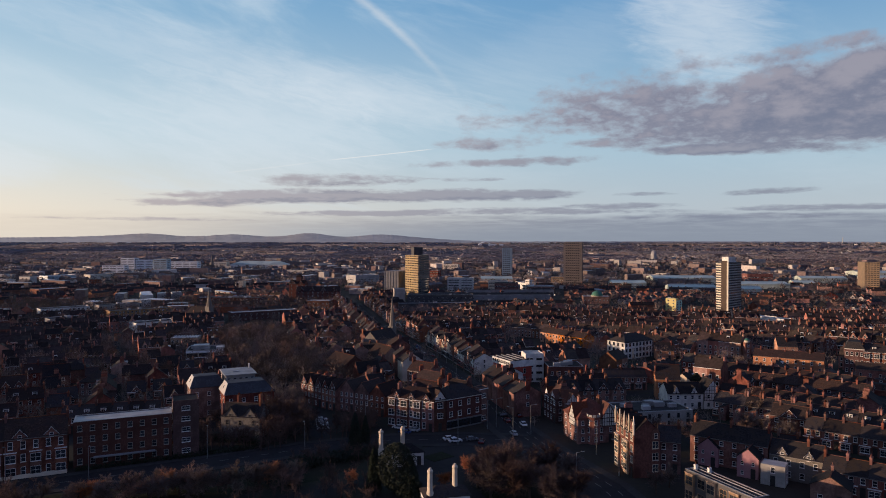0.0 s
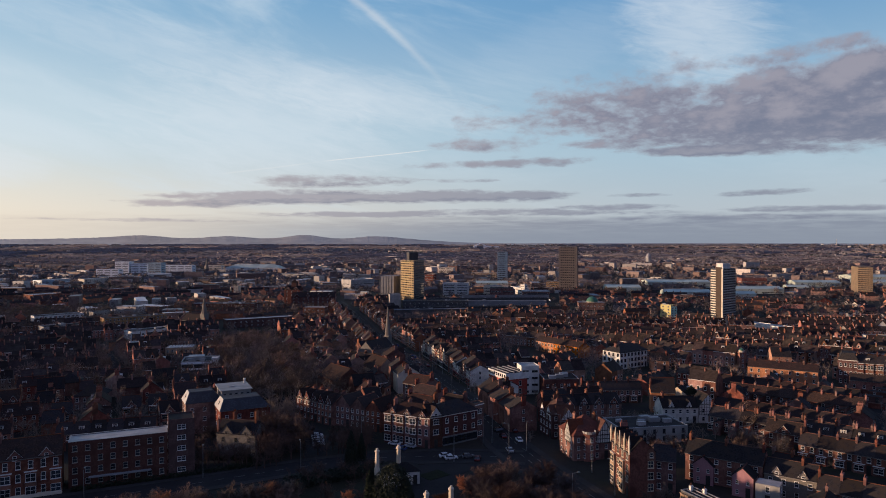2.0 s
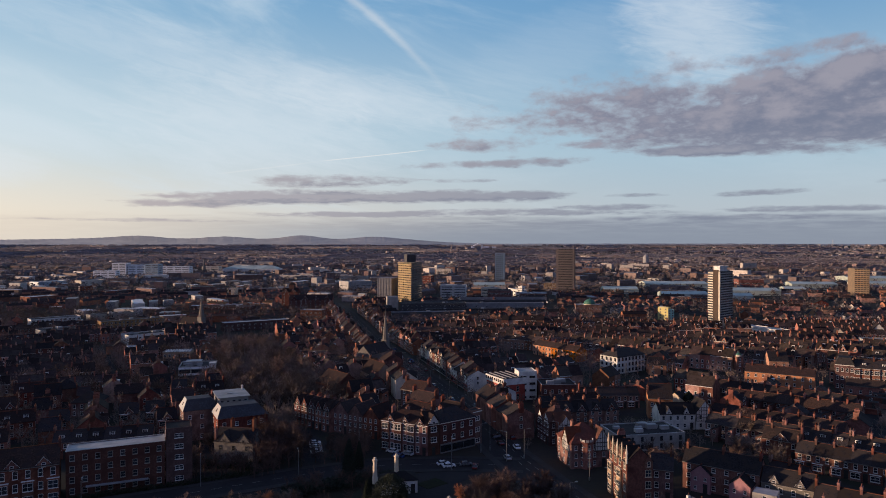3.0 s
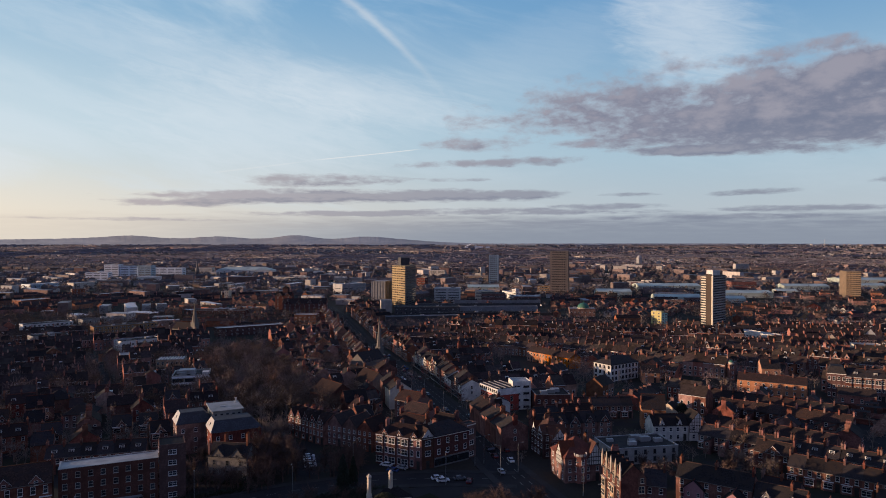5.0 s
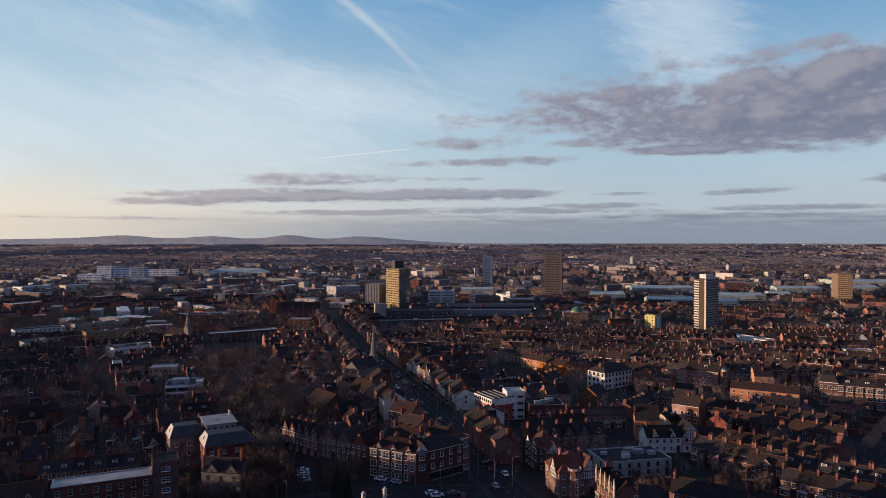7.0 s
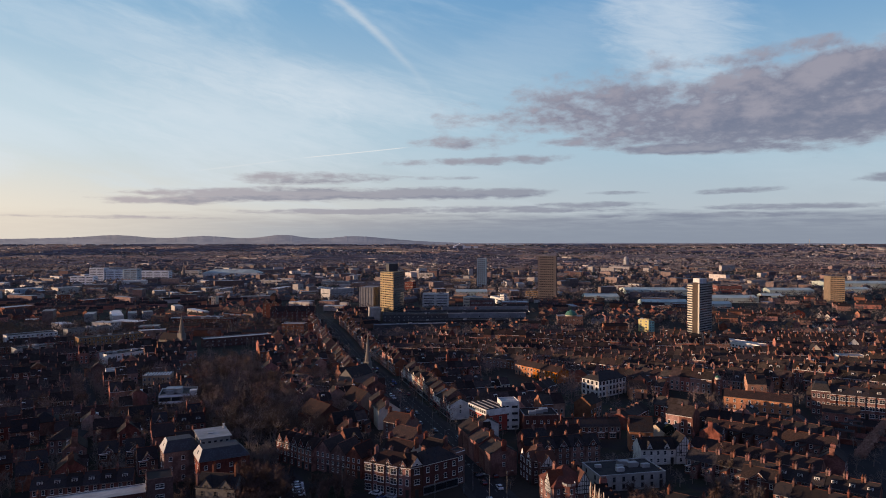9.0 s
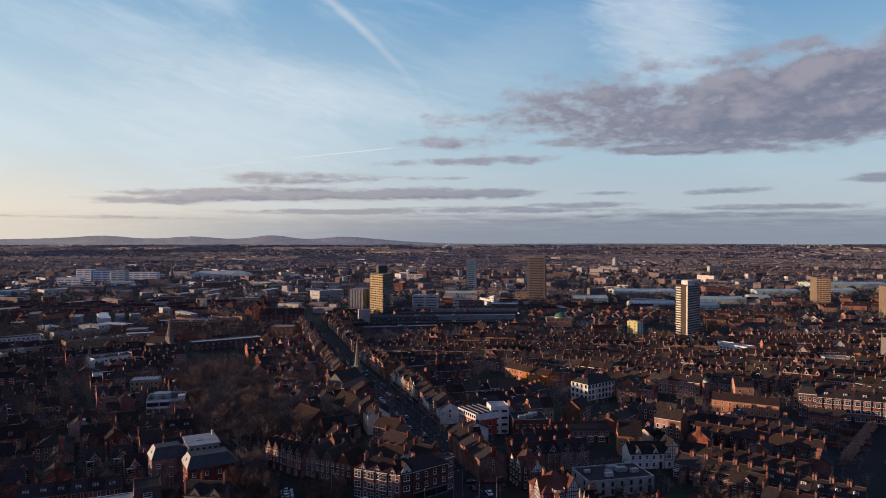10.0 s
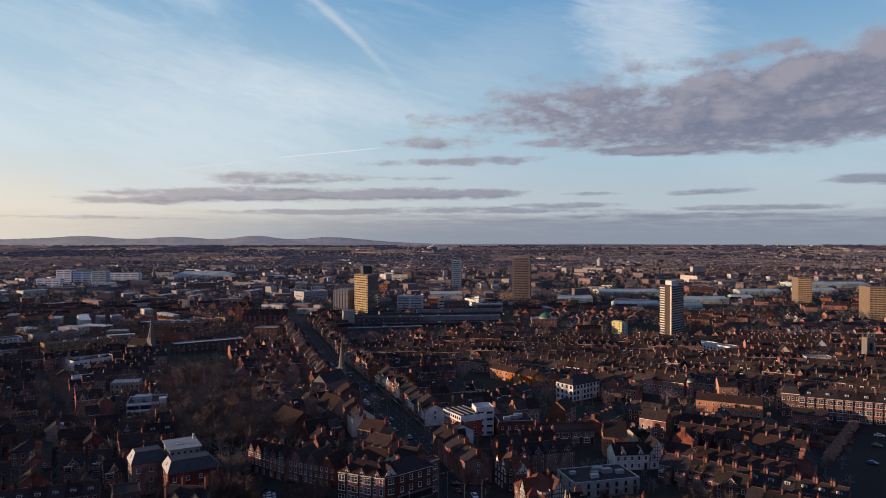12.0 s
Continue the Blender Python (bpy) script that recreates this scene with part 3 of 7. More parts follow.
        bay = part("bay", s.mesh("bay", bay_wall or wall), t, "", pose(x, 0, 0))
        part("bay_roof", Shape().box(-bw / 2 - .12, bw / 2 + .12, -.68, 0.0, top, top + 0.14).mesh("bay_roof", frame), bay)
        bm = window_mesh(bw * 0.86, min(wh * 1.1, sh * 0.62), frame, rich)
        for i in range(lowest, bay_storeys):
            part("window", bm, bay, "", pose(0, -0.56, base + i * sh))
    for g in range(gables):
        gw = w / gables * gable_frac
        x = (g + 0.5) / gables * w - w / 2
        gd = d / 2 * gable_rise / max(r, 0.5) + 0.6 if roof in ("gable", "hip") else d * .5
        gd = min(gd, d * 0.6)
        s = Shape().prism([(-gw / 2, e - 0.6), (gw / 2, e - 0.6), (gw / 2, e), (0, e + gable_rise), (-gw / 2, e)], -0.06, gd)
        for sgn in (-1, 1):
            bar = [(sgn * gw / 2, e), (sgn * gw / 2, e + .3), (0, e + gable_rise + .02), (0, e + gable_rise - .3)]
            s.prism(bar if sgn < 0 else bar[::-1], -0.13, -0.06, 1)
        gab = part("gable", s.mesh("gable", gable_wall_mat or wall, frame), t, "", pose(x, 0, 0))
        s = Shape()
        k = gable_rise / (gw / 2)
        for sgn in (-1, 1):
            poly = [(sgn * (gw / 2 + .2), e - .2 * k), (sgn * (gw / 2 + .2), e - .2 * k + .15), (0, e + gable_rise + .15), (0, e + gable_rise)]
            if sgn > 0:
                poly.reverse()
            s.prism(poly, -0.25, gd)
        part("gable_roof", s.mesh("gable_roof", cover), gab)
        if gw > 2.2:
            part("window", window_mesh(min(1.0, gw * .35), 1.2, frame, rich), gab, "", pose(0, -0.07, e - 0.35))
    for k in range(dormers):
        x = (k + 0.5) / dormers * w - w / 2
        y = d / 2 * 0.32
        z = e + r * 0.32
        s = Shape().prism([(-.85, z - .9), (.85, z - .9), (.85, z + 1.15), (-.85, z + 1.15)], y, y + 2.4)
        dm = part("dormer", s.mesh("dormer", frame), t, "", pose(x, 0, 0))
        part("dormer_roof", Shape().box(-1.0, 1.0, y - .15, y + 2.5, z + 1.15, z + 1.28).mesh("dormer_roof", FELT), dm)
        part("window", window_mesh(1.4, 1.0, frame, rich), dm, "", pose(0, y - 0.01, z + 0.05))
    for c in chimneys:
        fx, fy = c[0], c[1]
        n = c[2] if len(c) > 2 else 3
        if roof in ("gable", "hip"):
            top = e + r * (1 - abs(fy - 0.5) * 2) if roof == "gable" else e + r * 0.7
        elif roof == "cross":
            top = e + r * (1 - abs(fx) * 2)
        else:
            top = e
        part("chimney", chimney_mesh(0.62, 0.4 + 0.36 * n, chim_h, chimney_wall or BRICK, n), t, "", pose(fx * w, fy * d, top))
    if shop:
        s = Shape().box(-w / 2 + .1, w / 2 - .1, -.12, .02, 2.75, 3.3).box(-w / 2 + .1, w / 2 - .1, -.06, .02, 0.0, 0.5)
        for i in range(4):
            x = -w / 2 + .15 + i * (w - .3) / 3
            s.box(x - .06, x + .06, -.08, .02, .5, 2.75)
        front = part("shopfront", s.mesh("shopfront", random.choice((PAINT, BLACKPAINT, REDPAINT, METAL))), t)
        part("shop_window", Shape().box(-w / 2 + .2, w / 2 - .2, -.03, .02, .5, 2.75).mesh("shop_window", GLASS), front)
    if rear:
        rw, rd, re = w * 0.5, 4.6, e * 0.78
        s = Shape().prism([(-w / 2 + .05, 0), (-w / 2 + rw, 0), (-w / 2 + rw, re), (-w / 2 + .05, re + 1.1)], d - .02, d + rd)
        wing = part("rear_wing", s.mesh("rear_wing", wall), t)
        poly = [(-w / 2 - .1, re + 1.12), (-w / 2 + rw + .2, re - .06), (-w / 2 + rw + .2, re + .1), (-w / 2 - .1, re + 1.28)]
        part("wing_roof", Shape().prism(poly, d, d + rd + .15).mesh("wing_roof", cover), wing)
        part("window", window_mesh(0.95, 1.25, frame, False), wing, "", pose(-w / 2 + rw / 2, d + rd + 0.005, base + re * .5, 0, 0, 180))
        part("window", wm, t, "", pose(w / 4, d + 0.005, base + sh, 0, 0, 180))
    if band:
        part("string_course", Shape().box(-w / 2 - .05, w / 2 + .05, -.07, .0, e - .35, e - .05).mesh("string_course", band), t)
    return t


def timbering(t, w, z0, z1, rise=0.0, y=-0.03):
    """Black studs, rails and braces over a pale front."""
    s = Shape()
    n = max(3, int(w / 0.9))
    for i in range(n + 1):
        x = -w / 2 + .1 + (w - .2) * i / n
        s.box(x - .09, x + .09, y - .04, y + .02, z0, z1 + rise * (1 - abs(x) / (w / 2)) - .1)
    k = z0
    while k < z1 + rise * .6:
        half = w / 2 if k <= z1 else w / 2 * (1 - (k - z1) / rise)
        s.box(-half, half, y - .05, y - .041, k - .09, k + .09)
        k += 1.35
    part("timber_frame", s.mesh("timber_frame", BLACKPAINT), t, "black timber studs")


def strip(name, pts, width, dz, mat, thick=0.0, offset=0.0, label="", kind="structure"):
    """A ribbon of road, kerb or wall along a line on the ground."""
    line = []
    for (xa, ya), (xb, yb) in zip(pts, pts[1:]):
        n = max(1, int(math.hypot(xb - xa, yb - ya) / 12))
        line += [(xa + (xb - xa) * i / n, ya + (yb - ya) * i / n) for i in range(n)]
    line.append(pts[-1])
    s = Shape()
    vs = []
    for i, (x, y) in enumerate(line):
        a, b = line[max(0, i - 1)], line[min(len(line) - 1, i + 1)]
        d = Vector((b[0] - a[0], b[1] - a[1], 0)).normalized()
        nx, ny = d.y, -d.x
        for k in (-1, 1):
            o = offset + k * width / 2
            px, py = x + nx * o, y + ny * o
            vs += [(px, py, gz(px, py) + dz), (px, py, gz(px, py) + dz - max(thick, 0.02) - 0.3)]
    fs = []
    for i in range(len(line) - 1):
        a, b = 4 * i, 4 * i + 4
        fs += [(a, a + 2, b + 2, b), (a + 1, a, b, b + 1), (a + 2, a + 3, b + 3, b + 2)]
    fs += [(0, 1, 3, 2), (4 * (len(line) - 1), 4 * (len(line) - 1) + 2, 4 * (len(line) - 1) + 3, 4 * (len(line) - 1) + 1)]
    s.add(vs, fs)
    return tagged(new(name, s.mesh(name, mat)), label, kind=kind)


# ================= ground, hills, roads
def build_ground():
    xs = [-4600, -3600, -2800, -2200, -1700, -1300, -1000, -800] + list(range(-640, 641, 40)) + [800, 1000, 1300, 1700, 2200, 2800, 3600, 4600]
    ys = [-3000, -1500, -800, -400, -200] + list(range(-120, 761, 40)) + [900, 1100, 1400, 1700, 2000] + list(range(2200, 4900, 200)) + [4920]
    s = Shape()
    s.add([(x, y, gz(x, y)) for y in ys for x in xs],
          [(j * len(xs) + i, j * len(xs) + i + 1, (j + 1) * len(xs) + i + 1, (j + 1) * len(xs) + i) for j in range(len(ys) - 1) for i in range(len(xs) - 1)])
    tagged(new("ground", s.mesh("ground", GROUND)), "dark winter ground of yards and gardens between streets", kind="structure")


RIDGE = ((-38.0, 5.0, 0.15), (-33.0, 4.0, 0.25), (-29.0, 3.0, 0.217), (-26.0, 2.6, 0.313), (-23.2, 2.2, 0.504), (-20.3, 2.2, 0.264), (-17.2, 2.4, 0.512), (-14.2, 2.4, 0.25),
         (-11.0, 2.2, 0.64), (-7.8, 2.2, 0.213), (-5.4, 2.2, 0.436), (-2.6, 2.6, 0.32), (1.0, 2.4, 0.10), (22.0, 16.0, 0.05))


def ridge_height(a):
    """Height of the far skyline by direction, a in degrees right of +y."""
    el = -0.25 + sum(high * math.exp(-((a - a0) / wide) ** 2) for a0, wide, high in RIDGE)
    rough = 2.2 * noise.noise((a * 1.6, 3.1, 0.0)) + 1.5 * noise.noise((a * 5.0, 7.1, 0.0)) + 1.0 * noise.noise((a * 16.0, 1.1, 0.0))
    return 67.0 + 4905.0 / math.cos(radians(a)) * math.tan(radians(el)) + rough


def build_hills():
    s = Shape()
    n = 720
    vs = []
    for i in range(n + 1):
        a = -46.0 + 92.0 * i / n
        k, top = math.tan(radians(a)), ridge_height(a)
        vs += [(4700.0 * k, 4700.0, gz(0, 4700) - 2.0), (4790.0 * k, 4790.0, 37.5 + 0.08 * (top - 45.0)), (4860.0 * k, 4860.0, 40.0 + 0.6 * max(0.0, top - 42.0)), (4905.0 * k, 4905.0, top), (4905.0 * k, 4918.0, 0.0)]
    s.add(vs, [(5 * i + k, 5 * i + 5 + k, 5 * i + 6 + k, 5 * i + 1 + k) for i in range(n) for k in range(4)])
    tagged(new("backdrop", s.mesh("backdrop", HILLS_GLOW)), "long low range of wooded hills, haze painted as a faint glow", kind="structure")


build_ground()
build_hills()

TAKEN = set()


def take(m, w, d, pad=1.0):
    """Notes the ground that a building covers."""
    nx, ny = int(w / 2.0) + 2, int(d / 2.0) + 2
    for i in range(nx + 1):
        for j in range(ny + 1):
            p = m @ Vector((-w / 2 - pad + (w + 2 * pad) * i / nx, -pad + (d + 2 * pad) * j / ny, 0))
            TAKEN.add((int(p.x // 3), int(p.y // 3)))


def is_free(m, w, d):
    for i in range(5):
        for j in range(5):
            p = m @ Vector((-w / 2 + w * i / 4, d * j / 4, 0))
            if (int(p.x // 3), int(p.y // 3)) in TAKEN:
                return False
    return True


def take_line(pts, width):
    for (xa, ya), (xb, yb) in zip(pts, pts[1:]):
        n = max(1, int(math.hypot(xb - xa, yb - ya) / 2))
        dx, dy = (yb - ya), -(xb - xa)
        k = math.hypot(dx, dy)
        for i in range(n + 1):
            for o in range(int(-width / 2), int(width / 2) + 1, 2):
                TAKEN.add((int((xa + (xb - xa) * i / n + dx / k * o) // 3), int((ya + (yb - ya) * i / n + dy / k * o) // 3)))


MAIN = [(47.0, 150.0), (42.0, 180.0), (33.0, 205.0), (24.0, 236.0), (20.5, 258.0), (15.0, 291.0), (-5.0, 370.0), (-26.0, 452.0), (-50.0, 541.0), (-74.0, 650.0), (-98.0, 750.0), (-130.0, 860.0)]
PARK = [(-175.0, 147.0), (-120.0, 176.0), (-98.0, 186.0), (-72.0, 198.5), (-44.0, 213.0), (-20.0, 222.0), (5.0, 224.0), (28.0, 222.0)]
SIDE = [(-40.0, 214.0), (-43.0, 236.0), (-46.0, 252.0), (-50.0, 258.0)]
LEFTST = [(-160.0, 346.0), (-172.0, 368.0), (-229.0, 469.0), (-246.0, 497.0)]
GATE = [(12.0, 222.0), (-2.0, 208.0), (-4.0, 190.0), (8.0, 160.0)]
for road, wide, what in ((MAIN, 11.5, "wide dark asphalt main road through the shops"), (PARK, 10.0, "asphalt road along the park edge"),
                         (SIDE, 6.0, "narrow asphalt side road"), (LEFTST, 5.0, "asphalt street between brick terraces"), (GATE, 15.0, "asphalt forecourt by the park gate")):
    strip("road", road, wide, 0.05 + 0.006 * len(road), ASPHALT, label=what)
    take_line(road, wide + 2)
for road, wide in ((MAIN, 11.5), (PARK, 10.0)):
    for sgn in (-1, 1):
        strip("pavement", road, 2.6, 0.17 + 0.0015 * wide, PAVING, offset=sgn * (wide / 2 + 1.3), label="raised stone-flag pavement with a kerb")
for road, gap in ((MAIN, 0.0), (PARK, 0.0)):
    s = Shape()
    for (xa, ya), (xb, yb) in zip(road, road[1:]):
        ln = math.hypot(xb - xa, yb - ya)
        for i in range(int(ln / 6)):
            for sgn in ((0.0, 3.2) if road is MAIN else (0.0,)):
                f0, f1 = i * 6 / ln, (i * 6 + 3.0) / ln
                nx, ny = (yb - ya) / ln, -(xb - xa) / ln
                q = []
                for f, o in ((f0, -.09), (f0, .09), (f1, .09), (f1, -.09)):
                    px, py = xa + (xb - xa) * f + nx * (o + sgn), ya + (yb - ya) * f + ny * (o + sgn)
                    q.append((px, py, gz(px, py) + 0.135))
                s.add(q, [(0, 1, 2, 3)])
    tagged(new("road_marking", s.mesh("road_marking", LINEPAINT)), "white dashed lane lines", kind="structure")
for pts, wide in (([(-150, 150), (-60, 180), (-38, 192), (-30, 205)], 16.0), ([(10, 176), (34, 172)], 26.0), ([(-60, 120), (40, 120)], 90.0)):
    strip("lawn", pts, wide, 0.03, GRASS, label="dull winter grass at the park edge")

# ================= streets of houses
SIZES = random.Random(3)


class Kit:
    """Houses of a few kinds; the first of each is built, the rest are copied from it."""
    def __init__(self, *makers):
        self.makers, self.first = makers, {}

    def put(self, k, m):
        w, d, make = self.makers[k]
        if k in self.first:
            if self is SHOPS:
                m = m @ Matrix.Diagonal((1, 1, SIZES.uniform(0.86, 1.18), 1))
            return copy_thing(self.first[k], m)
        self.first[k] = make(m)
        return self.first[k]


def maker(w, d, eaves, rise, label, **kw):
    return w, d, lambda m: building("terraced_house" if w < 7 else "town_house", 0, 0, 0, 0, d, eaves, rise, label, at=(m, w), **kw)


TERR = Kit(
    maker(5.2, 8.4, 5.6, 2.9, "red-brick terraced house with slate roof and bay window", group="terraced houses", cols=2, bays=1, rear=True, chimneys=((-0.5, 0.5, 4),)),
    maker(5.2, 8.4, 5.7, 3.0, "red-brick terraced house with brown tiled roof", group="terraced houses", cols=2, cover=TILE_BROWN, bays=1, rear=True, chimneys=((-0.5, 0.5, 4),)),
    maker(5.2, 8.4, 5.6, 2.9, "dark-brick terraced house with slate roof", group="terraced houses", cols=2, wall=BRICK_DARK, cover=TILE_BROWN, rear=True, chimneys=((-0.5, 0.45, 3), (0.4, 0.9, 1))),
    maker(5.2, 8.4, 5.7, 3.0, "brick terraced house with a white roof dormer", group="terraced houses", cols=2, dormers=1, bays=1, rear=True, chimneys=((-0.5, 0.5, 4),)))
MID = Kit(
    maker(5.4, 8.6, 5.6, 3.0, "red-brick terraced house under a slate roof", group="mid terraces", cols=2, rich=False, door=False, rear=True, chimneys=((-0.5, 0.5, 4),)),
    maker(5.4, 8.6, 5.8, 3.0, "brick terraced house under a brown tiled roof", group="mid terraces", cols=2, rich=False, cover=TILE_BROWN, door=False, rear=True, chimneys=((-0.5, 0.5, 4),)),
    maker(6.2, 9.0, 7.6, 3.2, "tall red-brick town house with a front gable", group="mid terraces", cols=2, storeys=3, rich=False, gables=1, gable_frac=0.55, door=False, chimneys=((-0.5, 0.5, 4),)),
    maker(5.4, 8.6, 5.6, 3.0, "cream-rendered terraced house under a slate roof", group="mid terraces", cols=2, rich=False, wall=CREAM, door=False, chimneys=((-0.5, 0.5, 3),)))
SHOPS = Kit(
    maker(6.4, 10.5, 8.8, 3.0, "three-storey brick shop house with tall stacks", group="shops along the main road", storeys=3, cols=2, shop=True, rich=False, side=1, chimneys=((-0.5, 0.5, 4),)),
    maker(6.0, 10.5, 8.4, 3.2, "three-storey cream-rendered shop house", group="shops along the main road", wall=CREAM, storeys=3, cols=2, shop=True, rich=False, side=1, gables=1, gable_frac=0.7, chimneys=((-0.5, 0.6, 4),)),
    maker(7.2, 10.5, 9.4, 3.4, "brick shop house with a steep front gable", group="shops along the main road", storeys=3, cols=3, shop=True, rich=False, side=1, cover=TILE_BROWN, gables=1, gable_frac=0.85, gable_rise=3.4, chimneys=((-0.5, 0.5, 4),)),
    maker(6.4, 10.5, 8.0, 2.8, "white-rendered three-storey shop house", group="shops along the main road", wall=WHITE, storeys=3, cols=2, shop=True, rich=False, side=1, chimneys=((0.45, 0.5, 3),)))
VILLA = Kit(
    maker(9.0, 10.0, 6.4, 4.0, "brick villa with twin front gables", group="villas", side=2, cols=3, gables=2, gable_frac=0.75, gable_rise=2.8, rich=False, chimneys=((-0.5, 0.5, 4), (0.5, 0.5, 4)), cover=TILE_BROWN),
    maker(11.0, 10.0, 6.0, 3.8, "large brick villa with a hipped slate roof", group="villas", side=2, cols=4, roof="hip", rich=False, chimneys=((-0.3, 0.5, 4), (0.3, 0.5, 3))),
    maker(7.0, 9.0, 5.8, 3.6, "red-brick semi with a white-edged gable and bay", group="villas", side=2, cols=2, gables=1, gable_frac=0.55, rich=False, bays=1, bay_storeys=2, chimneys=((0.5, 0.5, 4), (-0.45, 0.6, 2))),
    maker(12.0, 8.5, 6.2, 3.4, "pair of brick houses with dormers and tall stacks", group="villas", side=2, cols=4, dormers=2, rich=False, cover=TILE_BROWN, chimneys=((-0.5, 0.5, 5), (0.0, 0.5, 5), (0.5, 0.5, 5))),
    maker(8.5, 10.5, 6.6, 4.2, "dark-brick house with a broad front gable", group="villas", side=2, cols=3, roof="cross", wall=BRICK_DARK, rich=False, chimneys=((-0.4, 0.5, 4),)))


def row(kit, x0, y0, x1, y1, kinds, seed=1, check=True, skip=0.0, inside=None, wobble=0.0):
    """Houses side by side along a front line, left to right as one faces it."""
    rnd = random.Random(seed)
    ln = math.hypot(x1 - x0, y1 - y0)
    ang = math.degrees(math.atan2(y1 - y0, x1 - x0))
    s, back, n, run, k = 0.0, 0.0, 0, 0, kinds[0]
    spots = []
    while True:
        if run <= 0:
            run, back = rnd.randrange(3, 9), rnd.uniform(0, wobble)
            k = kinds[rnd.randrange(len(kinds))]
            if rnd.random() < skip:
                s += rnd.uniform(4, 12)
        run -= 1
        if kit in (SHOPS, VILLA):
            k = kinds[rnd.randrange(len(kinds))]
        w, d, _ = kit.makers[k]
        if s + w > ln + 0.5:
            break
        f = (s + w / 2) / ln
        x, y = x0 + (x1 - x0) * f, y0 + (y1 - y0) * f
        s += w + (2.5 if kit is VILLA else 0.0)
        x, y = x - (y1 - y0) / ln * back, y + (x1 - x0) / ln * back
        m = pose(x, y, gz(x, y), 0, 0, ang)
        if inside and not inside(x, y):
            continue
        if check and not is_free(m, w, d):
            run = 0
            continue
        spots.append((k, m, w, d))
    tall = Matrix.Diagonal((1, 1, 1, 1))
    for i, (k, m, w, d) in enumerate(spots):
        if i % 5 == 0:
            tall = Matrix.Diagonal((1, 1, rnd.uniform(0.85, 1.22), 1))
        if kit is MID and m.translation.y > 300:
            TOWN.put(k, m @ tall)
        elif kit is SHOPS and m.translation.y > 440:
            TOWN.put(rnd.choice((0, 1, 2)), m @ Matrix.Diagonal((1, 1, rnd.uniform(1.0, 1.4), 1)))
        else:
            kit.put(k, m)
        take(m, w, d + (4.5 if kit in (TERR, MID) else 0.0), 0.5)
    return len(spots)


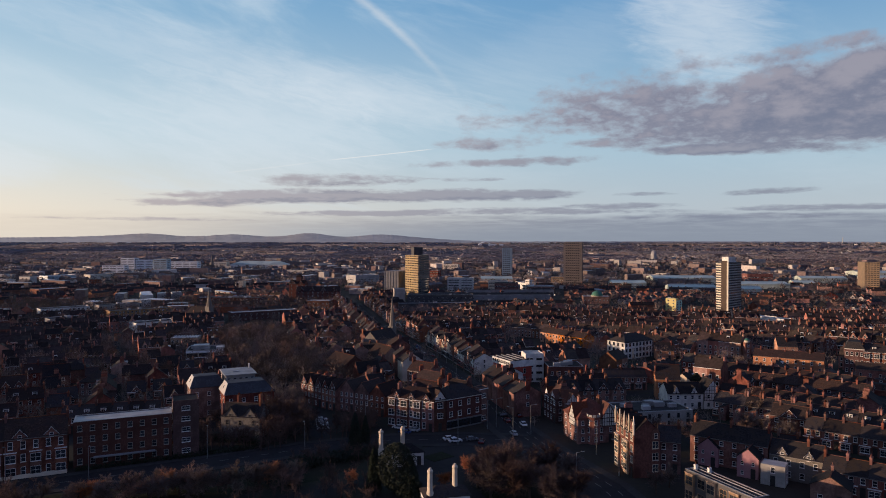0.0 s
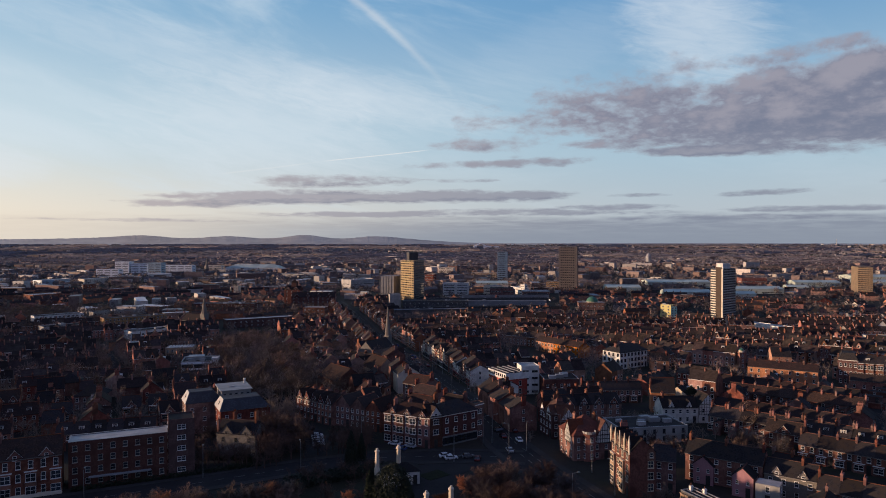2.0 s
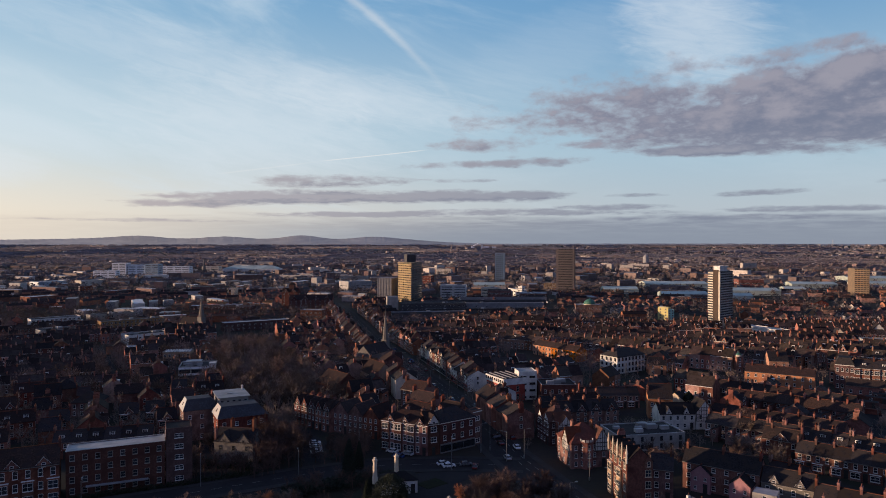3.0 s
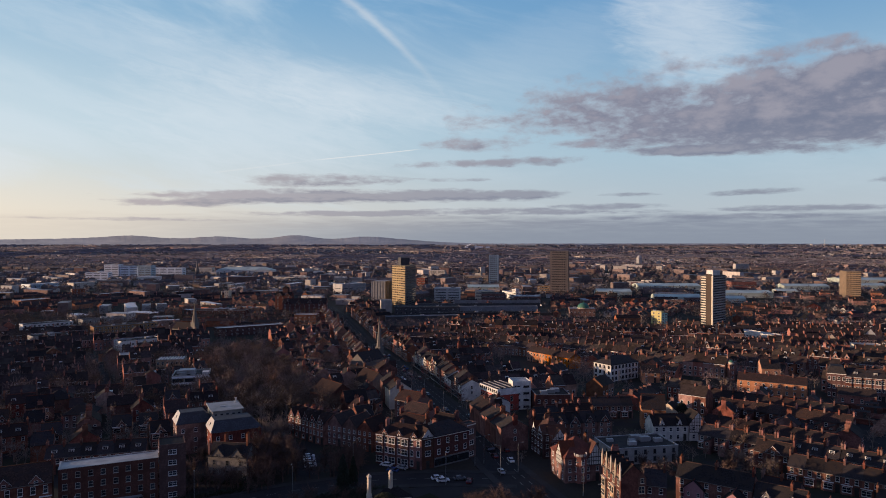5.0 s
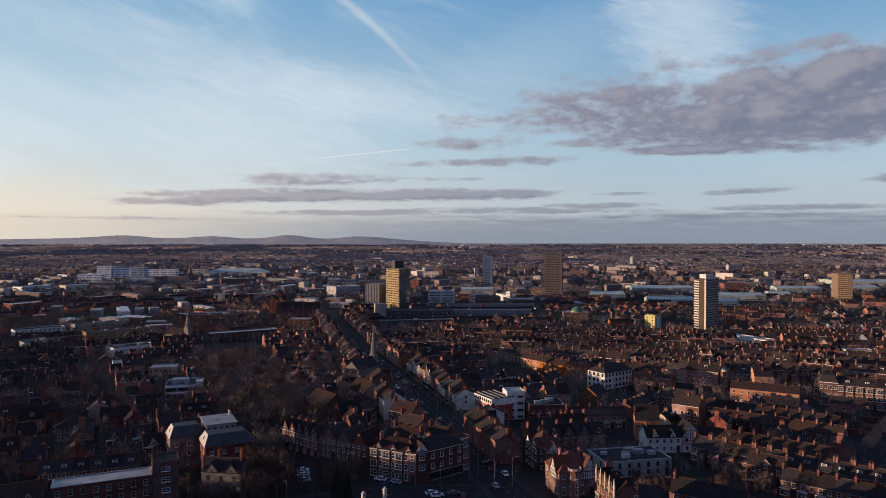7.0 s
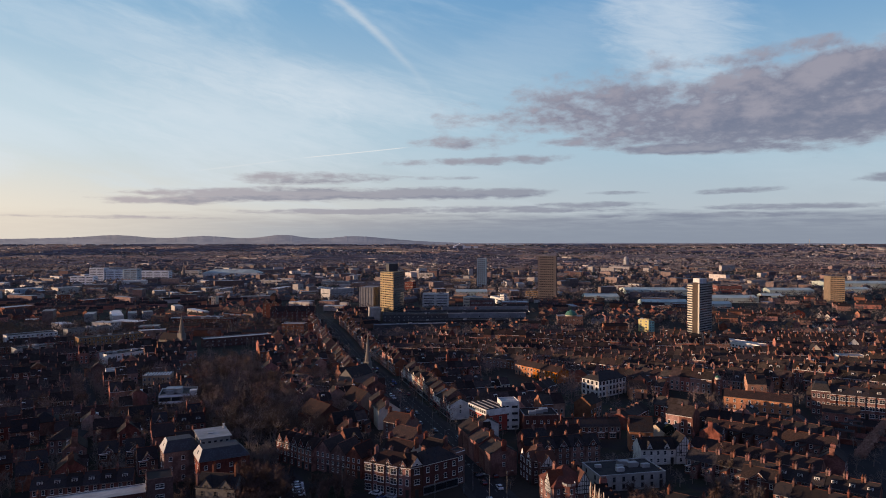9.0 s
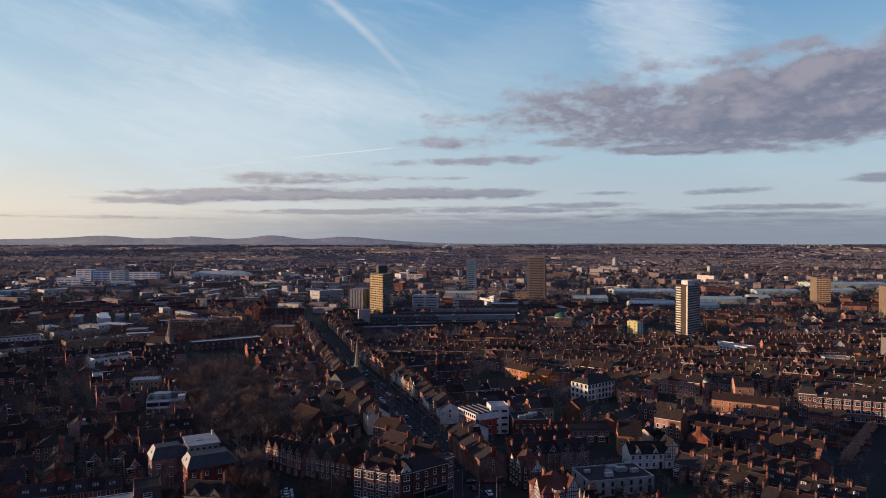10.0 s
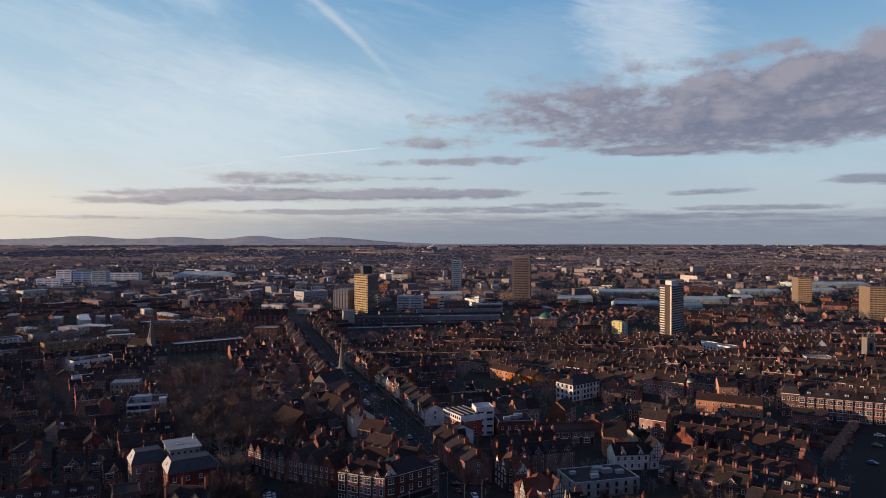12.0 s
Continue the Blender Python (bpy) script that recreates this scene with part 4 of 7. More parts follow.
class Stuff:
    """Houses too many and too far to pick apart: walls, roofs, stacks and windows gathered by kind."""
    def __init__(self):
        self.wall, self.roof, self.stack, self.window = Shape(), Shape(), Shape(), Shape()
        self.rnd, self.pale = random.Random(17), Shape()

    def put(self, k, m):
        w, d, _ = MID.makers[k]
        e, r = ((5.6, 3.0), (5.8, 3.0), (7.6, 3.2), (5.6, 3.0))[k]

        def add(tgt, s):
            tgt.add([tuple(m @ Vector(v)) for v in s.v], s.f)
            tgt.m[len(tgt.m) - len(s.m):] = s.m
        add(self.pale if k == 3 else self.wall, gable_wall(w, d, e, r))
        s = Shape()
        for a, b in ((-.3, d / 2), (d + .3, d / 2)):
            z = e - .3 * r / (d / 2)
            s.add([(-w / 2, a, z), (w / 2, a, z), (w / 2, b, e + r + .1), (-w / 2, b, e + r + .1)], [(0, 1, 2, 3) if a < b else (1, 0, 3, 2)])
        s.box(-w / 2, w / 2, d / 2 - .14, d / 2 + .14, e + r + .06, e + r + .24)
        add(self.roof, s)
        rnd = self.rnd
        up = rnd.uniform(-0.5, 0.8)
        top = e + r + 0.95 + up
        s = Shape().box(-w / 2 - .32, -w / 2 + .32, d / 2 - .8, d / 2 + .8, e + r - 1, top).box(-w / 2 - .4, -w / 2 + .4, d / 2 - .88, d / 2 + .88, top - .4, top - .2)
        for i in range(4):
            y = d / 2 - .6 + .4 * i
            s.box(-w / 2 - .12, -w / 2 + .12, y - .12, y + .12, top, top + .55)
        if rnd.random() < .78:
            add(self.stack, s)
        s = Shape()
        for y, o in ((0.0, -1), (d, 1)):
            for x in (-w / 4, w / 4):
                for z in (0.9, 3.5):
                    s.box(x - .62, x + .62, min(y, y + .05 * o), max(y, y + .05 * o), z - .1, z + 1.6, 1)
                    s.box(x - .48, x + .48, min(y, y + .07 * o), max(y, y + .07 * o), z + .1, z + 1.4, 0)
            if rnd.random() < .6:
                s.box(-w / 2, w / 2, min(y + .3 * o, y + .42 * o), max(y + .3 * o, y + .42 * o), e - .42, e - .24, 1)
        if rnd.random() < .45:
            for sgn in (-1, 1):
                y = d / 2 + sgn * d * .27
                z = e + r * .46
                x = rnd.uniform(-w * .3, w * .3)
                if rnd.random() < .4:
                    s.box(x - .8, x + .8, min(y, d / 2), max(y, d / 2), z - .3, z + 1.0, 1)
                    s.box(x - .65, x + .65, y + .03 * sgn if sgn < 0 else y, y if sgn < 0 else y + .03, z, z + .8, 0)
        add(self.window, s)
        if k == 2:
            add(self.wall, Shape().prism([(-1.7, e - .5), (1.7, e - .5), (1.7, e), (0, e + 2.4), (-1.7, e)], -.05, 4.0))
            s = Shape()
            for sgn in (-1, 1):
                q = [(sgn * 1.95, -.3, e - .35), (0, -.3, e + 2.5), (0, 4.2, e + 2.5), (sgn * 1.95, 4.2, e - .35)]
                s.add(q, [(0, 1, 2, 3) if sgn < 0 else (3, 2, 1, 0)])
            add(self.roof, s)
            add(self.window, Shape().box(-.5, .5, -.1, -.06, e - .3, e + 1.0, 1).box(-.38, .38, -.12, -.06, e - .2, e + .9, 0))
        elif rnd.random() < .85:
            h, b, x0 = e * rnd.uniform(.68, .85), rnd.uniform(3.6, 5.2), -w / 2 + .05
            x1 = x0 + w * .52
            add(self.pale if k == 3 else self.wall, Shape().prism([(x0, 0), (x1, 0), (x1, h), (x0, h + 1.2)], d - .05, d + b))
            add(self.roof, Shape().prism([(x0 - .05, h + 1.22), (x1 + .2, h - .06), (x1 + .2, h + .06), (x0 - .05, h + 1.36)], d - .05, d + b + .15))
            add(self.window, Shape().box(x0 + .7, x0 + 1.7, d + b, d + b + .05, h * .55, h * .55 + 1.3, 1).box(x0 + .8, x0 + 1.6, d + b, d + b + .07, h * .55 + .1, h * .55 + 1.2, 0))
            if rnd.random() < .6:
                add(self.stack, Shape().box(x0 + .1, x0 + .6, d + b - .7, d + b - .1, h + .6, h + 2.2))

    def finish(self):
        for name, s, mats, label, cat in (("town_walls", self.wall, (TOWN_WALL,), "brick walls of close-set terraced streets", "houses"), ("town_pale_walls", self.pale, (TOWN_PALE,), "cream-rendered walls of close-set terraced streets", "houses"), ("town_roofs", self.roof, (TOWN_ROOF,), "slate and tile roofs of close-set terraced streets", "roofs"),
                                          ("town_stacks", self.stack, (TOWN_WALL,), "red-brick chimney stacks of terraced streets", "chimneys"), ("town_windows", self.window, (GLASS, PAINT), "white-framed windows of terraced streets", "windows")):
            tagged(new(name, s.mesh(name, *mats)), label, cat, kind="stuff")


TOWN = Stuff()


def placed(*a, **k):
    """A building of its own; notes the ground it covers."""
    t = building(*a, **k)
    take(t.matrix_basis, math.hypot(a[3] - a[1], a[4] - a[2]), a[5])
    return t


def keep_clear(x0, y0, x1, y1, depth):
    """Open ground that no house of the filling rows may take."""
    m, w = site(x0, y0, x1, y1)
    take(m, w, depth)


GARDENS = []

# ---- along the park road
bays = placed("bay_fronted_house", -120.0, 185.5, -106.4, 192.2, 11.0, 11.0, 4.2, "red-brick three-storey house with white bay windows and gables", storeys=3, cols=5, bays=3, bay_storeys=2, win=(1.2, 2.2), gables=2, gable_frac=0.5,
       bay_wall=BRICK, chimneys=((-0.5, 0.5, 5), (0.5, 0.5, 5)), cover=TILE_BROWN)
neighbour = placed("bay_fronted_house", -136.0, 177.8, -120.2, 185.4, 11.0, 11.0, 4.2, "red-brick three-storey house with white bay windows and gables", storeys=3, cols=5, bays=3, bay_storeys=2, win=(1.2, 2.2), gables=2, gable_frac=0.5,
       bay_wall=BRICK, chimneys=((-0.5, 0.5, 5),), cover=TILE_BROWN)
for t, w in ((bays, 15.2), (neighbour, 17.5)):
    part("plinth", Shape().box(-w / 2 + .05, w / 2 - .05, -.72, -.01, 0, 1.0).mesh("plinth", CREAM), t, "pale stone plinth")
institute = placed("institute", -106.2, 195.1, -82.0, 205.6, 8.0, 13.0, 0.0, "long four-storey dark red-brick block with a pale flat roof", category="building", roof="flat", cover=FELT_PALE, wall=BRICK_DARK, frame=CONCRETE, storeys=4, cols=8, win=(1.3, 1.7),
       chimneys=(), door=False, parapet=0.25, side=1)
part("entrance_canopy", Shape().box(-8.0, 8.5, -1.6, -.05, 2.7, 2.95).mesh("entrance_canopy", GREY_CON), institute, "thin concrete canopy")
placed("institute_wing", -81.8, 205.7, -74.9, 208.6, 9.0, 16.4, 0.0, "taller dark brick stair block beside the institute", category="building", roof="flat", wall=BRICK_DARK, storeys=5, cols=1, win=(2.4, 1.4), chimneys=(), door=False, side=1)
row(TERR, -129.0, 229.0, -97.0, 238.5, (3, 0), 3, False)
placed("grey_stone_house", -74.0, 226.5, -60.5, 224.0, 8.0, 7.0, 3.6, "grey stone gabled house with mullioned windows behind a hedge", wall=STONE, frame=STONE, storeys=2, cols=3, gables=2, gable_frac=0.7, gable_rise=3.2, chimneys=((-0.2, 0.6, 4), (0.4, 0.5, 4), (-0.48, 0.1, 2)), chim_h=3.4)
def hipped_block(x0, y0, x1, y1, d, e, r, label, cols):
    """A tall block whose slate roof ends in a steep hip, painted pale as sunlit, with a small window."""
    t = placed("slate_roofed_block", x0, y0, x1, y1, d, e, 0.0, label, category="building", roof="flat", storeys=3, cols=cols, win=(1.2, 1.5), chimneys=(), side=2, door=False, parapet=0.05)
    w = math.hypot(x1 - x0, y1 - y0)
    k, f = 1.5, d * 0.22
    v = [(-w / 2 - .3, -.3, e + .2), (w / 2 + .3, -.3, e + .2), (w / 2 + .3, d + .3, e + .2), (-w / 2 - .3, d + .3, e + .2), (-w / 2 + k, f, e + r), (w / 2 - k * 2, f, e + r), (w / 2 - k * 2, d - f, e + r), (-w / 2 + k, d - f, e + r)]
    part("slate_roof", Shape().add(v, [(0, 3, 2, 1), (4, 5, 6, 7), (0, 1, 5, 4), (1, 2, 6, 5), (2, 3, 7, 6), (3, 0, 4, 7)]).mesh("slate_roof", BLUE_SLATE), t)
    o = Vector((-r, 0, k + .3)).normalized() * .08
    q = [Vector(v[i]) for i in (0, 4, 7, 3)]
    hip = part("hip_face", Shape().add([tuple(p) for p in q] + [tuple(p + o) for p in q], [(0, 1, 2, 3), (7, 6, 5, 4), (0, 4, 5, 1), (1, 5, 6, 2), (2, 6, 7, 3), (3, 7, 4, 0)]).mesh("hip_face", HIP_SUNLIT), t, "hip face painted pale as sunlit")
    mid = (q[0] + q[1] + q[2] + q[3]) / 4 + o
    a, b = Vector((0, .45, 0)), (q[1] - q[0] + q[2] - q[3]).normalized() * .6
    part("hip_window", Shape().add([tuple(mid + i * a + j * b + h * o) for h in (0, .5) for i, j in ((-1, -1), (1, -1), (1, 1), (-1, 1))], [(4, 5, 6, 7), (0, 1, 5, 4), (1, 2, 6, 5), (2, 3, 7, 6), (3, 0, 4, 7)]).mesh("hip_window", GLASS), hip)
    return t


hipped_block(-77.0, 240.0, -61.5, 247.8, 12.0, 10.6, 3.8, "tall red-brick block with slate roof and pale lead hip", 4)
hipped_block(-92.5, 249.2, -81.0, 255.2, 10.0, 11.0, 4.0, "red-brick wing with slate roof and pale lead hip", 3)
pent = placed("penthouse_block", -80.5, 252.5, -71.0, 257.0, 13.0, 14.7, 0.0, "flat-roofed grey penthouse block rising behind slate roofs", category="building", roof="flat", wall=CONCRETE, cover=FELT_PALE, storeys=5, cols=5, win=(1.1, 1.9), frame=GREY_CON, rich=False, chimneys=((0.46, 0.85, 1),), chimney_wall=WHITE, chim_h=2.6, door=False, side=3, plant=1)
part("roof_slab", Shape().box(-5.9, 5.9, -.7, 13.7, 15.2, 15.5).mesh("roof_slab", FELT_PALE), pent, "pale overhanging roof slab")

# ---- the gabled terraces and the corner parade
keep_clear(-60.0, 262.0, -20.0, 236.0, 12.0)
keep_clear(-34.0, 246.0, -20.0, 240.0, 14.0)
for i in range(5):
    f0, f1 = i / 5.0, (i + 1) / 5.0
    placed("gabled_house", -57.5 + 16.5 * f0, 275.0 - 14.5 * f0, -57.5 + 16.5 * f1, 275.0 - 14.5 * f1, 10.0, 8.2, 3.2, "narrow red-brick house with a sharp front gable", group="gabled row", storeys=3, cols=2, win=(0.9, 1.4), gables=1,
           gable_frac=0.8, gable_rise=3.4, chimneys=((0.5, 0.6, 4),), cover=TILE_BROWN)
for i in range(3):
    f0, f1 = i / 3.0, (i + 1) / 3.0
    placed("gabled_house", -40.0 + 18.5 * f0, 262.5 - 11.0 * f0, -40.0 + 18.5 * f1, 262.5 - 11.0 * f1, 11.0, 7.8, 3.8, "broad brick house with brown cross-gabled roof", group="broad gabled row", roof="cross", storeys=3, cols=3, win=(0.9, 1.4),
           chimneys=((0.5, 0.5, 5),), cover=TILE_BROWN)
placed("corner_parade", -19.0, 240.0, -3.2, 232.0, 10.0, 10.4, 3.4, "three-storey brick parade with white bay windows", category="building", storeys=3, cols=7, bays=3, bay_storeys=3, bay_wall=BRICK_DARK, win=(1.2, 2.1), roof="hip", cover=TILE_BROWN, gables=3, gable_frac=0.5, gable_rise=2.4,
       chimneys=((-0.45, 0.6, 5), (-0.15, 0.7, 5), (0.2, 0.7, 5)), band=PAINT)
placed("corner_gable_house", -3.0, 232.2, 1.0, 234.2, 10.0, 10.8, 3.2, "brick corner house with a white half-timbered gable", storeys=3, cols=1, win=(2.2, 1.8), roof="gable", gables=1, gable_frac=0.95, gable_rise=3.0, gable_wall_mat=WHITE, wall=BRICK_DARK, cover=TILE_BROWN, chimneys=())
placed("corner_parade", 1.2, 234.4, 13.8, 243.4, 10.0, 10.6, 3.6, "dark red-brick corner block with a shop at street level", category="building", wall=BRICK_DARK, storeys=3, cols=4, win=(1.3, 1.8), roof="hip", chimneys=((-0.2, 0.6, 5),), shop=True, band=PAINT)
placed("corner_turret", 13.0, 243.2, 16.4, 246.4, 3.4, 12.2, 0.0, "square corner bay with white bands", category="building", storeys=3, cols=1, win=(2.2, 1.6), roof="flat", chimneys=(), door=False, band=PAINT, cover=FELT)

# ---- white lodges with tall stacks at the gate
for lx, ly, ang, shift in ((-11.0, 197.0, 12.0, -2.6), (1.2, 163.5, 12.0, 0.0)):
    m = pose(lx, ly, 0, 0, 0, ang)
    t = building("gate_lodge", 0, 0, 0, 0, 6.5, 3.8, 1.9, "low white-rendered gate lodge with slate roof", at=(m, 11.0), wall=WHITE, roof="hip", storeys=1, cols=4, win=(1.1, 1.7), chimneys=(), side=2)
    take(m, 11.0, 6.5)
    for cx, cy in ((-4.2, 1.0), (2.4, 3.0)):
        s = Shape().lathe([(.86, 3.2), (.86, 5.0), (.68, 5.3), (.60, 9.6), (.73, 9.8), (.73, 10.2), (.62, 10.3), (.36, 10.32), (.32, 10.8)], 8)
        part("tall_chimney", s.mesh("tall_chimney", CREAM), t, "tall cream octagonal chimney stack", pose(cx + shift, cy - shift * .2, 0, 0, 0, 24))
strip("lawn", [(-4.5, 203.0), (1.5, 208.0)], 6.0, 0.17, GRASS, label="small dull lawn beside the gate lodge")

# ---- far side of the junction
corner = placed("timbered_corner_house", 43.4, 218.2, 56.0, 220.9, 12.0, 8.0, 5.4, "red-brick corner house with steep red tiled roof and timbered gables", wall=BRICK, storeys=3, cols=4, cover=TILE, roof="hip", win=(0.9, 1.4), side=3, chimneys=((0.3, 0.6, 4), (-0.2, 0.7, 4)))
for gx, gy, turn in ((-6.55, 4.0, -90.0), (4.2, 0.0, 0.0)):
    m = pose(gx, gy, 0, 0, 0, turn)
    gable = part("timbered_gable", Shape().prism([(-2.6, 5.4), (2.6, 5.4), (2.6, 8.0), (0, 12.4), (-2.6, 8.0)], -.3, 4.6).mesh("timbered_gable", WHITE), corner, "white gable with black timbers", m)
    s = Shape()
    for k in (-1, 1):
        poly = [(k * 2.95, 7.5), (k * 2.95, 7.7), (0, 12.75), (0, 12.5)]
        s.prism(poly if k < 0 else poly[::-1], -.6, 4.8)
    part("gable_roof", s.mesh("gable_roof", TILE), gable)
    s = Shape()
    for i in range(7):
        o = -2.4 + .8 * i
        s.box(o - .1, o + .1, -.36, -.27, 5.4, 12.0 - abs(o) * 1.65)
    for z in (5.5, 6.8, 8.0, 9.5):
        half = 2.6 if z < 8.1 else 2.6 * (12.4 - z) / 4.4
        s.box(-half, half, -.38, -.365, z - .1, z + .1)
    part("timber_frame", s.mesh("timber_frame", BLACKPAINT), gable, "black timber studs")
bay = part("round_bay", Shape().lathe([(2.1, 0), (2.1, 8.3), (2.3, 8.4), (2.3, 8.7), (2.0, 8.75)], 10, 0, -1.0, 0.3).mesh("round_bay", BRICK), corner, "round brick corner bay")
for i in range(6):
    a = -math.pi / 2 + (i - 2.5) * math.pi / 5
    part("baluster", Shape().box(-.5, .5, -.06, .06, 8.75, 9.5).mesh("baluster", CONCRETE), bay, "pale stone balustrade panel", pose(-1.0 + 2.05 * math.cos(a), 0.3 + 2.05 * math.sin(a), 0, 0, 0, math.degrees(a) + 90))
    if i % 2 == 0:
        for z in (1.0, 3.7, 6.2):
            part("window", window_mesh(0.95, 1.6, PAINT), bay, "", pose(-1.0 + 2.02 * math.cos(a + .31), 0.3 + 2.02 * math.sin(a + .31), z, 0, 0, math.degrees(a + .31) + 90))
block_front = placed("tall_gabled_block", 50.8, 199.5, 52.6, 187.0, 7.6, 12.4, 3.6, "tall red-brick mansion block with four sharp gables", category="building", storeys=4, cols=4, win=(1.5, 2.0), gables=4, gable_frac=0.8, gable_rise=4.2, frame=CREAM, bays=2, bay_storeys=3, bay_wall=BRICK_BUFF, chimneys=((-0.5, 0.5, 5),), band=CREAM, gable_wall_mat=BRICK)
for i in range(5):
    part("finial", Shape().lathe([(.27, 12.0), (.27, 14.6), (.38, 14.7), (.05, 17.2)], 6).mesh("finial", CREAM), block_front, "slim pointed cream pinnacle", pose(-6.3 + 3.15 * i, -0.15, 0))
for z in (1.6, 4.8, 8.0):
    part("window", window_mesh(1.7, 2.0, CREAM), block_front, "", pose(6.32, 6.2, z, 0, 0, 90))
part("gablet", Shape().prism([(-1.2, 10.4), (1.2, 10.4), (1.2, 12.4), (0, 14.2), (-1.2, 12.4)], -.35, 1.6).mesh("gablet", BRICK), block_front, "small brick gablet", pose(6.32, 6.2, 0, 0, 0, 90))
part("window", window_mesh(1.0, 1.4, CREAM), block_front, "", pose(6.70, 6.2, 11.0, 0, 0, 90))
placed("brick_house", 60.8, 192.0, 66.5, 190.0, 9.0, 9.0, 3.2, "dark brick house behind the mansion block", storeys=3, cols=2, roof="gable", chimneys=((0.4, 0.5, 4),))
placed("long_white_block", 63.0, 235.0, 88.0, 239.5, 15.0, 5.4, 0.0, "long pale-rendered block with flat dark roof", category="building", roof="flat", wall=CONCRETE, cover=FELT, storeys=2, cols=7, win=(1.0, 1.5), chimneys=(), parapet=0.4, side=2, plant=7, frame=BLACKPAINT)
placed("white_tudor_house", 87.0, 263.5, 101.0, 264.0, 9.0, 6.2, 3.4, "white-rendered inn with slate roof and small gables", wall=WHITE, storeys=2, cols=5, gables=2, gable_frac=0.35, chimneys=((-0.4, 0.5, 4),))
timbered = placed("timbered_house", 101.4, 264.0, 108.5, 264.5, 8.0, 6.6, 4.4, "black and white half-timbered house with front gable", wall=WHITE, roof="cross", storeys=2, cols=2, chimneys=((0.3, 0.7, 4),))
timbering(timbered, 7.1, 3.3, 6.6, 4.4)
placed("corner_inn", 37.6, 253.5, 40.4, 243.0, 10.0, 8.6, 4.6, "dark brick corner inn with red tiled roof and half-timbered gables", category="building", storeys=3, cols=4, cover=TILE, roof="hip", gables=2, gable_frac=0.6, gable_rise=3.0,
       gable_wall_mat=WHITE, side=3, win=(1.1, 1.5), wall=BRICK_DARK, chimneys=((0.1, 0.5, 5), (-0.4, 0.6, 4)))
timbered = placed("timbered_shop", 43.0, 241.5, 49.5, 243.0, 7.0, 7.0, 4.4, "narrow dark-brick shop with a black and white timbered gable", storeys=2, cols=2, wall=BRICK_DARK, cover=TILE, gables=1, gable_frac=0.8, gable_rise=3.8, gable_wall_mat=WHITE, chimneys=((0.4, 0.6, 4),))
timbering(timbered, 5.0, 6.5, 7.0, 3.6, -0.10)
row(SHOPS, 36.6, 254.0, 25.5, 297.0, (2, 0, 1, 0), 11, False)
row(TERR, 64.0, 299.0, 92.0, 300.0, (2, 0), 5, False)
placed("brick_hall", 88.0, 281.5, 97.5, 279.5, 8.0, 8.6, 5.2, "orange-brick hall with a tall gable end", category="building", storeys=2, cols=3, chimneys=((-0.5, 0.3, 3),), wall=BRICK_ORANGE)
framed = placed("white_framed_block", 24.2, 326.5, 31.0, 312.0, 15.0, 7.6, 0.0, "modern block with red columns under a white top storey", category="building", roof="flat", wall=REDPAINT, cover=FELT, storeys=2, cols=8, win=(1.3, 2.4), frame=WHITE, chimneys=(), side=3, door=False, parapet=0.1)
part("top_storey", Shape().box(-8.4, 8.4, -.4, 12.0, 7.75, 10.6).mesh("top_storey", WHITE), framed, "white-clad top storey")
part("roof_deck", Shape().box(-8.0, 8.0, 0.0, 11.6, 10.604, 10.75).mesh("roof_deck", FELT), framed)
for i in range(4):
    part("roof_rib", Shape().box(-8.0, 8.0, 1.2 + 3 * i, 1.6 + 3 * i, 10.75, 11.1).mesh("roof_rib", GREY_CON), framed)
for i in range(9):
    part("window", window_mesh(1.2, 1.3, BLACKPAINT, False), framed, "", pose(-7.2 + 1.8 * i, -.41, 8.7))
placed("white_stair_block", 38.5, 316.5, 47.0, 317.5, 9.0, 12.8, 0.0, "tall white stair block with flat roof", category="building", roof="flat", wall=WHITE, cover=FELT_PALE, storeys=4, cols=2, win=(2.8, 0.9), frame=BLACKPAINT, chimneys=(), side=1, door=False)
placed("long_brick_block", 48.0, 309.0, 64.0, 309.5, 14.0, 8.0, 0.0, "flat-roofed dark brick store", category="building", roof="flat", wall=BRICK_DARK, storeys=2, cols=5, chimneys=(), plant=3)
placed("white_hotel", 102.3, 383.0, 121.5, 395.5, 13.0, 9.6, 4.0, "white-rendered hotel with dark-framed windows and hipped slate roof", category="building", wall=WHITE, roof="hip", storeys=3, cols=8, win=(1.5, 2.1), frame=BLACKPAINT, rich=False, side=4, band=BLACKPAINT, chimneys=((-0.35, 0.5, 4), (0.35, 0.5, 4)))
placed("cream_extension", 96.0, 398.0, 102.2, 384.0, 7.0, 5.4, 0.0, "low cream-rendered extension beside the hotel", category="building", wall=CREAM, roof="flat", storeys=2, cols=4, chimneys=())
for i in range(7):
    f0, f1 = i / 7.0, (i + 1) / 7.0
    placed("terraced_house", 66.0 + 22.0 * f0, 462.0 - 36.0 * f0, 66.0 + 22.0 * f1, 462.0 - 36.0 * f1, 9.0, 6.8, 3.0, "orange-brick terraced house with cream window frames", group="orange terrace", frame=CREAM, wall=BRICK_ORANGE, cover=TILE_BROWN, cols=2, win=(1.3, 1.7), rich=False, chimneys=((0.5, 0.5, 4),))
keep_clear(34.0, 443.0, 57.0, 405.0, 34.0)
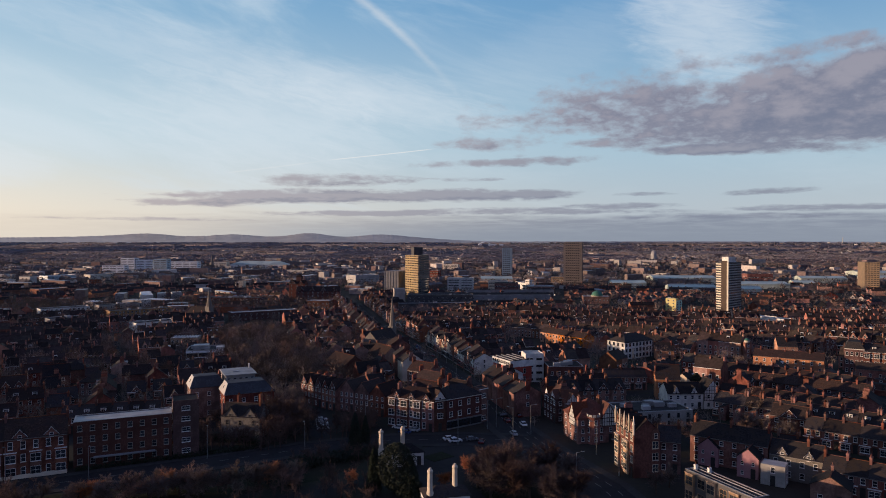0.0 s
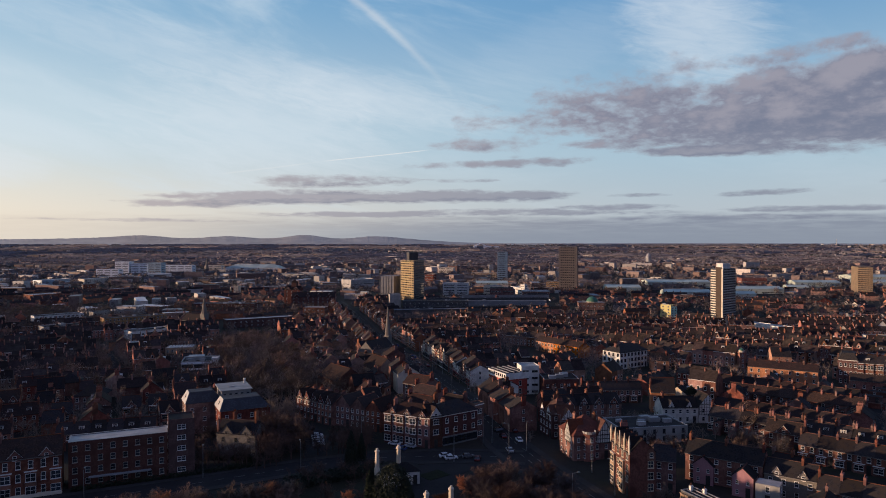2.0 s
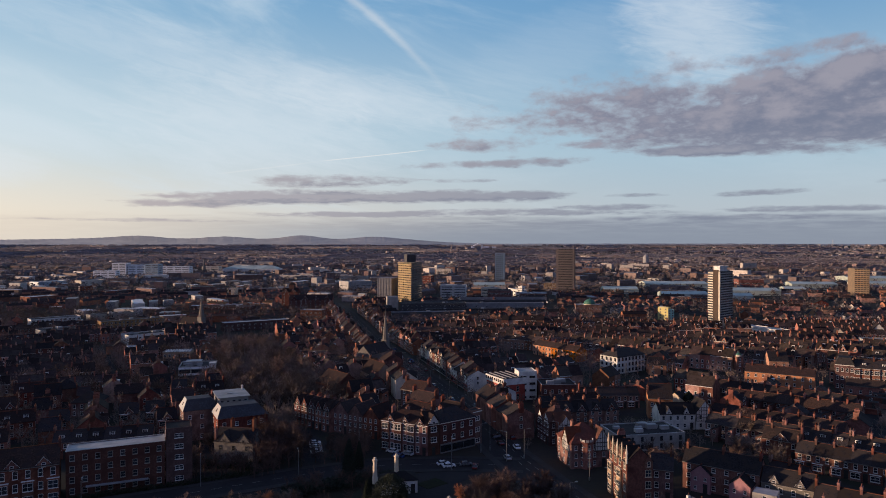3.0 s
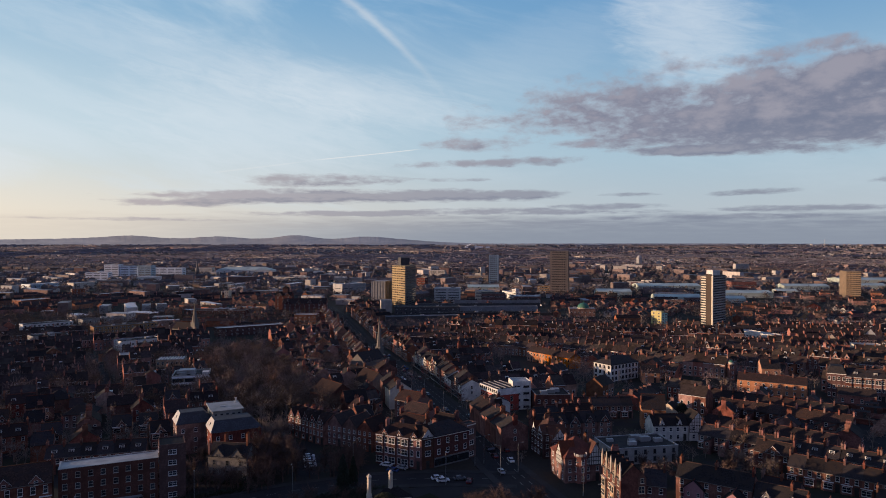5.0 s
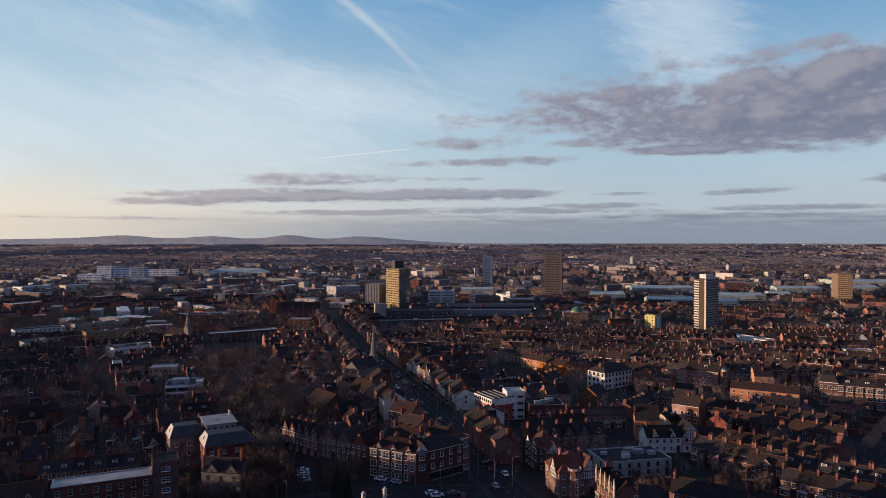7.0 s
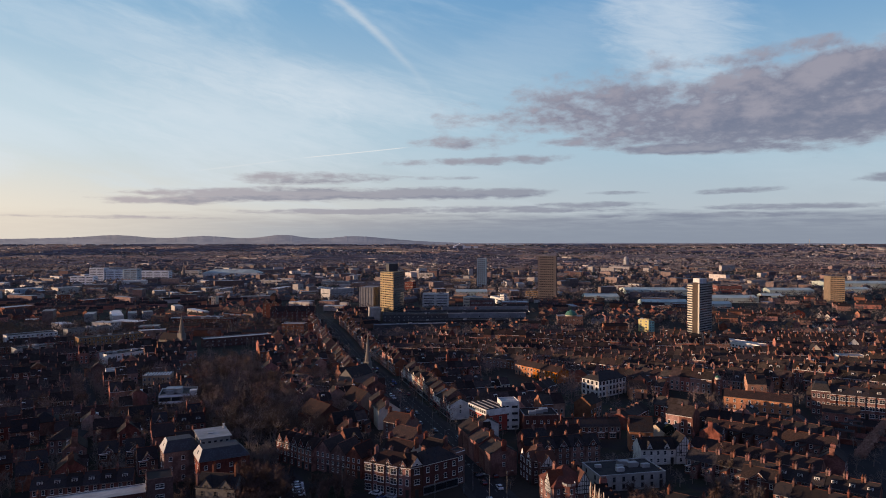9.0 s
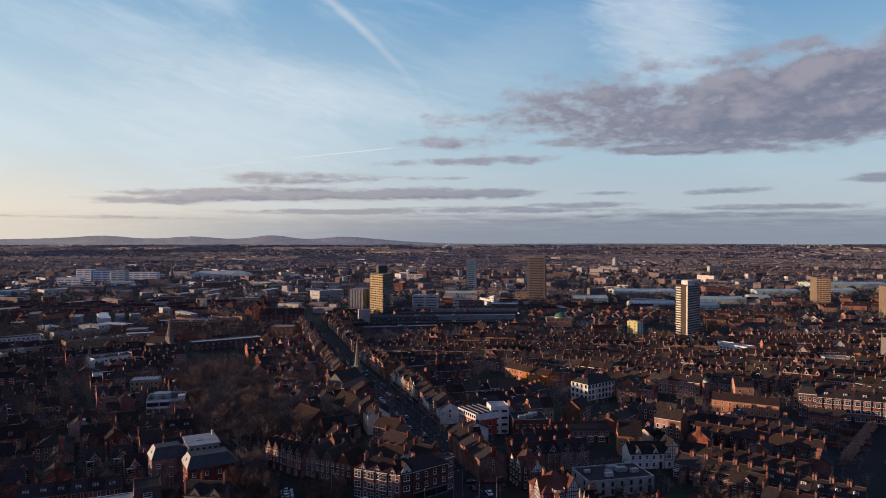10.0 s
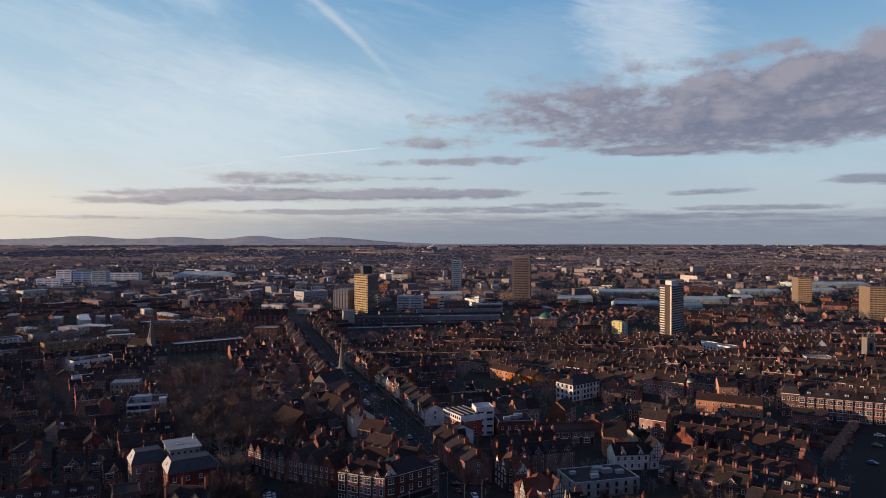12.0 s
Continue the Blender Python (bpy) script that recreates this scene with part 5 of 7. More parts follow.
placed("red_brick_row", 161.5, 354.5, 189.0, 337.5, 9.0, 6.6, 3.0, "long red-brick row with brown roof and white windows", category="building", wall=BRICK_ORANGE, storeys=2, cols=9, cover=TILE_BROWN, chimneys=((-0.4, 0.5, 4), (-0.05, 0.5, 4), (0.3, 0.5, 4)), door=False)
placed("orange_gable_house", 119.5, 381.5, 129.0, 380.0, 8.5, 5.6, 3.8, "orange-brick house with a plain gable end", wall=BRICK_ORANGE, roof="gable", storeys=2, cols=2, chimneys=((0.4, 0.4, 4),))
placed("orange_gable_house", 187.0, 380.0, 197.0, 378.0, 10.0, 8.0, 4.6, "orange-brick house with a plain gable end", wall=BRICK_ORANGE, roof="gable", storeys=2, cols=2, chimneys=((0.0, 0.3, 4),))

# ---- white-trimmed villa terrace
for i in range(7):
    f0, f1 = i / 7.0, (i + 1) / 7.0
    xa, ya, xb, yb = 200.9, 340.5, 252.0, 311.2
    placed("villa_terrace_house", xa + (xb - xa) * f0, ya + (yb - ya) * f0, xa + (xb - xa) * f1, ya + (yb - ya) * f1, 10.5, 11.4 if i else 12.4, 3.4, "red-brick terrace house with white stone window surrounds and dormer", group="white-trimmed terrace", storeys=3,
           cols=4, win=(1.15, 1.9), dormers=1, chimneys=((-0.5, 0.5, 5),), roof="mansard" if i in (0, 6) else "gable", cover=SLATE, band=PAINT, bays=2 if i else 0, bay_storeys=3, bay_wall=BRICK)

keep_clear(178.0, 334.0, 244.0, 296.0, 22.0)
keep_clear(150.0, 342.0, 184.0, 322.0, 13.0)
placed("brick_outbuilding", 199.0, 328.0, 213.0, 320.0, 7.0, 4.4, 2.6, "low red-brick workshop with brown roof", storeys=1, cols=4, cover=TILE_BROWN, chimneys=())

for x0, y0, x1, y1, d, e in ((196.0, 309.0, 204.0, 303.0, 4.0, 2.8), (187.0, 299.0, 193.0, 294.5, 4.5, 3.0), (204.0, 316.0, 209.0, 312.5, 4.0, 2.6)):
    placed("brick_shed", x0, y0, x1, y1, d, e, 0.0, "low flat-roofed brick shed in a back yard", roof="flat", wall=BRICK_DARK, storeys=1, cols=2, chimneys=(), rich=False, parapet=0.1)
for xa, ya, xb, yb in ((182.0, 291.0, 197.0, 280.5), (188.0, 303.0, 205.0, 290.5), (196.0, 316.0, 214.0, 302.5), (168.0, 300.0, 188.0, 285.0), (178.0, 311.0, 196.0, 297.5)):
    m, w = site(xa, ya, xb, yb)
    tagged(new("garden_wall", Shape().box(-w / 2, w / 2, 0, .24, -.3, 2.1).box(-w / 2, w / 2, -.04, .28, 2.1, 2.2).mesh("garden_wall", BRICK)), "red-brick garden wall with a stone coping", "wall").matrix_world = m

# ---- rows that step down to the near right; u runs along the rows, v across them
def uv(u, v):
    return 0.7507 * u + 0.6607 * v, -0.6607 * u + 0.7507 * v


def uv_row(kit, u0, u1, v, kinds, seed, front=True, **kw):
    """A row at v; front: its front looks back towards the park."""
    a, b = uv(u0, v), uv(u1, v)
    if front:
        return row(kit, *a, *b, kinds, seed, **kw)
    return row(kit, *b, *a, kinds, seed, **kw)


for v, u0, u1, kinds, front in ((325.8, -112, -52, (0, 1, 2), True), (317.0, -104, -50, (1, 1, 2), False), (273.5, -96, -46, (1, 2), True), (266.0, -92, -34, (0, 3, 1), False),
                                (257.5, -92, -30, (3, 0, 3), True), (240.0, -57, -22, (1, 0), True), (221.0, -30, 8, (1, 2), True), (212.0, -58, -44, (0, 2), True)):
    uv_row(TERR, u0, u1, v, kinds, int(v), front, check=False)

# ---- pink-gabled terrace, cottages and the cream flat-roofed block
placed("pink_gabled_terrace", 73.5, 202.0, 90.5, 189.2, 8.5, 8.0, 3.4, "three-storey dark brick terrace with slate roof", storeys=3, cols=6, win=(1.1, 1.3), chimneys=((-0.48, 0.5, 4), (0.0, 0.5, 4), (0.48, 0.5, 4)))
for px, py in ((77.0, 197.4), (84.0, 187.2)):
    m = pose(px, py, 0, 0, 0, -36.6)
    building("pink_wing", 0, 0, 0, 0, 5.2, 5.6, 2.4, "pink-rendered gabled rear wing", at=(m, 5.6), roof="cross", wall=PINK, storeys=2, cols=2, win=(0.7, 1.0), chimneys=(), door=True)
placed("white_flat_annexe", 85.6, 183.0, 90.5, 179.5, 5.0, 5.4, 0.0, "small white flat-roofed annexe", roof="flat", wall=CONCRETE, cover=FELT_PALE, storeys=2, cols=1, chimneys=(), parapet=0.15, side=1)
placed("cottage_pair", 90.6, 188.5, 101.0, 180.6, 8.0, 6.6, 3.2, "grey-brown cottage pair with white-edged gablets", wall=STONE, storeys=2, cols=4, gables=2, gable_frac=0.42, gable_rise=2.4, chimneys=((0.2, 0.5, 4),))
row(TERR, 99.5, 178.0, 124.0, 158.0, (1, 0), 21, False)
cream = placed("cream_flat_block", 61.3, 171.5, 69.6, 151.8, 4.6, 7.6, 0.0, "block with cream piers, tall windows and a dark flat roof", category="building", roof="flat", wall=DARKCON, cover=FELT, frame=BRICK_BUFF, storeys=2, cols=6, win=(2.2, 2.6), bays=3, bay_storeys=2, bay_wall=BRICK_BUFF, door=False, chimneys=((-0.45, 0.5, 1), (-0.3, 0.8, 1)), chimney_wall=WHITE, parapet=0.3)
for y in (1.5, 3.2):
    part("roof_rail", Shape().box(-10.2, 10.2, y - .07, y + .07, 7.74, 7.98).mesh("roof_rail", FELT_PALE), cream, "pale roof upstand")
placed("brick_workshop", 92.0, 170.0, 99.0, 165.0, 7.0, 4.6, 2.6, "small red-brick gabled outbuilding", roof="cross", storeys=1, cols=2, chimneys=((0.0, 0.8, 2),))
placed("brick_house", 112.0, 232.5, 121.0, 225.0, 8.0, 6.0, 3.2, "red-brick house with a small front gable", wall=BRICK_DARK, storeys=2, cols=3, gables=1, gable_frac=0.4, chimneys=((0.5, 0.5, 4), (-0.3, 0.5, 3)), cover=TILE_BROWN)

# ---- church with the needle spire, second church, hall roofs
def church(x, y, ang, nave_l, nave_w, tower, top, wall, label, steep=5.0):
    m = pose(x, y, gz(x, y), 0, 0, ang)
    t = thing("church", m, label, "church")
    part("nave", gable_wall(nave_w, nave_l, 7.5, steep, False).mesh("nave", wall), t, "", pose(0, tower, 0))
    part("roof", gable_roof(nave_w, nave_l, 7.5, steep, False).mesh("roof", SLATE), t, "", pose(0, tower, 0))
    part("tower", Shape().box(-tower / 2, tower / 2, 0, tower, 0, 13.5).box(-tower / 2 - .15, tower / 2 + .15, -.15, tower + .15, 13.0, 13.3).mesh("tower", wall), t)
    part("spire", Shape().lathe([(tower * .52, 13.5), (tower * .3, 13.5 + (top - 13.5) * .42), (0.05, top)], 8, 0, 0, tower / 2).mesh("spire", STONE), t, "slender pale stone spire")
    for i in range(4):
        part("window", window_mesh(0.9, 2.6, STONE, False), t, "", pose(nave_w / 2 + .01, tower + (i + .5) / 4 * nave_l, 2.2, 0, 0, 90))
    take(m, nave_w, nave_l + tower)


church(-31.5, 437.0, 150.0, 22.0, 10.0, 3.8, 33.0, STONE, "stone church with a slender needle spire")
church(-200.0, 588.0, 60.0, 20.0, 10.0, 5.0, 30.0, STONE, "stone church with a broach spire among trees")
placed("chapel_hall", -47.0, 316.0, -36.0, 325.0, 18.0, 6.5, 5.0, "brick chapel hall with steep brown roof", category="building", storeys=1, cols=3, roof="cross", cover=TILE_BROWN, wall=BRICK_DARK, chimneys=())
placed("chapel_hall", -31.0, 344.0, -21.0, 350.0, 18.0, 6.5, 5.4, "brick hall with steep slate roof and pale gable", category="building", storeys=1, cols=3, roof="cross", cover=TILE_BROWN, wall=BRICK_BUFF, chimneys=((0.5, 0.1, 2),), chim_h=6.0)
row(MID, -84.0, 418.0, -34.0, 388.0, (0, 2), 31)
placed("white_bay_pair", -48.0, 424.0, -36.5, 431.0, 9.0, 7.6, 3.0, "slate-roofed pair of houses with white bay windows", storeys=2, cols=4, win=(1.6, 2.2), chimneys=((-0.5, 0.5, 4), (0.5, 0.5, 4)))

# ---- blocks behind the corner parade
for a in ((-14.0, 262.0, -4.0, 254.0, 9.0, 8.5, 3.2, CREAM), (-12.0, 280.0, -3.0, 272.0, 9.0, 8.5, 3.4, BRICK), (-16.0, 304.0, -6.0, 297.0, 10.0, 8.0, 3.4, BRICK), (0.0, 262.0, 7.5, 256.0, 8.0, 8.5, 3.2, BRICK)):
    placed("town_house", *a[:5], a[5], a[6], "tall town house with stacks behind the parade", storeys=3, cols=3, wall=a[7], chimneys=((-0.5, 0.5, 5), (0.5, 0.5, 5)), cover=TILE_BROWN, win=(1.0, 1.5))

# ---- flat-roofed college blocks and terraces to the left
placed("hip_roofed_house", -152.8, 285.3, -141.3, 287.1, 11.0, 6.0, 4.0, "brick house with a pyramid slate roof", roof="hip", storeys=2, cols=4, chimneys=())
row(VILLA, -124.0, 266.5, -107.0, 273.0, (0, 2), 41, False)
placed("tall_bay_house", -247.5, 423.0, -239.0, 427.5, 9.0, 9.5, 2.8, "tall dark house with two columns of white bay windows", storeys=3, cols=2, win=(2.2, 2.0), chimneys=((-0.5, 0.5, 4),), wall=BRICK_DARK)
placed("low_white_hall", -360.8, 610.4, -331.3, 638.8, 13.0, 8.5, 0.0, "long flat-roofed hall with a pale parapet", category="building", roof="flat", wall=WHITE, cover=FELT, storeys=3, cols=11, win=(2.0, 1.5), chimneys=(), rich=False)
placed("low_white_hall", -315.3, 546.2, -294.3, 567.9, 14.0, 6.5, 0.0, "low flat-roofed hall with pale roof plant", category="building", roof="flat", wall=CONCRETE, cover=FELT, storeys=2, cols=8, win=(1.8, 1.4), plant=5, chimneys=(), rich=False)
placed("white_edged_block", -333.3, 660.1, -304.0, 689.5, 12.0, 7.0, 0.0, "long block with a white roof edge", category="building", roof="flat", wall=CONCRETE, cover=FELT, storeys=2, cols=9, win=(1.6, 1.6), plant=3, chimneys=(), rich=False)
placed("long_school", -289.5, 591.8, -248.2, 625.4, 14.0, 8.6, 0.0, "long buff-brick school with three rows of pale windows", category="building", roof="flat", wall=BRICK_BUFF, cover=FELT, storeys=3, cols=16, win=(1.5, 1.6), plant=4, chimneys=(), rich=False)
placed("long_flat_block", -229.9, 511.2, -208.5, 533.5, 14.0, 7.0, 0.0, "long low block with a pale roof edge", category="building", roof="flat", wall=WHITE, cover=FELT, storeys=2, cols=9, win=(1.8, 1.3), plant=4, chimneys=(), rich=False)
placed("white_edged_block", -198.9, 440.4, -188.4, 445.7, 10.0, 7.4, 0.0, "white-edged flat-roofed block among trees", category="building", roof="flat", wall=WHITE, cover=FELT_PALE, storeys=2, cols=4, win=(1.8, 1.4), side=2, chimneys=(), rich=False)
lights = placed("rooflight_block", -170.0, 424.6, -153.9, 427.4, 12.0, 6.4, 0.0, "concrete block with rows of pale rooflights", category="building", roof="flat", wall=BRICK_BUFF, cover=FELT, storeys=2, cols=6, win=(1.4, 1.6), side=2, chimneys=(), rich=False)
for i in range(9):
    for y in (1.6, 6.6):
        part("rooflight", Shape().prism([(-.5, 6.5), (.5, 6.5), (.35, 7.3), (-.5, 7.0)], y, y + 3.8).mesh("rooflight", PAINT), lights, "white sloping rooflight", pose(-6.8 + 1.7 * i, 0, 0))
college = placed("white_flat_college", -137.1, 363.1, -119.1, 367.6, 17.0, 7.2, 0.0, "white-banded flat-roofed block with dark ribbon windows", category="building", roof="flat", wall=CONCRETE, cover=FELT, storeys=2, cols=3, win=(5.6, 1.9), frame=BLACKPAINT, side=2, plant=5, chimneys=(), rich=False, parapet=0.7)
for z in (0.2, 3.3, 6.6):
    part("white_band", Shape().box(-9.35, 9.35, -.12, -.004, z, z + .95).mesh("white_band", WHITE_CLAD), college, "white cladding band")
part("stair_core", Shape().box(6.2, 9.6, -1.2, 3.0, 0, 9.6).mesh("stair_core", WHITE), college, "white stair core")
part("roof_house", Shape().box(-6.0, 1.5, 6.0, 12.0, 7.4, 9.4).box(-6.4, 1.9, 5.6, 12.4, 9.4, 9.65).mesh("roof_house", FELT_PALE), college, "pale rooftop plant room")
placed("pale_roofed_range", -184.3, 593.6, -133.3, 624.2, 12.0, 7.0, 0.0, "long brick range with a pale flat roof", category="building", roof="flat", wall=BRICK_DARK, cover=FELT_PALE, storeys=2, cols=12, win=(1.4, 1.4), chimneys=(), rich=False)
placed("pale_roofed_range", -268.6, 749.2, -215.7, 761.6, 14.0, 7.0, 0.0, "dark brick works with a pale flat roof", category="building", roof="flat", wall=BRICK_DARK, cover=FELT_PALE, storeys=2, cols=10, win=(1.4, 1.4), plant=4, chimneys=(), rich=False)
placed("low_works", -513.9, 868.3, -495.4, 900.0, 22.0, 7.0, 0.0, "low works with a wide pale roof", category="building", roof="flat", wall=BRICK, cover=FELT_PALE, storeys=1, cols=6, chimneys=(), rich=False)
placed("low_works", -665.0, 1147.7, -642.4, 1192.2, 24.0, 9.0, 0.0, "pale blue-clad works with a flat roof", category="building", roof="flat", wall=BLUE_CLAD, cover=FELT_PALE, storeys=2, cols=8, chimneys=(), rich=False)
placed("cream_block", -604.0, 1167.4, -581.4, 1201.7, 20.0, 10.0, 0.0, "cream-clad office lit by low sun", category="building", roof="flat", wall=CREAM, cover=FELT_PALE, storeys=3, cols=6, chimneys=(), rich=False)
placed("orange_block", -522.9, 1007.0, -508.4, 1015.0, 16.0, 11.0, 0.0, "plain orange-red brick block", category="building", roof="flat", wall=BRICK, cover=FELT, storeys=3, cols=4, chimneys=(), rich=False)
placed("cream_block", -289.3, 964.7, -283.0, 964.5, 12.0, 12.0, 0.0, "small cream block lit by low sun", category="building", roof="flat", wall=CREAM, cover=FELT, storeys=3, cols=2, chimneys=(), rich=False)
placed("low_works", -470.6, 980.1, -449.7, 1012.6, 16.0, 6.0, 0.0, "low red-brick works with pale roof", category="building", roof="flat", wall=BRICK, cover=FELT_PALE, storeys=1, cols=6, chimneys=(), rich=False)
for x0, y0, x1, y1 in ((-361, 586, -331, 615), (-315, 522, -294, 544), (-333, 636, -304, 666), (-290, 568, -248, 601), (-230, 487, -208, 510), (-199, 416, -188, 422), (-170, 401, -154, 403), (-137, 339, -119, 344), (-184, 570, -133, 600), (-269, 725, -216, 738)):
    keep_clear(x0, y0, x1, y1, 23.0)
    GARDENS.append((x0, y0, x1, y1))

# ---- lit gables and pale roofs among the rows to the right
for x, y, w, d, e, r, mat, what in ((361.5, 558.0, 7.0, 9.0, 6.0, 4.0, WHITE, "white-rendered house with a lit gable"), (309.0, 524.5, 7.0, 9.0, 6.0, 4.0, CREAM, "cream-rendered house with a lit gable"), (376.6, 687.0, 9.0, 9.0, 5.0, 4.5, BRICK_BUFF, "buff-brick house with a lit gable"),
                                    (440.0, 788.0, 16.0, 9.0, 6.0, 4.0, BRICK, "brick row with lit end wall")):
    placed("gable_house", x, y, x + w, y - 2.0, d, e, r, what, roof="cross", wall=mat, storeys=2, cols=2, rich=False, chimneys=((0.4, 0.5, 3),))
    keep_clear(x - 6.0, y - 16.0, x + w, y - 16.0, 15.0)
placed("pale_roofed_hall", 318.0, 503.0, 337.0, 499.0, 12.0, 4.0, 0.0, "low hall with a pale flat roof", category="building", roof="flat", wall=CREAM, cover=FELT_PALE, storeys=1, cols=5, chimneys=(), rich=False)
keep_clear(312.0, 487.0, 333.0, 483.0, 15.0)
placed("white_shed", 266.6, 595.0, 284.5, 557.9, 11.0, 4.6, 0.0, "long white single-storey shed with dark windows", category="building", roof="flat", wall=WHITE, cover=FELT_PALE, storeys=1, cols=12, win=(1.6, 1.4), frame=DARKCON, chimneys=(), rich=False)
keep_clear(246.0, 572.0, 266.0, 532.0, 30.0)
# yards and gardens that lie open before the taller landmarks
YARDS = []
for x0, y0, x1, y1, f, deep in ((102.3, 383.0, 121.5, 395.5, 0.91, 28.0), (94.0, 396.0, 103.0, 384.0, 0.93, 22.0), (186.0, 379.0, 198.0, 377.0, 0.94, 20.0), (84.0, 281.5, 98.0, 279.5, 0.90, 24.0), (168.0, 386.0, 178.0, 386.0, 0.94, 20.0),
                                (66.0, 430.0, 98.0, 420.0, 0.95, 14.0), (200.0, 372.0, 250.0, 350.0, 1.0, 12.0), (222.0, 684.0, 240.0, 681.0, 0.955, 26.0), (268.0, 664.0, 300.0, 664.0, 0.955, 26.0), (145.0, 728.0, 180.0, 725.0, 0.955, 26.0), (150.0, 377.0, 186.0, 377.0, 1.0, 8.0), (118.0, 352.0, 158.0, 344.0, 1.0, 20.0)):
    keep_clear(x0 * f, y0 * f, x1 * f, y1 * f, deep)
    YARDS.append((x0 * f, y0 * f, x1 * f, y1 * f, deep))
# ================= rows that fill the streets between
# main road, both sides
def road_side(pts, off, kit, kinds, seed, flip, y_min, y_max, skip=0.0, wobble=0.0):
    for i, ((xa, ya), (xb, yb)) in enumerate(zip(pts, pts[1:])):
        ln = math.hypot(xb - xa, yb - ya)
        nx, ny = (yb - ya) / ln, -(xb - xa) / ln
        a = (xa + nx * off, ya + ny * off)
        b = (xb + nx * off, yb + ny * off)
        inside = lambda x, y: y_min < y < y_max
        if flip:
            row(kit, *b, *a, kinds, seed + i, inside=inside, skip=skip, wobble=wobble)
        else:
            row(kit, *a, *b, kinds, seed + i, inside=inside, skip=skip, wobble=wobble)


road_side(MAIN, 11.0, SHOPS, (1, 3, 0, 1, 3, 2), 100, True, 297, 760, 0.1, 1.0)
road_side(MAIN, -11.0, SHOPS, (0, 2, 1, 0), 200, False, 262, 760, 0.55, 5.0)


def main_x(y):
    for (xa, ya), (xb, yb) in zip(MAIN, MAIN[1:]):
        if ya <= y <= yb:
            return xa + (xb - xa) * (y - ya) / (yb - ya)
    return -130.0


def right_town(x, y):
    return main_x(y) + 24 < x < 0.77 * y + 8 and 245 < y < 620 and not (x > 176 and y < 350)


def left_town(x, y):
    return -0.70 * y + 20 < x < main_x(y) - 24 and 240 < y < 620 and abs(x + 50 + (y - 236) * 0.33) > 27


def district(ang, inside, seed, kinds, gap=(13.0, 33.5), kit=MID, skip=0.3):
    """Parallel streets at one angle over a part of the town: rows front to front across a road, then back to back."""
    c, sn = math.cos(radians(ang)), math.sin(radians(ang))
    o, k = -600.0, 0
    while o < 800.0:
        cx, cy = 60.0 - sn * o, 420.0 + c * o
        a, b = (cx - c * 600, cy - sn * 600), (cx + c * 600, cy + sn * 600)
        if k % 2:
            row(kit, *a, *b, kinds[k % len(kinds)], seed + k, inside=inside, skip=skip, wobble=1.2)
        else:
            row(kit, *b, *a, kinds[k % len(kinds)], seed + k, inside=inside, skip=skip, wobble=1.2)
        o += gap[k % 2]
        k += 1


MIXED = ((0, 1), (1, 0, 2), (0, 3, 1, 1), (1, 2, 1), (0, 2))
district(-12.0, lambda x, y: right_town(x, y) and y > 500 - 0.1 * x, 700, MIXED)
district(14.0, lambda x, y: right_town(x, y) and x < main_x(y) + 70, 740, MIXED, (12.5, 31.0))
district(-41.4, lambda x, y: right_town(x, y) and (x > 120 or y > 430), 780, MIXED, (13.0, 34.0))
district(50.0, lambda x, y: right_town(x, y), 820, MIXED, (12.5, 32.0))


def scatter(kit, kinds, n, inside, angles, seed):
    """Houses set here and there, square to one or other of the streets."""
    rnd = random.Random(seed)
    for _ in range(n):
        y = rnd.uniform(235, 640)
        x = rnd.uniform(-0.72, 0.1) * y
        if not inside(x, y):
            continue
        k = rnd.choice(kinds)
        w, d, _m = kit.makers[k]
        m = pose(x, y, gz(x, y), 0, 0, rnd.choice(angles) + rnd.uniform(-4, 4))
        if not is_free(m, w, d):
            continue
        (TOWN if kit is MID and y > 315 else kit).put(k, m)
        take(m, w, d, 0.2)


district(28.0, lambda x, y: left_town(x, y) and y > 330 and x < -150 - (y - 330) * 0.1, 900, MIXED, (13.0, 30.0), MID, 0.25)
scatter(VILLA, (0, 2, 3, 4, 1, 2), 900, lambda x, y: left_town(x, y) and y < 345, (26, 116, 206, -64), 51)
scatter(MID, (0, 1, 2, 2), 2600, lambda x, y: left_town(x, y) and y > 300, (26, 116, 206, -64), 52)
for i, (xa, ya, xb, yb) in enumerate(((-175, 215, -140, 232), (-215, 250, -150, 285), (-190, 235, -150, 255), (-250, 300, -180, 335), (-290, 350, -215, 385))):
    row(VILLA, xa, ya, xb, yb, (0, 2, 3, 4), 60 + i, skip=0.1)

TOWN.finish()
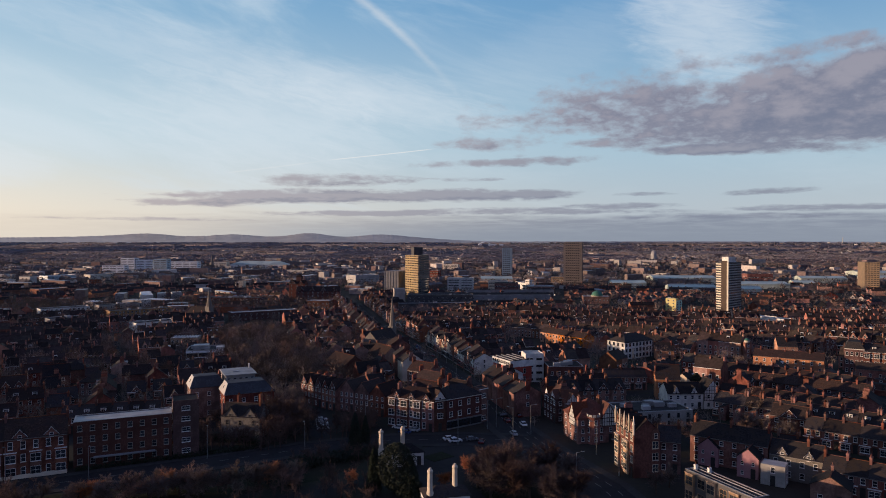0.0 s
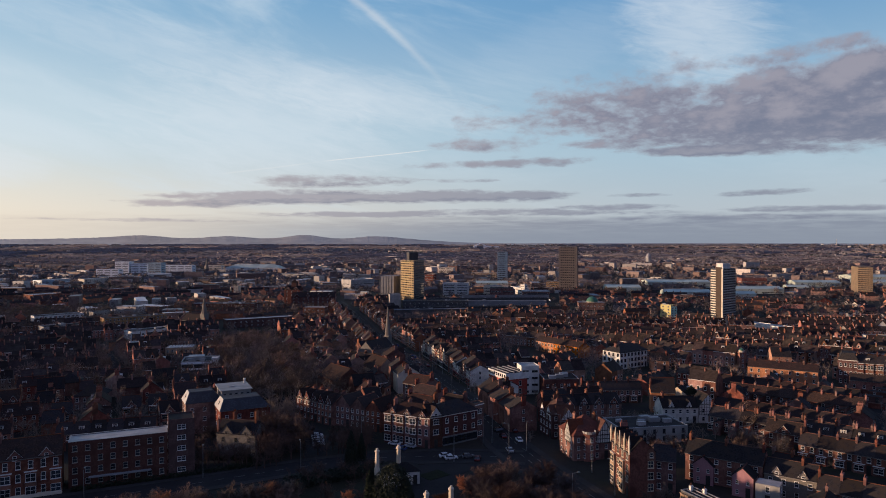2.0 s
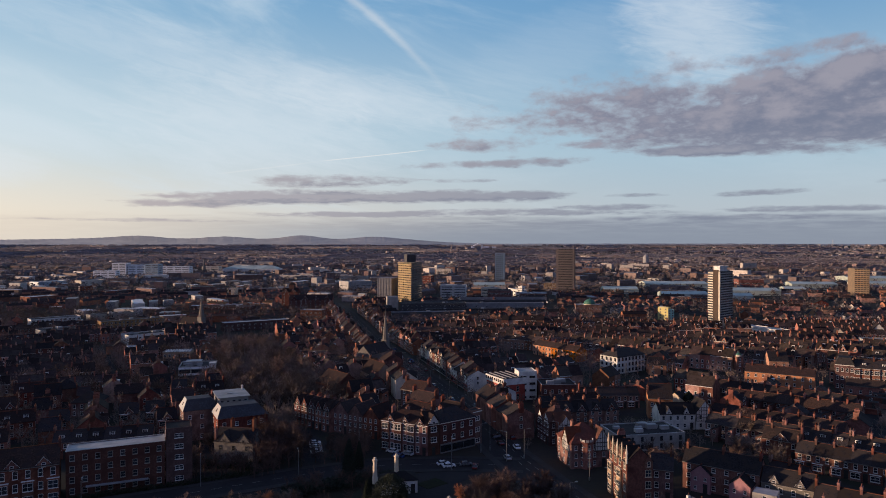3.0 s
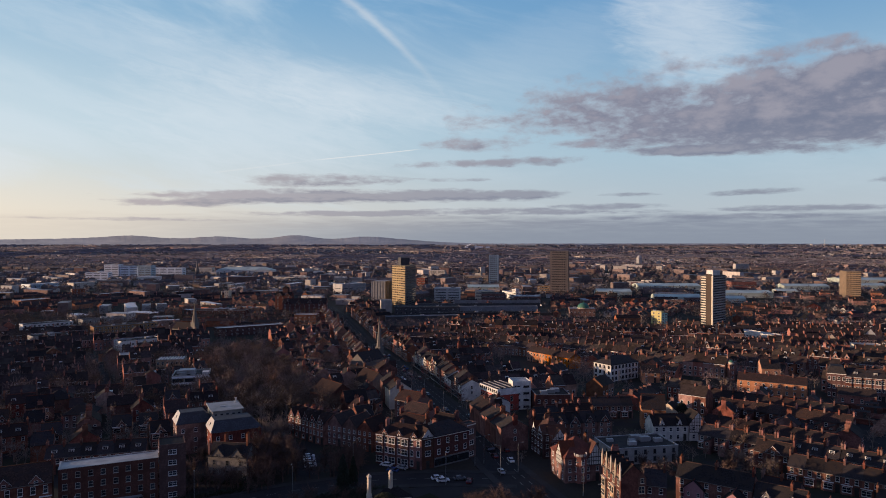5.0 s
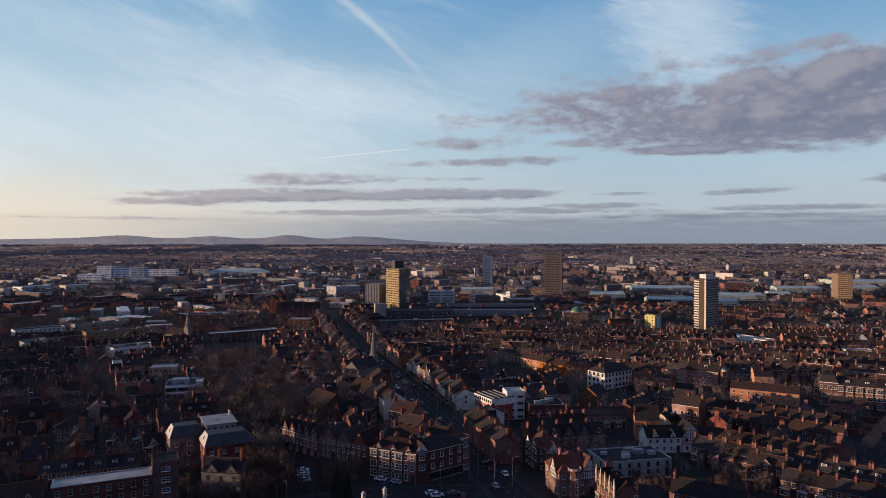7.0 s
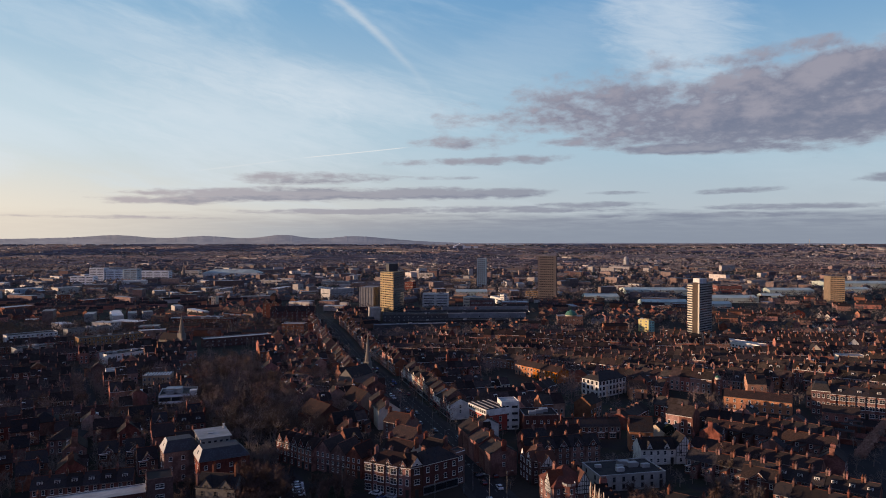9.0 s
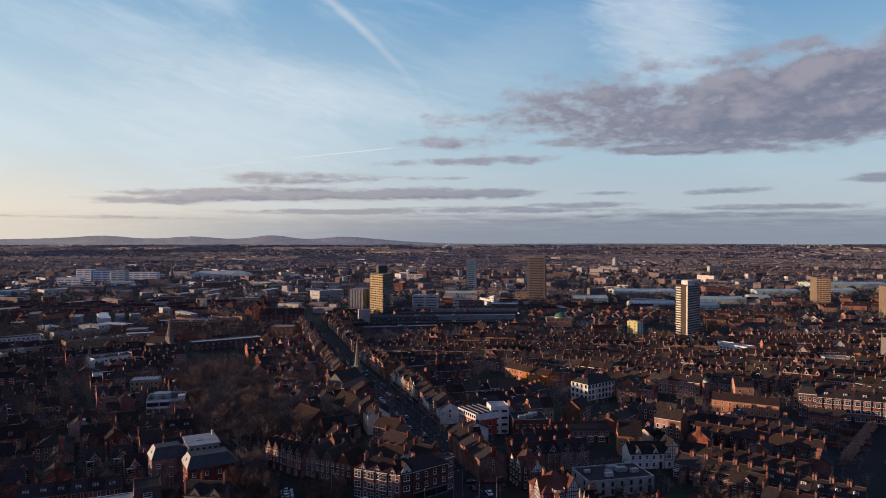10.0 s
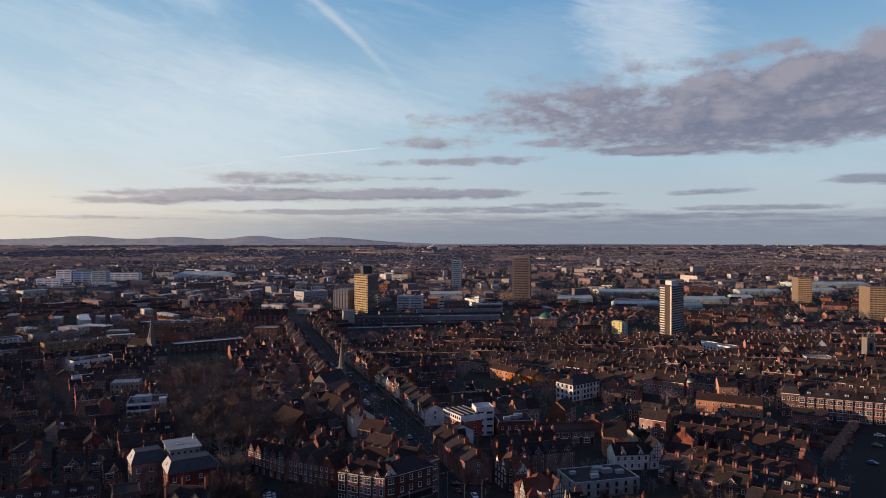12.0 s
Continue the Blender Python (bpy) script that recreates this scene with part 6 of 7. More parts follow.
# ================= towers
def slab_tower(name, corner, left, right, z_top, label, wall, band, floors, cols_l, cols_r, side_band=None, core=None, base_z=-6.0, side_wall=None, ribs=0, core_strip=0.0, frame=None, band_h=0.26):
    """A tower on two visible faces: corner is the near edge; left and right are the far ends of the faces."""
    c, l, r = Vector((*corner, 0)), Vector((*left, 0)), Vector((*right, 0))
    t = thing(name, pose(c.x, c.y, base_z), label, "tower block")
    h = z_top - base_z
    a, b = l - c, r - c
    q = [Vector((0, 0, 0)), b, a + b, a]
    s = Shape()
    s.add([tuple(p) for p in q] + [(p.x, p.y, h) for p in q], [(0, 3, 2, 1), (4, 5, 6, 7), (0, 1, 5, 4), (1, 2, 6, 5), (2, 3, 7, 6), (3, 0, 4, 7)])
    part("wall", s.mesh("wall", wall), t)
    fh = h / floors
    for face, cols, nrm, band in ((a, cols_l, Vector((a.y, -a.x, 0)), band), (b, cols_r, Vector((-b.y, b.x, 0)), side_band or band)):
        nrm = -nrm.normalized() if nrm.dot(-c) < 0 else nrm.normalized()
        if nrm.dot(Vector((-c.x, -c.y, 0))) < 0:
            nrm = -nrm
        w = face.length
        ang = math.degrees(math.atan2(nrm.x, -nrm.y))
        for i in range(floors):
            for k in range(cols):
                p = face * ((k + .5) / cols) + nrm * 0.01
                part("window", window_mesh(w / cols * 0.84, fh * 0.46, frame or band, False), t, "", pose(p.x, p.y, i * fh + fh * 0.35, 0, 0, ang))
        for i in range(floors):
            p = face * 0.5 + nrm * 0.06
            part("floor_band", Shape().box(-w / 2, w / 2, -0.08, 0.06, 0, fh * band_h).mesh("floor_band", band), t, "", pose(p.x, p.y, i * fh, 0, 0, ang))
        for k in range(ribs + 1 if ribs else 0):
            p = face * (k / ribs) + nrm * 0.15
            part("rib", Shape().box(-.35, .35, -.35, .3, 0, h).mesh("rib", band), t, "", pose(p.x, p.y, 0, 0, 0, ang))
        if core_strip and face is a:
            p = face * 0.06
            part("corner_strip", Shape().box(-w * .06, w * .06, -.45, .3, 0, h).mesh("corner_strip", PALE_BAND), t, "plain pale corner wall", pose(p.x, p.y, 0, 0, 0, ang))
            p = face * (0.12 + core_strip / 2)
            part("core_strip", Shape().box(-w * core_strip / 2, w * core_strip / 2, -.45, .3, 0, h + 1.5).mesh("core_strip", CORE_BROWN), t, "plain dark brown lift core", pose(p.x, p.y, 0, 0, 0, ang))
        # dark sheet over the right face, painted shade
        if side_wall and face is b:
            p = face * 0.5
            part("side_wall", Shape().box(-w / 2, w / 2, -.05, .3, 0, h).mesh("side_wall", side_wall), t, "side wall painted dark as in shade", pose(p.x, p.y, 0, 0, 0, ang))
    if core:
        f0, f1, hh, mat = core
        p = (a + b) * f0
        part("plant_room", Shape().box(-f1, f1, -f1, f1, 0, hh).box(-f1 - .2, f1 + .2, -f1 - .2, f1 + .2, hh * .8, hh * .86).mesh("plant_room", mat), t, "", pose(p.x, p.y, h, 0, 0, 20))
    take(pose(c.x, c.y, 0), 50, 40)
    return t


# gold stands for the sunlit face, the dark side panel for shade
slab_tower("office_tower", (-31.0, 860.0), (-49.0, 886.0), (-19.0, 905.0), 45.0, "tall office tower, sunlit face painted gold and shaded side dark", GOLD_SUNLIT, GOLD_SUNLIT, 17, 6, 7, side_band=DARKCON, side_wall=DARKCON, core=(0.55, 6.0, 10.0, DARKCON))
slab_tower("grey_tower", (-59.3, 905.0), (-77.8, 911.0), (-50.8, 931.0), 23.1, "plain grey concrete slab tower", GREY_CON, GREY_CON, 10, 0, 0, ribs=5)
slab_tower("exchange_tower", (207.0, 1020.0), (182.0, 1028.0), (214.0, 1046.0), 61.0, "tall brown concrete tower with vertical ribs", BROWN_CON, BROWN_CON, 18, 1, 1, ribs=9)
slab_tower("blue_tower", (129.0, 1295.0), (113.0, 1297.0), (133.0, 1312.0), 48.5, "slim pale-blue clad tower", BLUE_CLAD, BLUE_CLAD, 14, 1, 1, ribs=4)
# right-face bands in darker concrete: shade of that side put into the colour
slab_tower("white_banded_tower", (278.3, 664.0), (272.4, 680.0), (298.3, 682.0), 43.0, "tower block with pale balcony bands and dark core", DARKCON, PALE_BAND, 20, 3, 6, side_band=CONCRETE, frame=DARKCON, band_h=0.46, core_strip=0.44, core=(0.45, 4.5, 5.0, WHITE))
slab_tower("buff_tower", (606.0, 946.0), (591.1, 955.9), (612.0, 972.0), 33.5, "buff-brick tower block with small windows", TAN_CON, BRICK_BUFF, 14, 5, 2, frame=TAN_CON, band_h=0.16)
slab_tower("buff_tower", (590.0, 770.0), (572.0, 780.3), (598.0, 800.0), 32.5, "buff-brick tower block with small windows", TAN_CON, BRICK_BUFF, 14, 5, 2, frame=TAN_CON, band_h=0.16)


def block(name, x0, y0, x1, y1, depth, h, wall, cover, label, floors=3, cols=8, roof="flat", rise=0.0, frame=None, win=(1.6, 1.4), side=2):
    if y0 > 850:
        cols = max(2, cols // 3)
        win = (math.hypot(x1 - x0, y1 - y0) / cols * 0.82, win[1])
        side = min(side, 1)
    t = placed(name, x0, y0, x1, y1, depth, h, rise, label, category="building", roof=roof, wall=wall, cover=cover, storeys=floors, cols=cols, win=win, frame=frame, rich=False, chimneys=(), door=False, side=side, plant=2 if roof == "flat" else 0)
    return t


for a in ((-697.0, 1394.0, -651.0, 1392.0, 18, 17, WHITE_CLAD, FELT_PALE, "white five-storey hospital block", 5, 9), (-697.0, 1474.0, -666.0, 1472.0, 20, 30, WHITE_CLAD, FELT_PALE, "tall white hospital block", 8, 6),
          (-664.0, 1476.0, -626.0, 1474.0, 20, 26, WHITE_CLAD, FELT_PALE, "white hospital block with stepped top", 7, 7), (-624.0, 1470.0, -595.0, 1468.0, 20, 28, BLUE_CLAD, FELT_PALE, "pale blue and white hospital block", 7, 6),
          (-625.0, 1546.0, -556.0, 1543.0, 20, 20, WHITE_CLAD, FELT_PALE, "long white hospital block", 5, 12), (-560.0, 1640.0, -520.0, 1638.0, 20, 16, CREAM, FELT_PALE, "low cream block beyond the hospital", 4, 8)):
    block("hospital_block", *a)
block("white_pavilion", -515.0, 1650.0, -380.0, 1644.0, 40, 10, WHITE, SHED_WHITE, "wide white pavilion with a ridged roof", 1, 12, "hip", 8.0)
church(-513.0, 1515.0, 20.0, 24.0, 11.0, 8.0, 42.0, DARKCON, "dark far church with a tall spire")
block("brick_depot", -257.0, 735.0, -198.0, 733.0, 16, 8, BRICK_DARK, FELT, "long red-brick depot with flat roof", 3, 16)
block("brick_office", -132.5, 666.0, -111.0, 664.0, 14, 11, BRICK, FELT_PALE, "square red-brick office with white roof edge", 3, 5)
hotel = placed("mansion_hotel", -163.2, 757.3, -115.4, 759.9, 18.0, 13.5, 5.0, "big red-brick mansion hotel with gabled front and tall stacks", category="building", storeys=4, cols=9, win=(1.3, 1.9), wall=BRICK_DARK, cover=TILE_BROWN, gables=4, gable_frac=0.5, gable_rise=4.4, rich=False,
               chimneys=((-0.48, 0.5, 4), (-0.15, 0.5, 4), (0.2, 0.5, 4), (0.48, 0.5, 4)), chim_h=2.6, side=2)
tower = placed("mansion_tower", -178.3, 788.8, -159.8, 786.2, 11.0, 20.0, 4.0, "stepped brick mansion tower with gabled top", category="building", storeys=5, cols=3, win=(1.3, 2.0), wall=BRICK_DARK, cover=TILE_BROWN, gables=2, gable_frac=0.7, gable_rise=3.6, rich=False, side=2, chimneys=((-0.4, 0.4, 4), (0.4, 0.6, 4)), chim_h=3.0)
part("stair_turret", Shape().box(-3.0, 3.0, 2.5, 8.5, 19.0, 28.0).box(-3.3, 3.3, 2.2, 8.8, 27.2, 27.7).mesh("stair_turret", BRICK_DARK), tower, "square brick stair turret", pose(1.5, 0, 0))
part("turret_roof", Shape().add([(-3.4, 2.1, 28.0), (3.4, 2.1, 28.0), (3.4, 8.9, 28.0), (-3.4, 8.9, 28.0), (0, 5.5, 31.5)], [(0, 1, 4), (1, 2, 4), (2, 3, 4), (3, 0, 4), (3, 2, 1, 0)]).mesh("turret_roof", TILE_BROWN), tower, "", pose(1.5, 0, 0))
block("white_office", 6.0, 929.0, 41.0, 926.0, 20, 18, WHITE, FELT_PALE, "white office with ribbon windows", 5, 8)
block("white_store", -133.0, 1038.0, -100.0, 1067.0, 26, 16, FELT_PALE, FELT_PALE, "pale windowless store with flat roof", 2, 4)
block("station", -40.0, 770.0, 34.0, 771.0, 22, 8, DARKCON, FELT, "long low station building", 2, 14)
block("station_canopy", -45.0, 700.0, 30.0, 712.0, 10, 5, DARKCON, GREY_CON, "long low platform canopy of the station", 1, 10)
for x0, y0, x1, y1, d, h, mat, cov, what in ((-20.0, 800.0, 128.0, 806.0, 9.0, 5.0, GREY_CON, GREY_CON, "long concrete platform canopy"), (-15.0, 828.0, 135.0, 834.0, 7.0, 6.0, DARKCON, FELT, "long dark railway wall and shed"),
                                             (-10.0, 742.0, 100.0, 752.0, 8.0, 4.0, FELT, FELT, "long low roof beside the tracks"), (30.0, 856.0, 140.0, 860.0, 6.0, 7.0, GREY_CON, GREY_CON, "raised concrete road deck")):
    block("railway_shed", x0, y0, x1, y1, d, h, mat, cov, what, 1, 12)
strip("railway_yard", [(-30.0, 776.0), (140.0, 784.0)], 24.0, 0.3, ASPHALT, label="dark open railway yard with tracks")
take_line([(-30.0, 776.0), (140.0, 784.0)], 60)
take_line([(-30.0, 815.0), (140.0, 820.0)], 26)
block("grey_annexe", 66.0, 870.0, 96.0, 868.0, 24, 15, BRICK, FELT, "brick hall with plain walls", 3, 7)
block("bright_gable_office", 60.0, 905.0, 80.0, 895.0, 14, 16, CREAM, FELT_PALE, "cream office with lit end wall", 4, 5)
block("mosque_hall", 150.0, 728.0, 177.0, 725.0, 18, 10, BRICK, FELT_PALE, "red-brick prayer hall below a green dome", 2, 7)
block("yellow_flats", 223.5, 684.0, 232.0, 678.0, 8, 12, YELLOW_CLAD, FELT_PALE, "pale yellow stair tower of flats", 4, 2)
block("turquoise_flats", 232.2, 678.0, 239.0, 681.0, 8, 10, TURQUOISE, FELT_PALE, "flats with turquoise end wall", 4, 2)
for x0, y0, x1, y1, d, h in ((574, 1092, 645, 1086, 34, 9), (428, 978, 495, 972, 40, 7), (310, 931, 372, 925, 28, 6), (385, 900, 420, 897, 22, 6), (520, 1010, 550, 1006, 26, 7), (700, 1120, 760, 1114, 40, 8),
                             (250, 1010, 300, 1005, 40, 7), (340, 1100, 440, 1094, 50, 9), (60, 1080, 110, 1078, 30, 9), (760, 1240, 900, 1225, 60, 10)):
    block("warehouse", x0, y0, x1, y1, d, h, SHED_WHITE, SHED_WHITE, "wide pale metal warehouse", 1, 6, "gable", 3.0)
for a in ((-24.0, 1242.0, -9.0, 1236.0, 14, 14, BRICK, FELT, "plain orange-red brick block", 3, 4), (0.0, 1519.0, 33.0, 1512.0, 18, 15, CREAM, FELT_PALE, "cream-clad office lit from the side", 5, 7),
          (68.0, 1405.0, 119.0, 1396.0, 18, 9, BRICK_BUFF, FELT_PALE, "long buff low office", 3, 9), (106.0, 1000.0, 117.0, 960.0, 12, 9, WHITE, FELT_PALE, "long white hall with lit flank", 2, 8),
          (116.0, 962.0, 121.0, 956.0, 6, 14, WHITE, FELT_PALE, "slim white stair tower", 4, 1), (111.0, 897.0, 146.0, 894.0, 26, 9, BRICK, FELT_PALE, "wide brick store under a pale roof", 2, 8),
          (165.0, 1041.0, 203.0, 1034.0, 16, 13, BRICK_BUFF, FELT, "buff stepped office below the tall tower", 4, 8), (333.0, 880.0, 351.0, 877.0, 14, 8, BRICK, FELT_PALE, "red-brick works with pale roof edge", 2, 4),
          (300.0, 860.0, 322.0, 857.0, 14, 7, BRICK, FELT, "low red-brick works with a dark flat roof", 2, 5)):
    block("office_block", *a)
block("brick_shed", 500.0, 1120.0, 540.0, 1116.0, 24, 14, BRICK, FELT, "plain red-brick works with flat roof", 2, 5)


def dome(x, y, z, r, mat, label, drum=3.0):
    t = thing("domed_cupola", pose(x, y, z), label, "dome")
    part("drum", Shape().lathe([(r * 1.02, -0.5), (r * 1.02, drum), (r * 1.12, drum + .1)], 16).mesh("drum", CREAM), t)
    part("dome", Shape().lathe([(r * math.cos(a * math.pi / 20), drum + r * 0.8 * math.sin(a * math.pi / 20)) for a in range(10)] + [(0.08, drum + r * 0.95), (0.04, drum + r * 1.3)], 16).mesh("dome", mat), t)


take_line([(145.0, 706.0), (180.0, 703.0)], 34)
dome(166.0, 734.0, 4.1, 6.4, GREEN_COPPER, "green dome on a low pale drum", 0.9)
placed("brick_turret", 171.5, 386.0, 175.0, 386.5, 3.4, 9.0, 0.0, "brick corner turret below a green cupola", category="building", roof="flat", storeys=3, cols=1, chimneys=(), door=False, parapet=0.2)
dome(173.2, 387.9, 9.0 + gz(173, 387), 1.5, GREEN_COPPER, "small green copper cupola on a brick turret", 1.2)
m = pose(358.5, 488.0, gz(357, 488))
t = thing("church_tower", m, "square stone church tower with corner pinnacles", "church")
part("tower", Shape().box(-3.1, 3.1, 0, 6.2, 0, 21).box(-3.3, 3.3, -.2, 6.4, 19.4, 19.8).box(-3.5, -2.7, -.4, .4, 0, 17).box(2.7, 3.5, -.4, .4, 0, 17).mesh("tower", STONE), t)
for px in (-2.75, 2.75):
    for py in (0.35, 5.85):
        part("pinnacle", Shape().lathe([(.5, 21), (.5, 23), (.05, 25.5)], 6).mesh("pinnacle", STONE), t, "", pose(px, py, 0))
part("louvre", window_mesh(2.4, 6.0, STONE, False), t, "", pose(0, -.01, 11))
m = pose(2625.0, 4480.0, 36.0)
t = thing("radio_mast", m, "thin pale mast on the skyline", "mast")
part("pole", Shape().tube((0, 0, 0), (0, 0, 40), 2.0, 1.2, 6).mesh("pole", CONCRETE), t)
t = thing("gasholder_frame", pose(655.0, 2120.0, -6.0), "round white frame on the skyline", "tower")
part("rim", Shape().lathe([(9, 0), (9, 26), (6, 33), (1, 36)], 10).mesh("rim", FELT_PALE), t)

t = thing("stadium", pose(268.0, 4000.0, gz(268, 4000)), "white stadium roof shining on the skyline", "stadium")
part("stand_roof", Shape().prism([(-60, 14), (-20, 32), (10, 20), (10, 17), (-18, 28), (-60, 11)], 0, 40).mesh("stand_roof", WHITE_CLAD), t)
for px, pw, ph in ((-50, 9, 13), (5, 6, 18), (30, 16, 16), (75, 12, 14)):
    part("stand", Shape().box(px - pw, px + pw, 2, 30, -3, ph).mesh("stand", WHITE_CLAD), t)
# ================= distant town: rows of roofs, sheds and winter trees
rng = random.Random(77)


def far_rows(name, y0, y1, cell, gap, length, label, check, pale=0.08):
    """Patches of parallel streets, each patch with a bearing of its own."""
    walls, roofs, pales = Shape(), Shape(), Shape()
    spots = []
    cy = y0 + cell / 2
    while cy - cell / 2 < y1:
        cx = -0.72 * (cy + cell)
        while cx < 0.84 * (cy + cell):
            a = rng.choice((-0.5, -0.2, 0.1, 0.5, 1.0, 1.3)) + rng.uniform(-0.12, 0.12)
            c, s = math.cos(a), math.sin(a)
            v = -0.75 * cell
            while v < 0.75 * cell:
                u = -0.75 * cell + rng.uniform(0, length)
                while u < 0.75 * cell:
                    w = length * rng.uniform(0.35, 1.0)
                    x, y = cx + c * u - s * v, cy + s * u + c * v + rng.uniform(-1.5, 1.5)
                    u += w + rng.choice((0.5, 0.5, 3.0, 12.0))
                    if abs(x - cx) < cell / 2 and abs(y - cy) < cell / 2 and y0 < y < y1 and -0.69 * y < x < 0.80 * y and rng.random() > 0.1:
                        spots.append((x, y, a, w))
                v += gap * rng.choice((0.55, 1.0, 1.2))
            cx += cell
        cy += cell
    for x, y, a, w in spots:
        d, e, r = rng.uniform(7.0, 8.5), rng.uniform(4.8, 5.8), rng.uniform(2.2, 3.0)
        m = pose(x, y, gz(x, y), 0, 0, math.degrees(a))
        if noise.noise((x * 0.004, y * 0.004, 1.0)) > 0.26:
            continue
        if check:
            if not is_free(m, w, d):
                continue
            take(m, w, d, 1.0)
        tgt = pales if rng.random() < pale else walls
        c, s = math.cos(a), math.sin(a)

        def put(p):
            return (x + c * p[0] - s * p[1], y + s * p[0] + c * p[1], m.translation.z + p[2])
        tgt.add([put(p) for p in ((-w / 2, 0, -1), (w / 2, 0, -1), (w / 2, d, -1), (-w / 2, d, -1), (-w / 2, 0, e), (w / 2, 0, e), (w / 2, d, e), (-w / 2, d, e), (-w / 2, d / 2, e + r), (w / 2, d / 2, e + r))],
                [(0, 1, 5, 4), (2, 3, 7, 6), (1, 2, 6, 9, 5), (3, 0, 4, 8, 7)])
        roofs.add([put(p) for p in ((-w / 2 - .2, -.3, e - .1), (w / 2 + .2, -.3, e - .1), (w / 2 + .2, d + .3, e - .1), (-w / 2 - .2, d + .3, e - .1), (-w / 2 - .2, d / 2, e + r + .12), (w / 2 + .2, d / 2, e + r + .12))],
                  [(0, 1, 5, 4), (2, 3, 4, 5)])
        for i in range(int(w / 9) if y < 2600 else 0):
            px = -w / 2 + 9 * i + 3
            q = [put((px + i2, d / 2 + j2, z)) for z in (e + r - 1, e + r + 1.6) for i2, j2 in ((-.5, -.8), (.5, -.8), (.5, .8), (-.5, .8))]
            walls.add(q, [(4, 5, 6, 7), (0, 1, 5, 4), (1, 2, 6, 5), (2, 3, 7, 6), (3, 0, 4, 7)])
    # rows farther off take the haze-tinted walls and roofs
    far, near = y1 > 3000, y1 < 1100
    tagged(new(name + "_walls", walls.mesh(name, HORIZON_BRICK_HAZED if far else TOWN_WALL if near else FAR_BRICK_HAZED)), label + ", brick walls and stacks", "houses", kind="stuff")
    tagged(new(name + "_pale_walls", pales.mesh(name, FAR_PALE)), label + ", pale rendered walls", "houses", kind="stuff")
    tagged(new(name + "_roofs", roofs.mesh(name, HORIZON_ROOF_HAZED if far else TOWN_ROOF if near else FAR_ROOF_HAZED)), label + ", slate and tile roofs", "roofs", kind="stuff")


def far_blocks(count, works=False):
    """Offices and sheds; works: the low pale-roofed ones west of the main road."""
    s, p, r = Shape(), Shape(), Shape()
    for _ in range(count):
        y = rng.uniform(760, 2600) if rng.random() < .6 else rng.uniform(1500, 4300)
        x = rng.gauss(0, 0.32) * y
        if works:
            y = rng.uniform(620, 1700)
            x = rng.uniform(-0.68, -0.08) * y
        if abs(x) > 0.80 * y:
            continue
        a = noise.noise((x * 0.003, y * 0.003, 5.0)) * 2.5
        w, d = rng.uniform(10, 30) if rng.random() < .7 else rng.uniform(30, 60), rng.uniform(8, 16)
        h = rng.uniform(5, 9) if works or y > 2000 else rng.choice((5, 6, 7, 8, 10, 12, 15))
        m = pose(x, y, gz(x, y), 0, 0, math.degrees(a))
        if y < 2000:
            if not is_free(m, w, d):
                continue
            take(m, w, d, 1.0)
        c, sn = math.cos(a), math.sin(a)
        tgt = p if rng.random() < (0.6 if works else 0.3) else s
        vs = [(x + c * i - sn * j, y + sn * i + c * j, m.translation.z + k) for k in (-1, h) for i, j in ((-w / 2, 0), (w / 2, 0), (w / 2, d), (-w / 2, d))]
        tgt.add(vs, [(0, 1, 5, 4), (1, 2, 6, 5), (2, 3, 7, 6), (3, 0, 4, 7)])
        r.add([(v[0], v[1], v[2] + 0.1) for v in vs[4:]], [(0, 1, 2, 3)])
    # brick walls here have distance haze in their colour
    tagged(new("far_block_walls", s.mesh("far_blocks", FAR_BRICK_HAZED)), "distant brick offices and works, tinted as by haze", "buildings", kind="stuff")
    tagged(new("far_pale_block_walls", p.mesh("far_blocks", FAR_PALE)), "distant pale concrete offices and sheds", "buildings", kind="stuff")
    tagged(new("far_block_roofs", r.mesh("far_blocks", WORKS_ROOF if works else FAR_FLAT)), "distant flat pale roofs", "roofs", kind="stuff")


def far_trees(name, count, y0, y1, label, leaves, leaf=0.17, lo=-0.70, hi=0.80, twigs=False):
    s = Shape()
    for _ in range(count):
        y = y0 * (y1 / y0) ** rng.random()
        x = rng.uniform(lo, hi) * y
        if noise.noise((x * 0.006, y * 0.006, 21.0)) < rng.uniform(-0.5, 0.25):
            continue
        if y < 1200 and (int(x // 3), int(y // 3)) in TAKEN:
            continue
        h, z = rng.uniform(6, 12), gz(x, y)
        base = Vector((x, y, z + h * .45))
        for _ in range(leaves):
            u = Vector((rng.gauss(0, 1), rng.gauss(0, 1), rng.gauss(0, 1))).normalized() * rng.uniform(0.3, 1.0)
            c = Vector((x + u.x * h * .40, y + u.y * h * .40, z + h * .55 + u.z * h * .43))
            if twigs:
                t = ((c - base).normalized() * .7 + Vector((rng.gauss(0, .5), rng.gauss(0, .5), rng.gauss(.3, .4)))) * h * rng.uniform(.08, .18)
                o = t.orthogonal().normalized() * h * leaf
                s.add([tuple(c - o), tuple(c + o), tuple(c + t)], [(0, 1, 2)])
                continue
            k = h * leaf
            s.add([tuple(c + Vector((rng.uniform(-k, k), rng.uniform(-k, k), rng.uniform(-k, k)))) for _ in range(3)], [(0, 1, 2)])
        if twigs:
            s.tube((x, y, z - .2), (x, y, z + h * .6), h * .02, h * .008, 5)
    # trees without twigs take colours with haze mixed in
    tagged(new(name, s.mesh(name, TWIG if twigs else HORIZON_TREE_HAZED if y1 > 3000 else FAR_TREE_HAZED)), label, "trees", kind="stuff")


